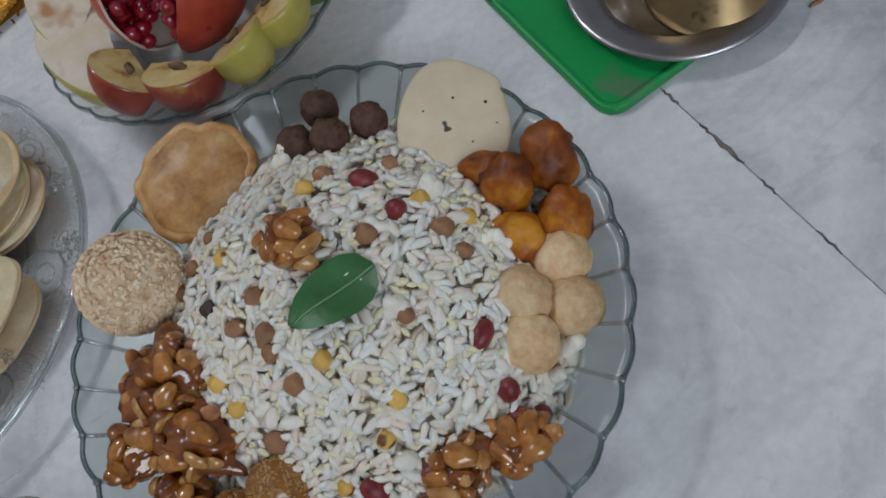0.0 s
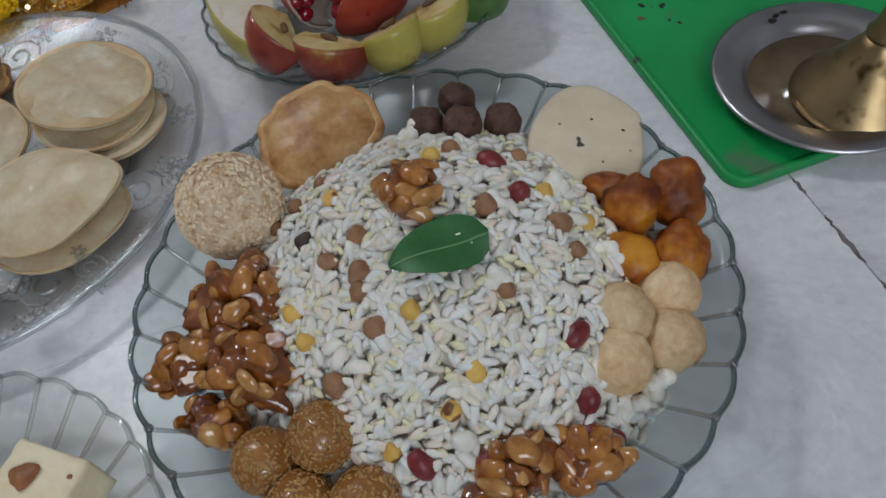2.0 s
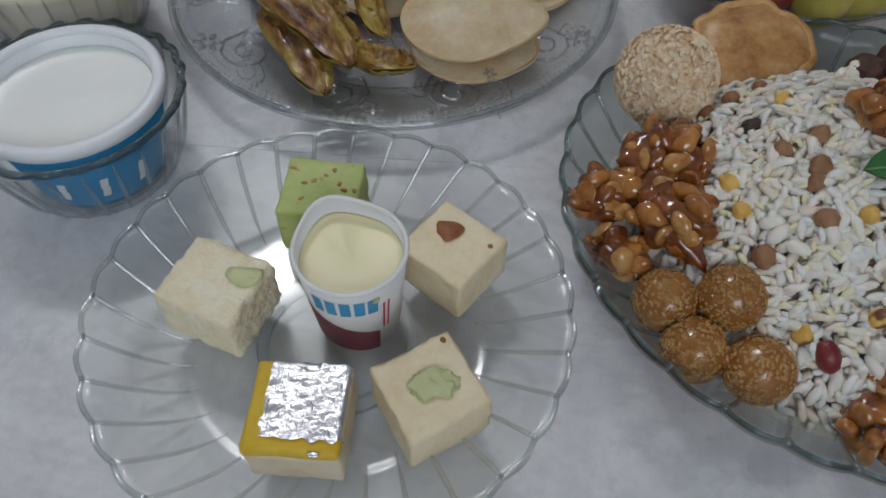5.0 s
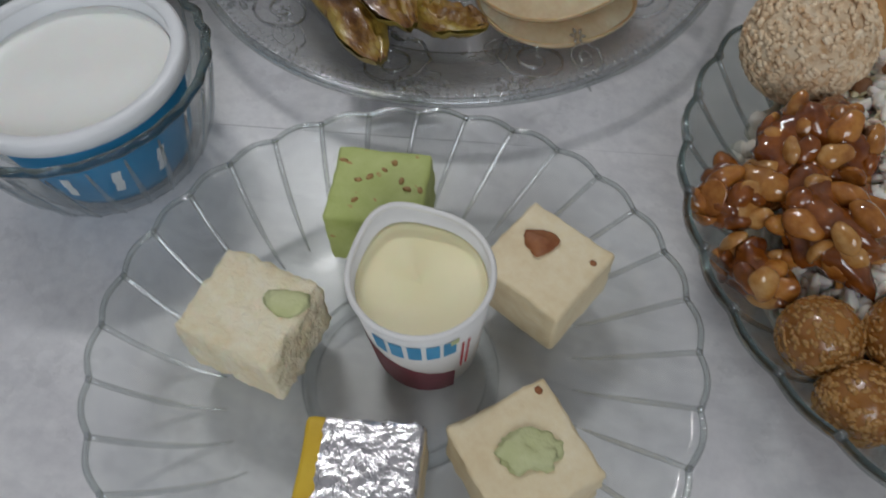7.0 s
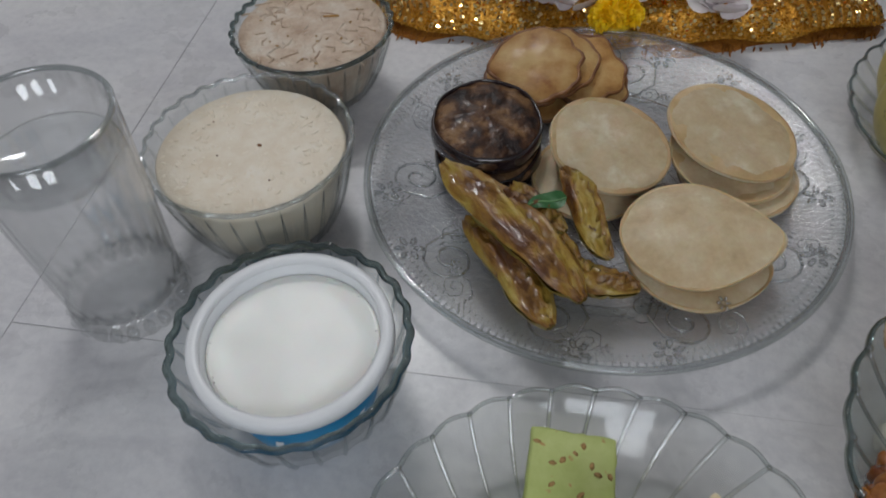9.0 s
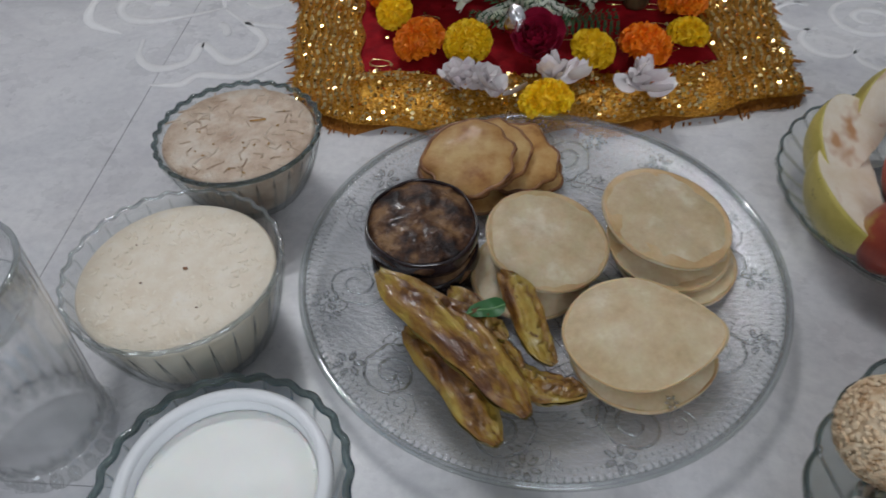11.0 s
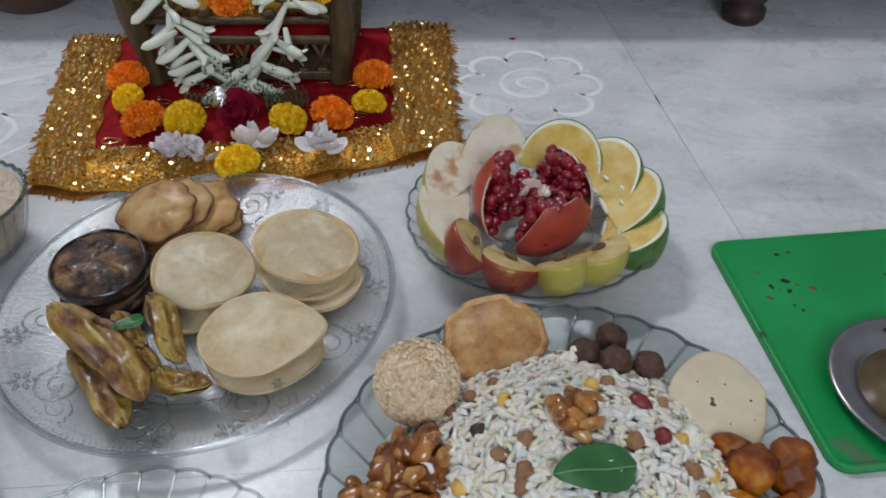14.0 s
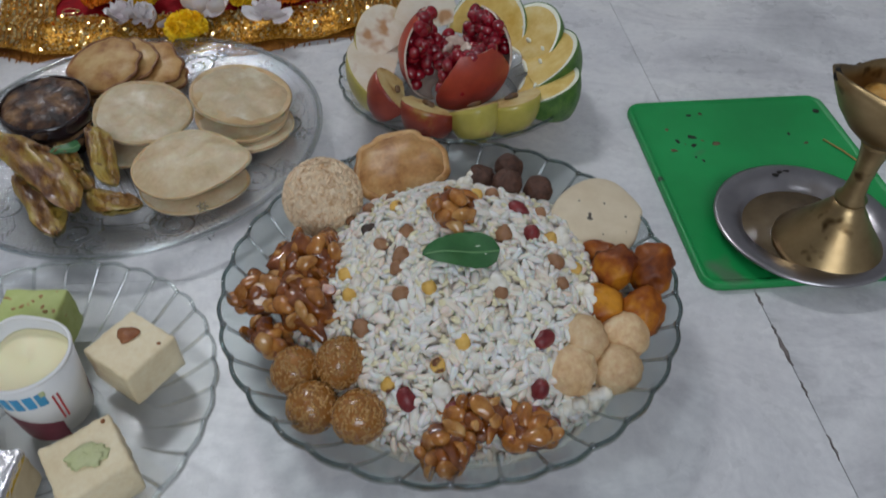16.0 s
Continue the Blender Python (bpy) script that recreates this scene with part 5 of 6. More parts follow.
def crust(r, rise, seed, ry, tip, bulge):
    """One half of a puffed bread: a thin blistered cap over an uneven oval edge."""
    bm, n = bmesh.new(), 72
    ks = [0.03, 0.15, 0.3, 0.45, 0.6, 0.72, 0.83, 0.91, 0.97, 1.0]
    layers = []
    for lay in (0.0, 0.0011):
        rings = []
        for k in ks:
            ring = []
            for i in range(n):
                a = 2 * math.pi * i / n
                e = 1 + 0.035 * k * noise.noise(Vector((math.cos(a) * 1.3, math.sin(a) * 1.3, seed)))
                x, y = r * k * e * math.cos(a), ry * k * e * math.sin(a)
                f = max(0.0, x / r)
                x, y = x * (1 + tip * f * f), y * (1 - 2.2 * tip * f * f)
                z = rise * (1 - k**bulge) + (0.0007 * (1 - k**6) + 0.0003) * 2.2 * noise.fractal(Vector((x * 62, y * 62, seed * 3.1)), 0.7, 2, 2) * min(1.0, 6 * (1 - k) + 0.25)
                ring.append(bm.verts.new((x, y, z - math.copysign(lay, rise))))
            rings.append(ring)
        layers.append(rings)
    for rings in layers:
        for p, q2 in zip(rings, rings[1:]):
            for i in range(n):
                bm.faces.new((p[i], q2[i], q2[(i + 1) % n], p[(i + 1) % n]))
        bm.faces.new(rings[0])
    for i in range(n):
        bm.faces.new((layers[0][-1][i], layers[1][-1][i], layers[1][-1][(i + 1) % n], layers[0][-1][(i + 1) % n]))
    bmesh.ops.recalc_face_normals(bm, faces=bm.faces[:])
    return bm


def puri(x, y, z, r, seed, tilt=(0, 0, 0), ry=None, tip=0.0, up=0.003, down=0.003):
    t = thing("fried_puri", pose(x, y, z, *tilt), PU, "fried bread", "fried breads on the plate")
    ry = ry or r
    part("upper_crust", crust(r, up, seed, ry, tip, 2.6), M_PURI, t)
    part("lower_crust", crust(r * 0.992, -down, seed + 0.4, ry * 0.992, tip, 2.0), M_PURI_UNDER, t, "browner underside")
    return t


puri(-0.236, 0.219, 0.0165, 0.036, 1.0, (2, -4, 20), up=0.003, down=0.009)
puri(-0.228, 0.231, 0.0325, 0.0375, 3.0, (10, -4, 80), up=0.002, down=0.005)
puri(-0.150, 0.240, 0.0160, 0.037, 4.0, (3, 4, 40), up=0.003, down=0.008)
puri(-0.155, 0.248, 0.0225, 0.0375, 5.0, (5, 3, 10), up=0.002, down=0.005)
puri(-0.1565, 0.260, 0.0315, 0.0405, 6.0, (10, 4, 60), up=0.002, down=0.003)
puri(-0.173, 0.164, 0.0180, 0.0385, 7.0, (2, 2, 8), 0.034, 0.08, up=0.004, down=0.010)
puri(-0.176, 0.170, 0.0310, 0.0405, 9.0, (8, -3, 6), 0.0345, 0.14, up=0.006, down=0.010)
for i, (x, y, z, r, rx, ry, rz) in enumerate([(-0.274, 0.287, 0.011, 0.029, 4, 0, 5), (-0.288, 0.290, 0.018, 0.027, 12, -4, -8), (-0.281, 0.286, 0.0325, 0.030, 22, -6, 0), (-0.270, 0.296, 0.0285, 0.0285, 22, -4, 6),
                                             (-0.251, 0.301, 0.0225, 0.029, 18, 14, -5), (-0.243, 0.296, 0.0145, 0.025, 10, 12, 8), (-0.296, 0.289, 0.0115, 0.021, 5, -10, 0)]):
    t = thing("fried_potato_slice", pose(x - 0.002, y + 0.014, z, rx * 0.7, ry * 0.4, rz), "golden fried potato slice with browned edge", "potato slice", "fried potato slices on the plate")
    part("slice", wavy_disc(r, 0.0058, 2.2, 20 + i, 0.0010, 0.20, 60), M_CHIP, t)
    rim = []
    for k in range(48):
        a = 2 * math.pi * k / 48
        e = r * (1 + 0.16 * noise.noise(Vector((math.cos(a) * 2.2, math.sin(a) * 2.2, 20 + i))) * 1.25) * 0.985
        rim.append((e * math.cos(a), e * math.sin(a), 0.0004 * math.sin(5 * a)))
    part("browned_edge", tube(rim, 0.0016, 6, loop=True), M_CHIPEDGE, t, "crisp brown edge")
for i, (x, y, z, r) in enumerate([(-0.301, 0.226, 0.0065, 0.0335), (-0.3035, 0.231, 0.0250, 0.0345)]):
    t = thing("fried_eggplant_slice", pose(x, y, z, 3 + 3 * i, -2, 50 * i), "thick dark brown fried eggplant slice, oily", "eggplant slice", "eggplant slices on the plate")
    bm = wavy_disc(r * 0.985, 0.0165, 2.0, 40 + i, 0.001, 0.05, 90)
    bm.transform(Matrix.Translation((0, 0, 0.0108)))
    part("flesh", bm, M_EGGPLANT, t, "browned oily flesh")
    bm = lathe([(r * 0.93, 0.0015), (r * 0.985, 0.004), (r, 0.009), (r * 0.985, 0.014), (r * 0.955, 0.0168), (r * 0.93, 0.0165)], 72, lambda a, rr, z: (rr * (1 + 0.012 * math.sin(3 * a) + 0.012 * math.sin(7 * a + 1)), z), close=True)
    part("peel", bm, M_EGGSKIN, t, "shiny black peel")


def gourd(a, b, w, seed, lift=0.0):
    """Half a fried gourd from a to b, cut face up."""
    a, b = Vector(a), Vector(b)
    d = b - a
    m = Matrix.Translation((a + b) / 2) @ d.to_track_quat("X", "Z").to_matrix().to_4x4()
    t = thing("fried_gourd_half", m, "half of a fried pointed gourd, yellow-green with brown edges", "gourd piece", "fried gourd halves on the plate")
    ln = d.length / 2
    skin, face = bmesh.new(), bmesh.new()
    rows, tops = [], []
    for i in range(25):
        s = -1 + 2 * i / 24
        r = w * max(0.08, (1 - abs(s) ** 2.8)) ** 0.6 * (1 + 0.13 * noise.noise(Vector((s * 3.5, seed, 0))))
        off = 0.0035 * math.sin(s * 2.4 + seed)
        rows.append([skin.verts.new((ln * s, off + r * math.cos(p), -r * 0.75 * math.sin(p) + 0.0026 * noise.noise(Vector((s * 6, p * 2.5, seed))))) for p in np.linspace(0, math.pi, 13)])
        tops.append([face.verts.new((ln * s, off + r * k, 0.0008 + 0.0085 * (1 - k * k) * (1 - s * s) + 0.0065 * noise.fractal(Vector((s * 8, k * 2.6, seed)), 0.7, 2, 3) * (1 - k * k) + 0.0022 * math.cos(k * 8 + s * 2) * (1 - s * s))) for k in np.linspace(1, -1, 13)])
    for g, bm in ((rows, skin), (tops, face)):
        for p, r in zip(g, g[1:]):
            for j in range(12):
                bm.faces.new((p[j], p[j + 1], r[j + 1], r[j]) if bm is skin else (p[j], r[j], r[j + 1], p[j + 1]))
    part("skin", skin, M_GOURDSKIN, t, "olive green fried skin")
    part("flesh", face, M_GOURD, t, "yellow flesh browned by frying")
    return t


gourd((-0.318, 0.190, 0.040), (-0.230, 0.108, 0.040), 0.0142, 1)
gourd((-0.300, 0.162, 0.025), (-0.241, 0.100, 0.027), 0.0132, 2)
gourd((-0.254, 0.190, 0.046), (-0.217, 0.146, 0.031), 0.0095, 3)
gourd((-0.282, 0.186, 0.030), (-0.236, 0.140, 0.030), 0.011, 4)
gourd((-0.246, 0.145, 0.022), (-0.202, 0.132, 0.020), 0.009, 5)
gourd((-0.296, 0.178, 0.036), (-0.246, 0.150, 0.038), 0.009, 6)
leaf("basil_leaf", pose(-0.257, 0.163, 0.0475, 5, -6, 20), 0.021, 0.0055, "small green basil leaf on the fried gourd")


# ---- cut fruit ----
def wedge(name, cx, cy, theta, elev, ang, ln, r, z, flesh, skin, label, category, group, pith=None, taper=0.0, roll=0.0, dist=0.045):
    """A wedge of fruit: its core edge lies along the bowl, one cut face rises outwards by elev degrees."""
    th = radians(theta)
    m = Matrix.Translation((cx + dist * math.cos(th), cy + dist * math.sin(th), z)) @ pose(0, 0, 0, 0, 0, theta - 90 + roll) @ pose(0, 0, 0, 90 - ang / 2 + elev, 0, 0)
    t = thing(name, m, label, category, group)
    a2, n = radians(ang) / 2, 28

    def pt(u, phi, s):
        rr = r * s * math.sin(u) ** 0.85 * (1 + taper * math.cos(u))
        w = 1 + 0.015 * noise.noise(Vector((math.cos(u) * 3, s * 4, theta)))
        return (ln * math.cos(u) * (0.35 + 0.65 * s if s > 0 else 0.35) * w, rr * math.sin(phi), -rr * math.cos(phi))

    edge = 0.91 if pith else 1.0
    bm = bmesh.new()
    for phi in (a2, -a2):
        g = [[bm.verts.new(Vector(pt(u, phi, s)) + Vector((0, 0, 0.0008 * noise.noise(Vector((u * 3, s * 6, phi)))))) for s in np.linspace(0, edge, 8)] for u in np.linspace(0.02, math.pi - 0.02, n)]
        for p, q2 in zip(g, g[1:]):
            for j in range(7):
                bm.faces.new((p[j], p[j + 1], q2[j + 1], q2[j]))
    part("flesh", bm, flesh, t)
    if pith:
        bm = bmesh.new()
        for phi in (a2, -a2):
            g = [[bm.verts.new(pt(u, phi, s)) for s in (0.91, 0.982)] for u in np.linspace(0.02, math.pi - 0.02, n)]
            for p, q2 in zip(g, g[1:]):
                bm.faces.new((p[0], p[1], q2[1], q2[0]))
        part("pith", bm, pith, t, "white pith ring")
        part("core_pith", ball(ln * 0.3, 0.0018, 0.0018, 0.2, 200, theta, 2), pith, t, "white core")
        for k in range(2):
            part("pip", ball(0.0034, 0.0018, 0.0015, level=2, m=Matrix.Translation(Vector(pt(1.2 + 0.7 * k, a2, 0.3 + 0.12 * k)) + Vector((0, 0.001, 0.0006)))), pith, t, "pale pip")
    bm = bmesh.new()
    s0 = 0.982 if pith else 1.0
    phis = list(np.linspace(-a2, a2, 11))
    g = [[bm.verts.new(pt(u, -a2, s0))] + [bm.verts.new(pt(u, p, 1.004)) for p in phis] + [bm.verts.new(pt(u, a2, s0))] for u in np.linspace(0.02, math.pi - 0.02, n)]
    for p, q2 in zip(g, g[1:]):
        for j in range(len(p) - 1):
            bm.faces.new((p[j], p[j + 1], q2[j + 1], q2[j]))
    part("skin", bm, skin, t)
    return t


FX, FY = FRUIT
for th, el, z, d, ro in ((66, 46, 0.041, 0.044, 0), (30, 38, 0.040, 0.051, 4), (3, 30, 0.038, 0.053, 6), (-22, 18, 0.035, 0.054, 4)):
    wedge("lime_wedge", FX + 0.004, FY, th, el, 40, 0.036, 0.048, z, M_PULP, M_PEEL, "sweet lime wedge with yellow pulp and green peel", "lime", "lime wedges in the bowl", M_PITH, 0, ro, d)
for th, el, z, d, ro, ln in ((200, 20, 0.042, 0.054, -24, 0.043), (162, 30, 0.046, 0.054, -16, 0.038), (118, 48, 0.046, 0.054, -4, 0.031)):
    wedge("pear_slice", FX, FY, th, el, 66, ln, 0.040, z, M_PEARFLESH, M_PEARSKIN, "white pear slice browning on its cut face", "pear", "pear slices in the bowl", None, 0.25, ro, d)
for th, el, z, d, ro, ln, sk in ((231, 48, 0.040, 0.064, -46, 0.021, M_APPLESKIN), (255, 26, 0.038, 0.060, -20, 0.023, M_APPLESKIN), (281, 34, 0.038, 0.061, 14, 0.020, M_APPLESKIN_Y), (310, 22, 0.040, 0.062, -6, 0.025, M_APPLESKIN_Y)):
    t = wedge("apple_slice", FX, FY, th, el, 84, ln, 0.030, z, M_APPLEFLESH, sk, "apple quarter with browned flesh and red-yellow skin", "apple", "apple quarters in the bowl", None, 0.05, ro, d)
    part("core_hollow", ball(0.0062, 0.0026, 0.0022, 0.5, 200, th, 2, m=Matrix.Translation((0, 0.007, -0.0055))), M_CORE, t, "brown seed hollow")

pom = thing("pomegranate", pose(0.017, 0.291, 0.052, 4, 0, 0), "split red pomegranate half showing dark red seeds", "pomegranate")
bm = ball(0.0058, 0.0050, 0.0047, 0.08, 200, 1, 2)
ARIL = bpy.data.meshes.new("aril")
bm.to_mesh(ARIL)
bm.free()
for p in ARIL.polygons:
    p.use_smooth = True
ARIL.materials.append(M_ARIL)
q = random.Random(8)
for k, (az, wide, top) in enumerate(((166, 100, 0.80), (34, 96, 0.70), (298, 104, 0.58))):
    R = 0.0435
    bm, bi = bmesh.new(), bmesh.new()
    rows = {}
    for layer, rad in (("o", R), ("i", R - 0.0018)):
        g = []
        for i in range(17):
            v = -1.15 + (math.asin(top) + 1.15) * i / 16
            w = wide * (1 - 0.55 * max(0.0, (i - 7) / 9) ** 1.5)
            row = []
            for j in range(15):
                a = radians(az + w * (j / 14 - 0.5))
                rr = rad * (1 + 0.012 * noise.noise(Vector((a * 2, v * 3, k))))
                tilt = 0.0035
                row.append((rr * math.cos(v) * math.cos(a) + tilt * math.cos(radians(az)), rr * math.cos(v) * math.sin(a) + tilt * math.sin(radians(az)), rr * math.sin(v) * 0.97))
            g.append(row)
        rows[layer] = g
    vo = [[bm.verts.new(p) for p in row] for row in rows["o"]]
    for p, r in zip(vo, vo[1:]):
        for j in range(14):
            bm.faces.new((p[j], p[j + 1], r[j + 1], r[j]))
    vi = [[bi.verts.new(p) for p in row] for row in rows["i"]]
    ve = [[bi.verts.new(p) for p in row] for row in rows["o"]]
    for p, r in zip(vi, vi[1:]):
        for j in range(14):
            bi.faces.new((p[j], r[j], r[j + 1], p[j + 1]))
    border_i = vi[0] + [r[-1] for r in vi[1:]] + list(reversed(vi[-1]))[1:] + [r[0] for r in reversed(vi[1:-1])]
    border_o = ve[0] + [r[-1] for r in ve[1:]] + list(reversed(ve[-1]))[1:] + [r[0] for r in reversed(ve[1:-1])]
    for j in range(len(border_i)):
        jj = (j + 1) % len(border_i)
        bi.faces.new((border_i[j], border_o[j], border_o[jj], border_i[jj]))
    for row in ve[1:-1]:
        for v in row[1:-1]:
            bi.verts.remove(v)
    part("rind", bm, M_POMSKIN, pom, "leathery red rind")
    part("inner_rind", bi, M_POMIN, pom, "pale inner rind")
    a = radians(az)
    for i in range(72):
        v = q.uniform(-0.45, math.asin(top) + 0.03)
        aa = a + radians(wide) * q.uniform(-0.5, 0.5) * (1 - 0.45 * max(0, v))
        d = R * (0.90 - 0.52 * q.random() ** 1.3 * (1 - 0.8 * max(0.0, v)))
        s = q.uniform(0.86, 1.08)
        o = new("aril", ARIL)
        o.parent = pom
        o.matrix_basis = Matrix.Translation((d * math.cos(v) * math.cos(aa) + 0.0035 * math.cos(a), d * math.cos(v) * math.sin(aa) + 0.0035 * math.sin(a), d * math.sin(v))) @ Euler((q.uniform(0, 3), q.uniform(0, 3), 0)).to_matrix().to_4x4() @ Matrix.Scale(s, 4)
for i in range(34):
    a, d = q.uniform(0, 6.283), 0.027 * math.sqrt(q.random())
    o = new("aril", ARIL)
    o.parent = pom
    o.matrix_basis = Matrix.Translation((d * math.cos(a), d * math.sin(a), q.uniform(-0.002, 0.003) + 9 * d * d)) @ Euler((q.uniform(0, 3), q.uniform(0, 3), 0)).to_matrix().to_4x4()
for i, (x, y, z, sx) in enumerate([(0, 0.010, 0.004, 0.009), (-0.007, 0.004, 0.003, 0.007), (0.008, 0.002, 0.003, 0.008), (0.004, -0.012, 0.002, 0.006)]):
    part("membrane", ball(sx, 0.0022, sx * 0.9, 0.4, 120, i, 3, m=Matrix.Translation((x, y, z)) @ Euler((0.4 * i, 0.3, 1.1 * i)).to_matrix().to_4x4()), M_POMIN, pom, "pale torn membrane")


# ---- green boards, steel dish and brass lamp ----
def rounded(w, h, r, n=6):
    pts = []
    for cx, cy, a0 in ((w / 2 - r, h / 2 - r, 0), (-w / 2 + r, h / 2 - r, 90), (-w / 2 + r, -h / 2 + r, 180), (w / 2 - r, -h / 2 + r, 270)):
        for i in range(n + 1):
            a = radians(a0 + 90 * i / n)
            pts.append((cx + r * math.cos(a), cy + r * math.sin(a)))
    return pts


def board(m, label):
    t = thing("plastic_board", m, label, "board", "green boards on the floor")
    bm = bmesh.new()
    rings = []
    for inset, z in ((0.0, 0.0), (-0.0004, 0.002), (0.0, 0.0052), (0.001, 0.0062), (0.003, 0.0062), (0.0042, 0.0048), (0.0055, 0.0045)):
        rings.append([bm.verts.new((x, y, z)) for x, y in rounded(0.170 - 2 * inset, 0.212 - 2 * inset, 0.013 - inset)])
    k = len(rings[0])
    for a, b in zip(rings, rings[1:]):
        for i in range(k):
            bm.faces.new((a[i], a[(i + 1) % k], b[(i + 1) % k], b[i]))
    bm.faces.new(list(reversed(rings[0])))
    bm.faces.new(rings[-1])
    part("slab", bm, M_GREEN, t)
    return t


bd = board(pose(0.2595, 0.1985, 0, 0, 0, 6.5), "bright green plastic board, stained, under the steel dish")
part("hole", lathe([(0.0005, 0.0046), (0.0025, 0.0046), (0.0028, 0.0050), (0.0005, 0.0050)], 16), M_SOOT, bd, "small dark hole").location = (0.074, 0.083, 0)
q = random.Random(5)
for i in range(14):
    x, y = (-0.045 + q.gauss(0, 0.014), 0.05 + q.gauss(0, 0.009)) if i < 8 else (q.uniform(-0.06, 0.06), q.uniform(0.02, 0.09))
    s = q.uniform(0.0007, 0.0024)
    part("stain", ball(s * 1.5, s, 0.0002, 0.5, 300, i, 2, m=Matrix.Translation((x, y, 0.0046)) @ Matrix.Rotation(q.uniform(0, 3), 4, "Z")), M_SOOT if i % 2 else M_OIL, bd, "dark oily stain")
solid("straw_bit", tube([(0.316, 0.248, 0.0058), (0.327, 0.233, 0.0058), (0.336, 0.216, 0.0058)], 0.0007, 5), M_SEED, pose(0, 0, 0), "thin yellow straw lying on the green board", "straw")
board(pose(0.4495, 0.2193, 0, 0, 0, 6.5), "second bright green plastic board beside the first")

dish = thing("steel_dish", pose(0.2655, 0.139, 0.0050), "shallow worn steel dish with old oil, under the lamp", "dish")
part("dish", lathe([(0.0005, 0.0), (0.040, 0.0), (0.044, 0.003), (0.047, 0.0085), (0.060, 0.0098), (0.0622, 0.0092), (0.0622, 0.0104), (0.0600, 0.0112), (0.0464, 0.0098), (0.0430, 0.0042), (0.0395, 0.0014), (0.0005, 0.0014)], 96), M_STEEL, dish)
part("oil", lathe([(0.0005, 0.0016), (0.0405, 0.0018), (0.0408, 0.0026), (0.0005, 0.0027)], 64), M_OIL, dish, "murky brown oil film")
for x, y in ((0.262, 0.192), (0.268, 0.1935), (0.258, 0.1885)):
    part("burnt_spot", ball(0.0026, 0.0016, 0.0006, 0.4, 300, x * 99, 2, m=Matrix.Translation((x - 0.2655, y - 0.139, 0.0109))), M_SOOT, dish, "black burnt spot")

lamp2 = thing("brass_oil_lamp", pose(0.2765, 0.1215, 0.0076), "tarnished brass oil lamp on a flared foot, unlit", "oil lamp")
part("foot", lathe([(0.0005, 0.001), (0.034, 0.0), (0.0365, 0.0015), (0.0365, 0.004), (0.034, 0.007), (0.026, 0.017), (0.018, 0.028), (0.0115, 0.038), (0.0085, 0.044), (0.0005, 0.044)], 72), M_BRASS, lamp2)
part("stem", lathe([(0.0005, 0.043), (0.0095, 0.043), (0.0100, 0.0455), (0.0072, 0.049), (0.0062, 0.060), (0.0068, 0.074), (0.0090, 0.086), (0.0125, 0.092), (0.0005, 0.092)], 48), M_BRASS, lamp2)


def spout(a, r, z):
    k = max(0.0, (z - 0.094) / 0.036)
    d = max(0.0, math.cos(a - radians(185)))
    return r * (1 + 0.62 * k * d**9) * (1 - 0.06 * k * abs(math.sin(a))), z + 0.010 * k * d**8


part("bowl", lathe([(0.0005, 0.091), (0.0125, 0.091), (0.021, 0.099), (0.0265, 0.110), (0.0285, 0.122), (0.0290, 0.130), (0.0278, 0.130), (0.0270, 0.122), (0.0250, 0.111), (0.0195, 0.1015), (0.0005, 0.096)], 96, spout), M_BRASS, lamp2, "pinched brass oil bowl")
part("ghee", ball(0.0235, 0.0225, 0.007, 0.25, 110, 3, 4, m=Matrix.Translation((0.0, 0, 0.113))), M_GHEE, lamp2, "lumpy amber ghee")
part("wick", tube([(-0.026, -0.002, 0.122), (-0.036, -0.003, 0.130), (-0.0435, -0.004, 0.1365), (-0.0455, -0.004, 0.1415)], [0.002, 0.0024, 0.0026, 0.0012], 8), M_SOOT, lamp2, "burnt black cotton wick")

# ---- gold-bordered red cloth ----
NL, NR, FR, FL = Vector((-0.430, 0.367, 0)), Vector((-0.040, 0.436, 0)), Vector((-0.053, 0.699, 0)), Vector((-0.503, 0.664, 0))


def cloth_at(u, v, lift=0.0):
    p = NL * (1 - u) * (1 - v) + NR * u * (1 - v) + FR * u * v + FL * (1 - u) * v
    p = p + Vector((0, -0.034 * 4 * u * (1 - u) * (1 - v) ** 2, 0))
    e = min(u, 1 - u, v, 1 - v)
    wave = 0.004 * noise.noise(Vector((u * 5, v * 5, 2))) + 0.0025 * math.sin(u * 22) * max(0.0, 1 - 6 * v)
    return p + Vector((0.002 * math.sin(v * 40), 0.0025 * math.sin(u * 37), 0.0105 + wave * 0.8 - 0.004 * max(0.0, 1 - 12 * e) + lift))


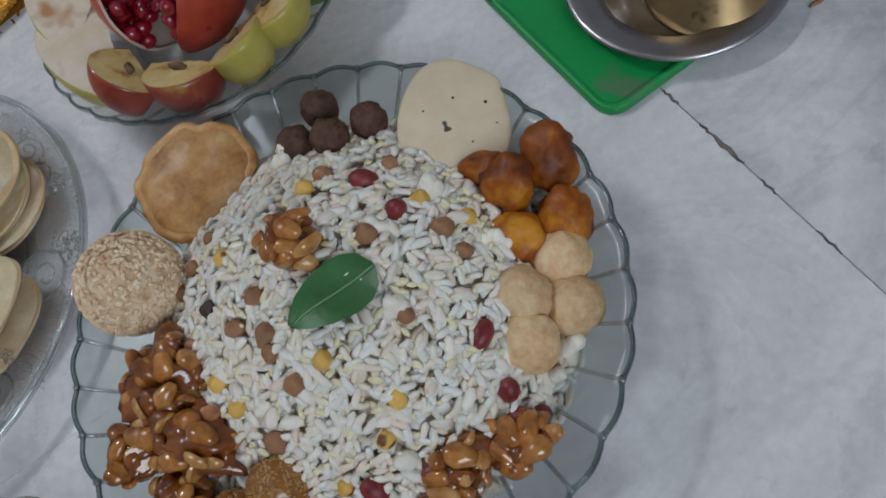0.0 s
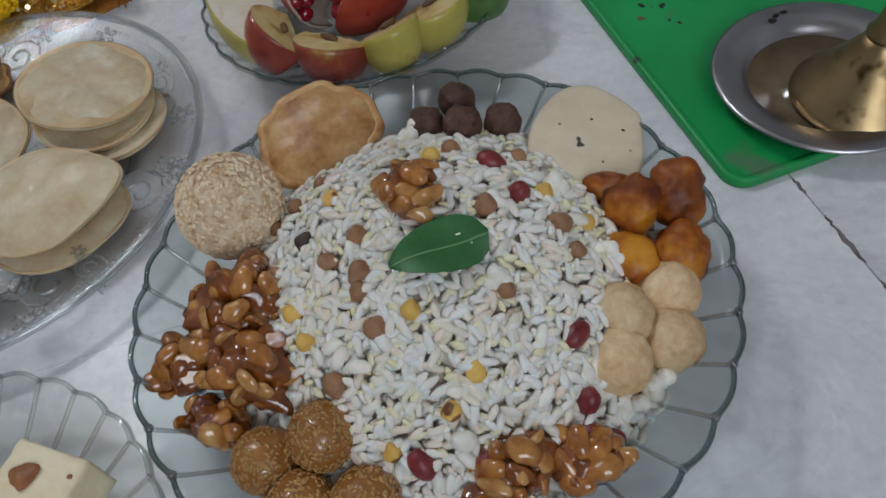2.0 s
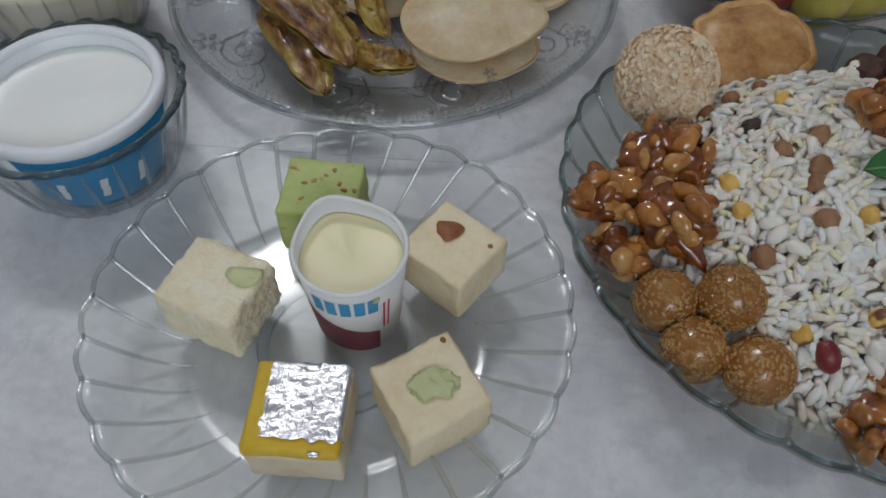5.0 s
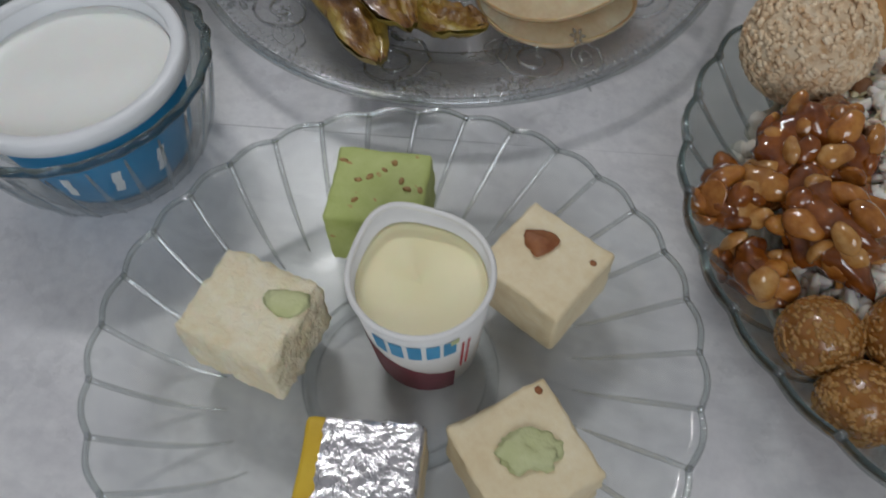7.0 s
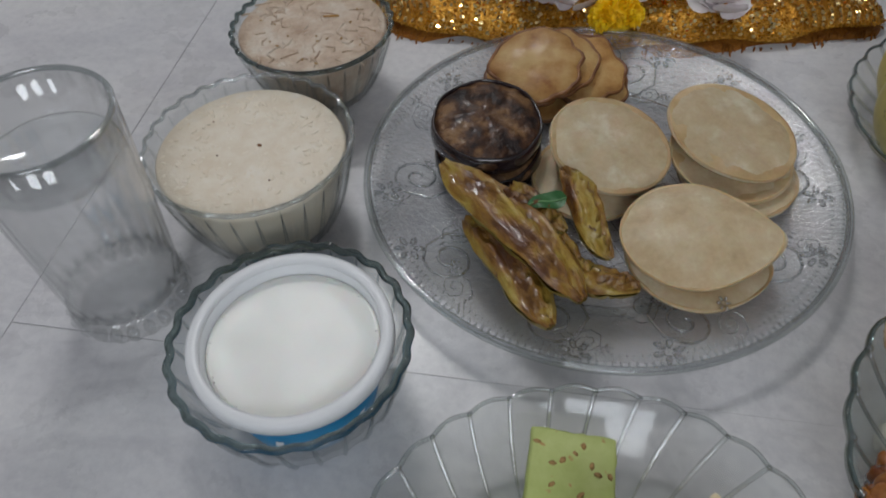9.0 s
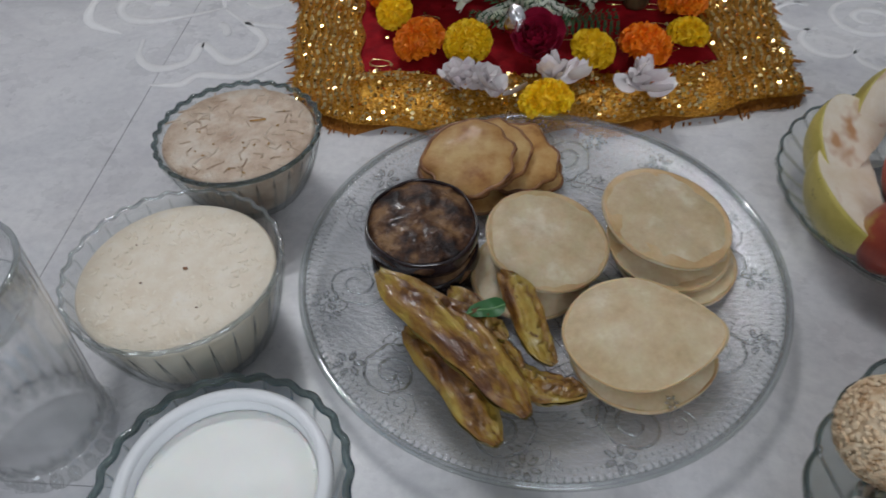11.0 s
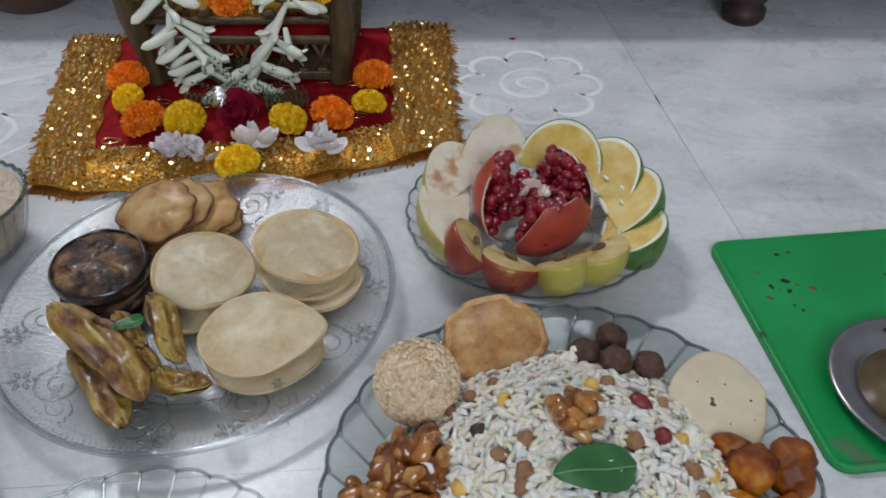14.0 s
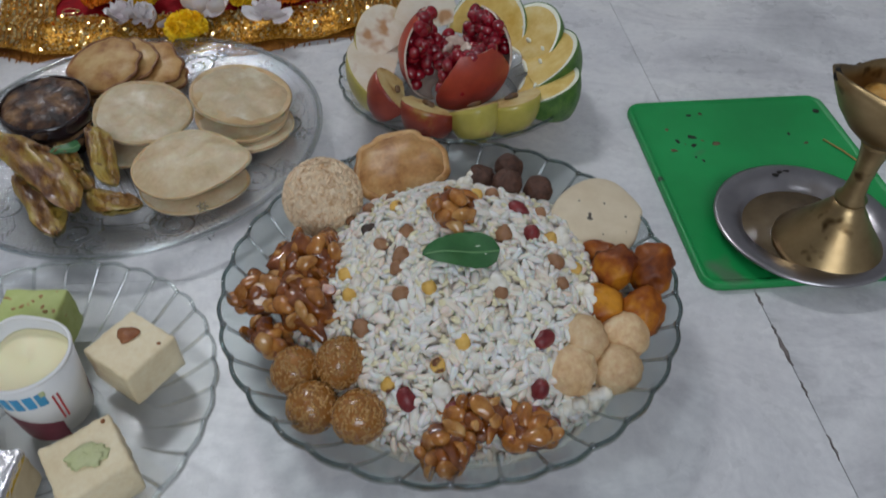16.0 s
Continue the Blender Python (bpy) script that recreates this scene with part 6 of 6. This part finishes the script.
def cloth_part(name, u0, u1, v0, v1, lift, material, parent, label, nu=60, nv=40, thick=0.0015, rip=0.0):
    bm = bmesh.new()
    tops, lows = [], []
    for i in range(nu + 1):
        a, b = [], []
        for j in range(nv + 1):
            u, v = u0 + (u1 - u0) * i / nu, v0 + (v1 - v0) * j / nv
            p = cloth_at(u, v, lift + rip * math.sin((u if (u1 - u0) < (v1 - v0) else v) * 700))
            a.append(bm.verts.new(p))
            b.append(bm.verts.new(p - Vector((0, 0, thick))))
        tops.append(a)
        lows.append(b)
    for i in range(nu):
        for j in range(nv):
            bm.faces.new((tops[i][j], tops[i + 1][j], tops[i + 1][j + 1], tops[i][j + 1]))
            bm.faces.new((lows[i][j], lows[i][j + 1], lows[i + 1][j + 1], lows[i + 1][j]))
    for g in ([r[0] for r in tops], [r[0] for r in lows]), ([r[-1] for r in tops], [r[-1] for r in lows]), (tops[0], lows[0]), (tops[-1], lows[-1]):
        for k in range(len(g[0]) - 1):
            bm.faces.new((g[0][k], g[1][k], g[1][k + 1], g[0][k + 1]))
    return part(name, bm, material, parent, label)


cloth = thing("altar_cloth", pose(0, 0, 0), "red velvet cloth with wide glittering gold braid border", "cloth")
cloth_part("lining", -0.004, 1.004, -0.012, 1.0, -0.006, M_GOLDCLOTH, cloth, "orange-gold folded under layer", thick=0.004)
cloth_part("velvet", 0.12, 0.86, 0.17, 1.0, 0.0, M_REDCLOTH, cloth, "deep red velvet panel")
cloth_part("braid", 0.0, 0.145, 0.0, 1.0, 0.002, M_GOLD, cloth, "ribbed gold braid with sequins", 40, 60, rip=0.0011)
cloth_part("braid", 0.845, 1.0, 0.0, 1.0, 0.002, M_GOLD, cloth, "ribbed gold braid with sequins", 40, 60, rip=0.0011)
cloth_part("braid", 0.145, 0.845, 0.0, 0.185, 0.0022, M_GOLD, cloth, "ribbed gold braid with sequins", 70, 40, rip=0.0011)
q = random.Random(21)
bm = bmesh.new()
cells = [(0.0, 0.145, 0.0, 1.0, 2600), (0.845, 1.0, 0.0, 1.0, 2600), (0.145, 0.845, 0.0, 0.185, 1500), (0.15, 0.84, 0.2, 1.0, 140)]
for u0, u1, v0, v1, n in cells:
    for _ in range(n):
        u = u0 + (u1 - u0) * q.random()
        v = v0 + (v1 - v0) * q.random()
        if n == 2600:
            u = u0 + (u1 - u0) * (round(q.random() * 9) / 9 * 0.92 + 0.04)
        p = cloth_at(u, v, 0.0042)
        rot = Euler((q.gauss(0, 0.6), q.gauss(0, 0.6), q.uniform(0, 6))).to_matrix()
        s = q.uniform(0.0009, 0.0019)
        bm.faces.new([bm.verts.new(p + rot @ Vector((s * math.cos(k * 1.0472), s * math.sin(k * 1.0472), 0.0006))) for k in range(6)])
tagged(part("sequins", bm, M_SEQUIN, cloth, "tiny gold sequins"), kind="stuff")
bm = bmesh.new()
for i in range(260):
    side = i % 3
    s = q.random()
    p = cloth_at(0, s, -0.002) if side == 0 else (cloth_at(1, s, -0.002) if side == 1 else cloth_at(s, 0, -0.004))
    d = Vector(((-1, 0, 0), (1, 0, 0), (0, -1, 0))[side]) * q.uniform(0.004, 0.009) + Vector((q.gauss(0, 0.002), q.gauss(0, 0.002), -0.003))
    tube([p, p + d * 0.6, p + d], [0.0007, 0.0009, 0.0005], 4, bm=bm)
tagged(part("fringe", bm, M_GOLDCLOTH, cloth, "short gold thread fringe"), kind="stuff")
for i in range(26):
    u, v = q.uniform(0.16, 0.83), q.uniform(0.22, 0.95)
    p = cloth_at(u, v, 0.0012)
    pts = [p + Vector((0.009 * math.cos(a) * (1 + 0.4 * math.cos(a)), 0.005 * math.sin(a), 0)) for a in np.linspace(0, 6.0, 14)]
    part("gold_motif", tube(pts, 0.0006, 4), M_SEQUIN, cloth, "embroidered gold leaf outline")


# ---- flowers ----
def marigold_mesh(name, r, seed, material):
    bm = bmesh.new()
    q = random.Random(seed)
    n = 430
    for i in range(n):
        h = 1 - 1.55 * (i + 0.5) / n
        a = i * 2.39996 + q.uniform(-0.2, 0.2)
        s = math.sqrt(1 - h * h)
        d = Vector((s * math.cos(a), s * math.sin(a), h * 0.72)).normalized()
        base = Vector((s * math.cos(a), s * math.sin(a), h * 0.72)) * r * 0.80
        side = d.cross(Vector((q.gauss(0, 1), q.gauss(0, 1), q.gauss(0, 1)))).normalized()
        up = side.cross(d)
        ln, w = r * q.uniform(0.20, 0.30), r * q.uniform(0.09, 0.13)
        rows = []
        for k, (f, ww, c) in enumerate(((0, 0.4, 0), (0.5, 0.95, 0.1), (0.85, 1.0, 0.32), (1.0, 0.7, 0.5))):
            rows.append([bm.verts.new(base + d * ln * f + side * w * ww * j + up * (ln * c * 0.5 + 0.12 * w * ((j + k) % 2))) for j in (-1, 0, 1)])
        for p, t2 in zip(rows, rows[1:]):
            for j in range(2):
                bm.faces.new((p[j], p[j + 1], t2[j + 1], t2[j]))
    ball(r * 0.86, r * 0.86, r * 0.62, level=2, bm=bm)
    me = bpy.data.meshes.new(name)
    bm.to_mesh(me)
    bm.free()
    me.materials.append(material)
    return me


MY, MO = marigold_mesh("yellow_marigold", 0.0190, 1, M_YELLOWFL), marigold_mesh("orange_marigold", 0.0205, 2, M_ORANGEFL)
for i, (x, y, s, tl, col) in enumerate([(-0.236, 0.376, 1.0, -25, 0), (-0.342, 0.447, 1.0, -20, 1), (-0.384, 0.528, 1.0, -10, 1), (-0.371, 0.488, 0.80, -25, 0), (-0.303, 0.448, 1.0, -15, 0),
                                         (-0.203, 0.448, 0.92, -20, 0), (-0.162, 0.458, 0.98, -20, 1), (-0.128, 0.478, 0.85, -25, 0), (-0.128, 0.532, 0.98, -10, 1)]):
    o = new("orange_marigold" if col else "yellow_marigold", MO if col else MY)
    o.matrix_world = pose(x, y, 0.0265, tl, (i * 37) % 30 - 15, i * 50) @ Matrix.Scale(s, 4)
    tagged(o, "fresh orange marigold head lying on the cloth" if col else "fresh yellow marigold head lying on the cloth", "marigold", "marigolds on the cloth")


def petal(bm, m, ln, w, cup, seed):
    rows = []
    for i in range(7):
        s = i / 6
        ww = w * math.sin(math.pi * (0.12 + 0.80 * s)) ** 0.7
        rows.append([bm.verts.new(m @ Vector((ln * s, ww * k, cup * (s * s) + 0.25 * w * k * k + 0.10 * w * noise.noise(Vector((s * 4, k * 3, seed)))))) for k in (-1, -0.5, 0, 0.5, 1)])
    for p, r in zip(rows, rows[1:]):
        for j in range(4):
            bm.faces.new((p[j], p[j + 1], r[j + 1], r[j]))


def loose_flower(x, y, seed, n, ln, w, label):
    t = thing("white_flower", pose(x, y, 0.016), label, "flower", "white flowers on the cloth")
    q = random.Random(seed)
    for i in range(n):
        bm = bmesh.new()
        m = Matrix.Translation((q.gauss(0, 0.004), q.gauss(0, 0.004), 0.003 + 0.002 * i / n * 5)) @ Euler((q.uniform(-0.9, 0.9), -q.uniform(0.0, 0.8), i * 6.283 / n + q.uniform(-0.3, 0.3))).to_matrix().to_4x4()
        petal(bm, m, ln * q.uniform(0.8, 1.1), w, 0.006, seed + i)
        part("petal", bm, M_WHITEFL, t)


loose_flower(-0.303, 0.398, 1, 13, 0.019, 0.0095, "crumpled white flower with a pink tinge")
loose_flower(-0.278, 0.392, 2, 13, 0.019, 0.0095, "crumpled white flower with a pink tinge")
loose_flower(-0.226, 0.412, 3, 12, 0.021, 0.0085, "white flower behind the yellow marigold")
loose_flower(-0.167, 0.406, 4, 15, 0.024, 0.0070, "white many-petalled flower with a pink tinge")
rose = thing("red_rose", pose(-0.248, 0.452, 0.026, 35, 0, 0), "dark crimson rose with foil-wrapped stem", "rose")
for i in range(22):
    bm = bmesh.new()
    k = i / 21
    petal(bm, Euler((0, -1.35 + 0.75 * k, i * 2.4)).to_matrix().to_4x4() @ Matrix.Translation((0.002 + 0.004 * k, 0, 0)), 0.014 + 0.012 * k, 0.009 + 0.007 * k, 0.006, i)
    part("petal", bm, M_ROSE, rose)
part("foil_wrap", ball(0.010, 0.012, 0.013, 0.3, 160, 2, 3, m=Matrix.Translation((-0.016, 0.012, 0.014))), M_SILVER, rose, "crinkled silver foil on the stem")
bm = bmesh.new()
q = random.Random(14)
for i in range(26):
    a = q.uniform(-0.6, 3.4)
    base = Vector((0.004 + 0.018 * math.cos(a), 0.016 + 0.010 * math.sin(a), 0.0))
    d = Vector((math.cos(a) * 1.6, 0.3 * math.sin(a), q.uniform(0.0, 0.5))).normalized()
    for j in range(9):
        p = base + d * 0.005 * j
        for s in (-1, 1):
            e = p + Vector((-d.y, d.x, 0.1)) * s * 0.006 * (1 - j / 10) + d * 0.003
            tube([p, e], [0.0007, 0.0002], 3, bm=bm)
tagged(part("fern", bm, M_FERN, rose, "dark green feathery fern"), kind="stuff")

# ---- carved wooden cradle with garland ----
cr = thing("wooden_cradle", pose(-0.263, 0.545, 0.0125), "small dark carved wooden cradle standing on the cloth", "cradle")


def bar(name, x0, x1, y0, y1, z0, z1, bev=0.0015, label=""):
    bm = block(x1 - x0, y1 - y0, z1 - z0, bev)
    bm.transform(Matrix.Translation(((x0 + x1) / 2, (y0 + y1) / 2, z0)))
    return part(name, bm, M_OLDWOOD, cr, label)


for sx in (-1, 1):
    for y in (0.0, 0.115):
        bm = lathe([(0.0005, 0.0), (0.010, 0.0), (0.011, 0.004), (0.0105, 0.03), (0.0125, 0.055), (0.0135, 0.075), (0.0115, 0.095), (0.0145, 0.105), (0.012, 0.120), (0.006, 0.128), (0.0005, 0.130)], 8)
        for v in bm.verts:
            v.co.x += sx * (0.097 + 0.12 * v.co.z)
            v.co.y += y
        part("post", bm, M_OLDWOOD, cr, "faceted carved post")
    for z in (0.006, 0.045, 0.080):
        bar("side_rail", sx * 0.104 - 0.003, sx * 0.104 + 0.003, 0.006, 0.110, z, z + 0.010)
for y in (-0.003, 0.109):
    bar("rail", -0.098, 0.098, y, y + 0.007, 0.004, 0.014)
    bar("rail", -0.104, 0.104, y, y + 0.007, 0.044, 0.052)
    bar("rail", -0.106, 0.106, y, y + 0.007, 0.066, 0.072)
bar("floor_panel", -0.1, 0.1, 0.0, 0.115, 0.012, 0.016)
for i in range(9):
    x = -0.08 + 0.02 * i
    part("lattice_bar", tube([(x - 0.008, 0, 0.013), (x, 0, 0.029), (x + 0.008, 0, 0.046)], 0.0022, 6), M_OLDWOOD, cr)
    part("lattice_bar", tube([(x + 0.008, 0.001, 0.013), (x, 0.001, 0.029), (x - 0.008, 0.001, 0.046)], 0.0022, 6), M_OLDWOOD, cr)
for sx in (-1, 1):
    for x0 in (0.035, 0.078):
        pts = [(sx * (x0 + 0.016 * math.cos(a) * (1 - a / 12)), 0.0, 0.086 + 0.016 * math.sin(a) * (1 - a / 12)) for a in np.linspace(-0.6, 5.2, 22)]
        part("scroll", tube(pts, 0.0038, 8), M_OLDWOOD, cr, "carved scroll")
part("arch", tube([(-0.10 + 0.2 * i / 20, 0, 0.070 + 0.030 * math.sin(math.pi * i / 20)) for i in range(21)], 0.0045, 8), M_OLDWOOD, cr)
part("cushion", ball(0.088, 0.048, 0.026, 0.12, 30, 3, 4, m=Matrix.Translation((0, 0.058, 0.036))), M_REDCLOTH, cr, "red cloth cushion inside")
part("gold_cloth", ball(0.080, 0.040, 0.014, 0.2, 50, 6, 4, m=Matrix.Translation((0, 0.050, 0.070))), M_GOLD, cr, "gold cloth draped inside")

gar = thing("flower_garland", pose(-0.263, 0.525, 0.0125), "white tuberose garland hanging over the cradle front", "garland")
bm = bmesh.new()
tube([(0, 0, 0), (0.012, 0, 0), (0.024, 0, 0.001), (0.030, 0, 0.002)], [0.0022, 0.0031, 0.0043, 0.0050], 8, bm=bm)
for k in range(5):
    petal(bm, Matrix.Translation((0.028, 0, 0.002)) @ Euler((k * 1.2566, 0, 0)).to_matrix().to_4x4() @ Matrix.Translation((0, 0, 0.0025)) @ Euler((0, -0.5, 0)).to_matrix().to_4x4(), 0.011, 0.0035, 0.002, k)
open_bud = bpy.data.meshes.new("open_bud")
bm.to_mesh(open_bud)
bm.free()
bm = tube([(0, 0, 0), (0.010, 0, 0), (0.022, 0, 0.002), (0.030, 0, 0.005), (0.034, 0, 0.007)], [0.0024, 0.0034, 0.0047, 0.0042, 0.0012], 8)
shut_bud = bpy.data.meshes.new("shut_bud")
bm.to_mesh(shut_bud)
bm.free()
for me in (open_bud, shut_bud):
    for p in me.polygons:
        p.use_smooth = True
    me.materials.append(M_TUBEROSE)
q = random.Random(31)
line = [Vector(p) for p in ((-0.062, 0.012, 0.112), (-0.060, 0.002, 0.094), (-0.046, -0.006, 0.070), (-0.028, -0.012, 0.046), (-0.006, -0.020, 0.020), (0.018, -0.018, 0.024), (0.036, -0.010, 0.050), (0.050, -0.002, 0.078), (0.062, 0.010, 0.104))]
for i in range(40):
    f = i / 39 * (len(line) - 1)
    k = min(int(f), len(line) - 2)
    p = line[k].lerp(line[k + 1], f - k)
    side = -1 if i % 2 else 1
    o = new("bud", open_bud if q.random() < 0.45 else shut_bud)
    o.parent = gar
    yaw = (0.3 if side > 0 else 2.84) + q.gauss(0, 0.5)
    o.matrix_basis = Matrix.Translation(p + Vector((q.gauss(0, 0.003), q.gauss(-0.004, 0.003), q.gauss(0, 0.003)))) @ Euler((q.uniform(0, 6), q.gauss(0.45, 0.3), -(0.5 if side > 0 else 2.64) + q.gauss(0, 0.35))).to_matrix().to_4x4() @ Matrix.Scale(q.uniform(0.85, 1.2), 4)
part("thread", tube(line, 0.0012, 5), M_PISTA, gar, "green thread")
for i, (x, y, z, col) in enumerate([(-0.263, 0.530, 0.116, 1), (-0.352, 0.537, 0.128, 0), (-0.178, 0.537, 0.122, 0)]):
    o = new("orange_marigold" if col else "yellow_marigold", MO if col else MY)
    o.matrix_world = pose(x, y, z, 60, 0, i * 70)
    tagged(o, "fresh marigold head tucked into the cradle's garland", "marigold", "marigolds on the cradle")

# ---- drawings on the floor ----
def spiral(cx, cy, r, turns, a0, k=48, hand=1, inner=0.12):
    return [(cx + r * (1 - (1 - inner) * i / k) * math.cos(a0 + hand * turns * 6.2832 * i / k), cy + r * (1 - (1 - inner) * i / k) * math.sin(a0 + hand * turns * 6.2832 * i / k)) for i in range(k + 1)]


rang = thing("rangoli", pose(0.038, 0.562, 0), "white painted spiral flower drawing on the marble", "rangoli", "rangoli drawings")
part("spiral", strip(spiral(0, 0, 0.036, 1.7, 1.0), 0.0048, 0.0002), M_CHALK, rang)
for i in range(8):
    a = 2 * math.pi * i / 8
    c = Vector((0.056 * math.cos(a), 0.056 * math.sin(a)))
    pts = [(c.x + 0.023 * math.cos(a + b), c.y + 0.023 * math.sin(a + b)) for b in np.linspace(-2.0, 2.0, 20)]
    part("petal_line", strip(pts, 0.0048, 0.0002), M_CHALK, rang)
for i in range(4):
    part("leaf_stroke", strip([(-0.082 + 0.006 * i, -0.03 + 0.024 * i), (-0.092, -0.026 + 0.024 * i), (-0.100, -0.018 + 0.026 * i)], 0.0042, 0.0002), M_CHALK, rang)
rang = thing("rangoli", pose(-0.600, 0.510, 0), "broad white painted lobed flower drawing on the marble", "rangoli", "rangoli drawings")


def smooth(pts, k=7):
    """A curve through pts."""
    v = [Vector((*p, 0)) for p in pts]
    out = []
    for i in range(len(v) - 1):
        a, b, c, d = v[max(i - 1, 0)], v[i], v[i + 1], v[min(i + 2, len(v) - 1)]
        for j in range(k):
            t = j / k
            w = 0.5 * (2 * b + (c - a) * t + (2 * a - 5 * b + 4 * c - d) * t * t + (3 * b - a - 3 * c + d) * t**3)
            out.append((w.x, w.y))
    return out + [(v[-1].x, v[-1].y)]


heart = [(0.059, 0.012), (0.091, -0.014), (0.111, -0.035), (0.108, -0.060), (0.090, -0.072), (0.059, -0.048), (0.057, -0.074), (0.033, -0.088), (0.011, -0.074), (0.002, -0.045)]
side_petal = [(0.053, 0.011), (0.000, -0.014), (-0.030, -0.011), (-0.045, 0.008), (-0.036, 0.026), (0.017, 0.030)]
top_petal = [(-0.010, 0.035), (-0.015, 0.063), (0.002, 0.077), (0.030, 0.066), (0.058, 0.014)]
for pts, w in ((heart, 0.0062), (side_petal, 0.0068), (top_petal, 0.0062)):
    part("petal_line", strip(smooth(pts), w, 0.0002), M_CHALK, rang)
for pts, w in (([(-0.044, 0.045), (-0.044, 0.078), (-0.020, 0.101), (0.012, 0.112), (0.041, 0.090), (0.098, 0.106)], 0.0060), ([(0.045, 0.051), (0.066, 0.066), (0.106, 0.085)], 0.0075), ([(0.075, 0.025), (0.094, 0.019), (0.112, 0.029)], 0.0060),
               ([(0.085, -0.010), (0.105, -0.011), (0.124, -0.013)], 0.0055), ([(0.036, -0.112), (0.062, -0.108), (0.074, -0.093), (0.112, -0.092), (0.139, -0.065)], 0.0050), ([(-0.061, 0.037), (-0.074, 0.015), (-0.062, -0.022), (-0.022, -0.039)], 0.0060)):
    part("scroll_line", strip(smooth(pts), w, 0.0002), M_CHALK, rang)
for x0, y0, x1, y1 in ((-0.112, 0.080, -0.085, 0.071), (-0.070, 0.076, -0.056, 0.106), (0.078, 0.054, 0.101, 0.061), (-0.015, 0.016, 0.002, 0.015), (0.062, -0.011, 0.076, -0.033), (0.040, 0.030, 0.062, 0.030)):
    part("leaf_stroke", strip(smooth([(x0, y0), ((x0 + x1) / 2 + 0.002, (y0 + y1) / 2 + 0.002), (x1, y1)]), 0.0060, 0.0002), M_CHALK, rang)
solid("petal_scrap", ball(0.0035, 0.0028, 0.0009, 0.3, 200, 3, 2), M_ROSE, pose(0.026, 0.672, 0.0008), "tiny dark pink petal scrap on the marble", "petal")
solid("crumb", ball(0.0035, 0.0022, 0.0012, 0.5, 300, 5, 2), M_OIL, pose(0.392, 0.373, 0.001), "small brown crumb on the marble", "crumb")
solid("crumb", ball(0.004, 0.0014, 0.0008, 0.5, 300, 6, 2), M_PEA, pose(0.316, 0.083, 0.0008), "thin reddish crumb on the marble", "crumb")
solid("puffed_grain", ball(0.0045, 0.0015, 0.0014, 0.2, 300, 6, 2), M_RICE, pose(-0.083, -0.006, 0.0125, 0, 0, -60), "loose puffed grain on the smoky plate", "puffed grain")

# ---- furniture behind ----
cab = thing("wooden_platform", pose(0.0, 0.715, 0), "low dark reddish-brown wooden platform on short turned legs", "platform")
bm = block(2.4, 0.6, 0.05, 0.006)
bm.transform(Matrix.Translation((0.05, 0.30, 0.087)))
part("body", bm, M_DARKWOOD, cab)
bm = block(2.42, 0.02, 0.03, 0.004)
bm.transform(Matrix.Translation((0.05, 0.0, 0.075)))
part("skirting", bm, M_DARKWOOD, cab)
for i, (x, y) in enumerate(((0.316, 0.012), (-0.78, 0.012), (1.15, 0.012), (0.316, 0.55), (-0.78, 0.55), (1.15, 0.55))):
    bm = lathe([(0.0005, 0.0), (0.022, 0.0), (0.026, 0.006), (0.026, 0.016), (0.020, 0.022), (0.028, 0.034), (0.030, 0.056), (0.026, 0.076), (0.028, 0.089), (0.0005, 0.089)], 24)
    o = part("leg", bm, M_DARKWOOD, cab, "short turned leg")
    o.location = (x, y, 0)
pot = thing("copper_pot", pose(-0.600, 0.790, 0), "dull brown round pot standing on the floor", "pot")
part("body", lathe([(0.0005, 0.0), (0.045, 0.0), (0.052, 0.004), (0.075, 0.03), (0.085, 0.052), (0.083, 0.052), (0.072, 0.03), (0.0005, 0.006)], 48), M_COPPER, pot)
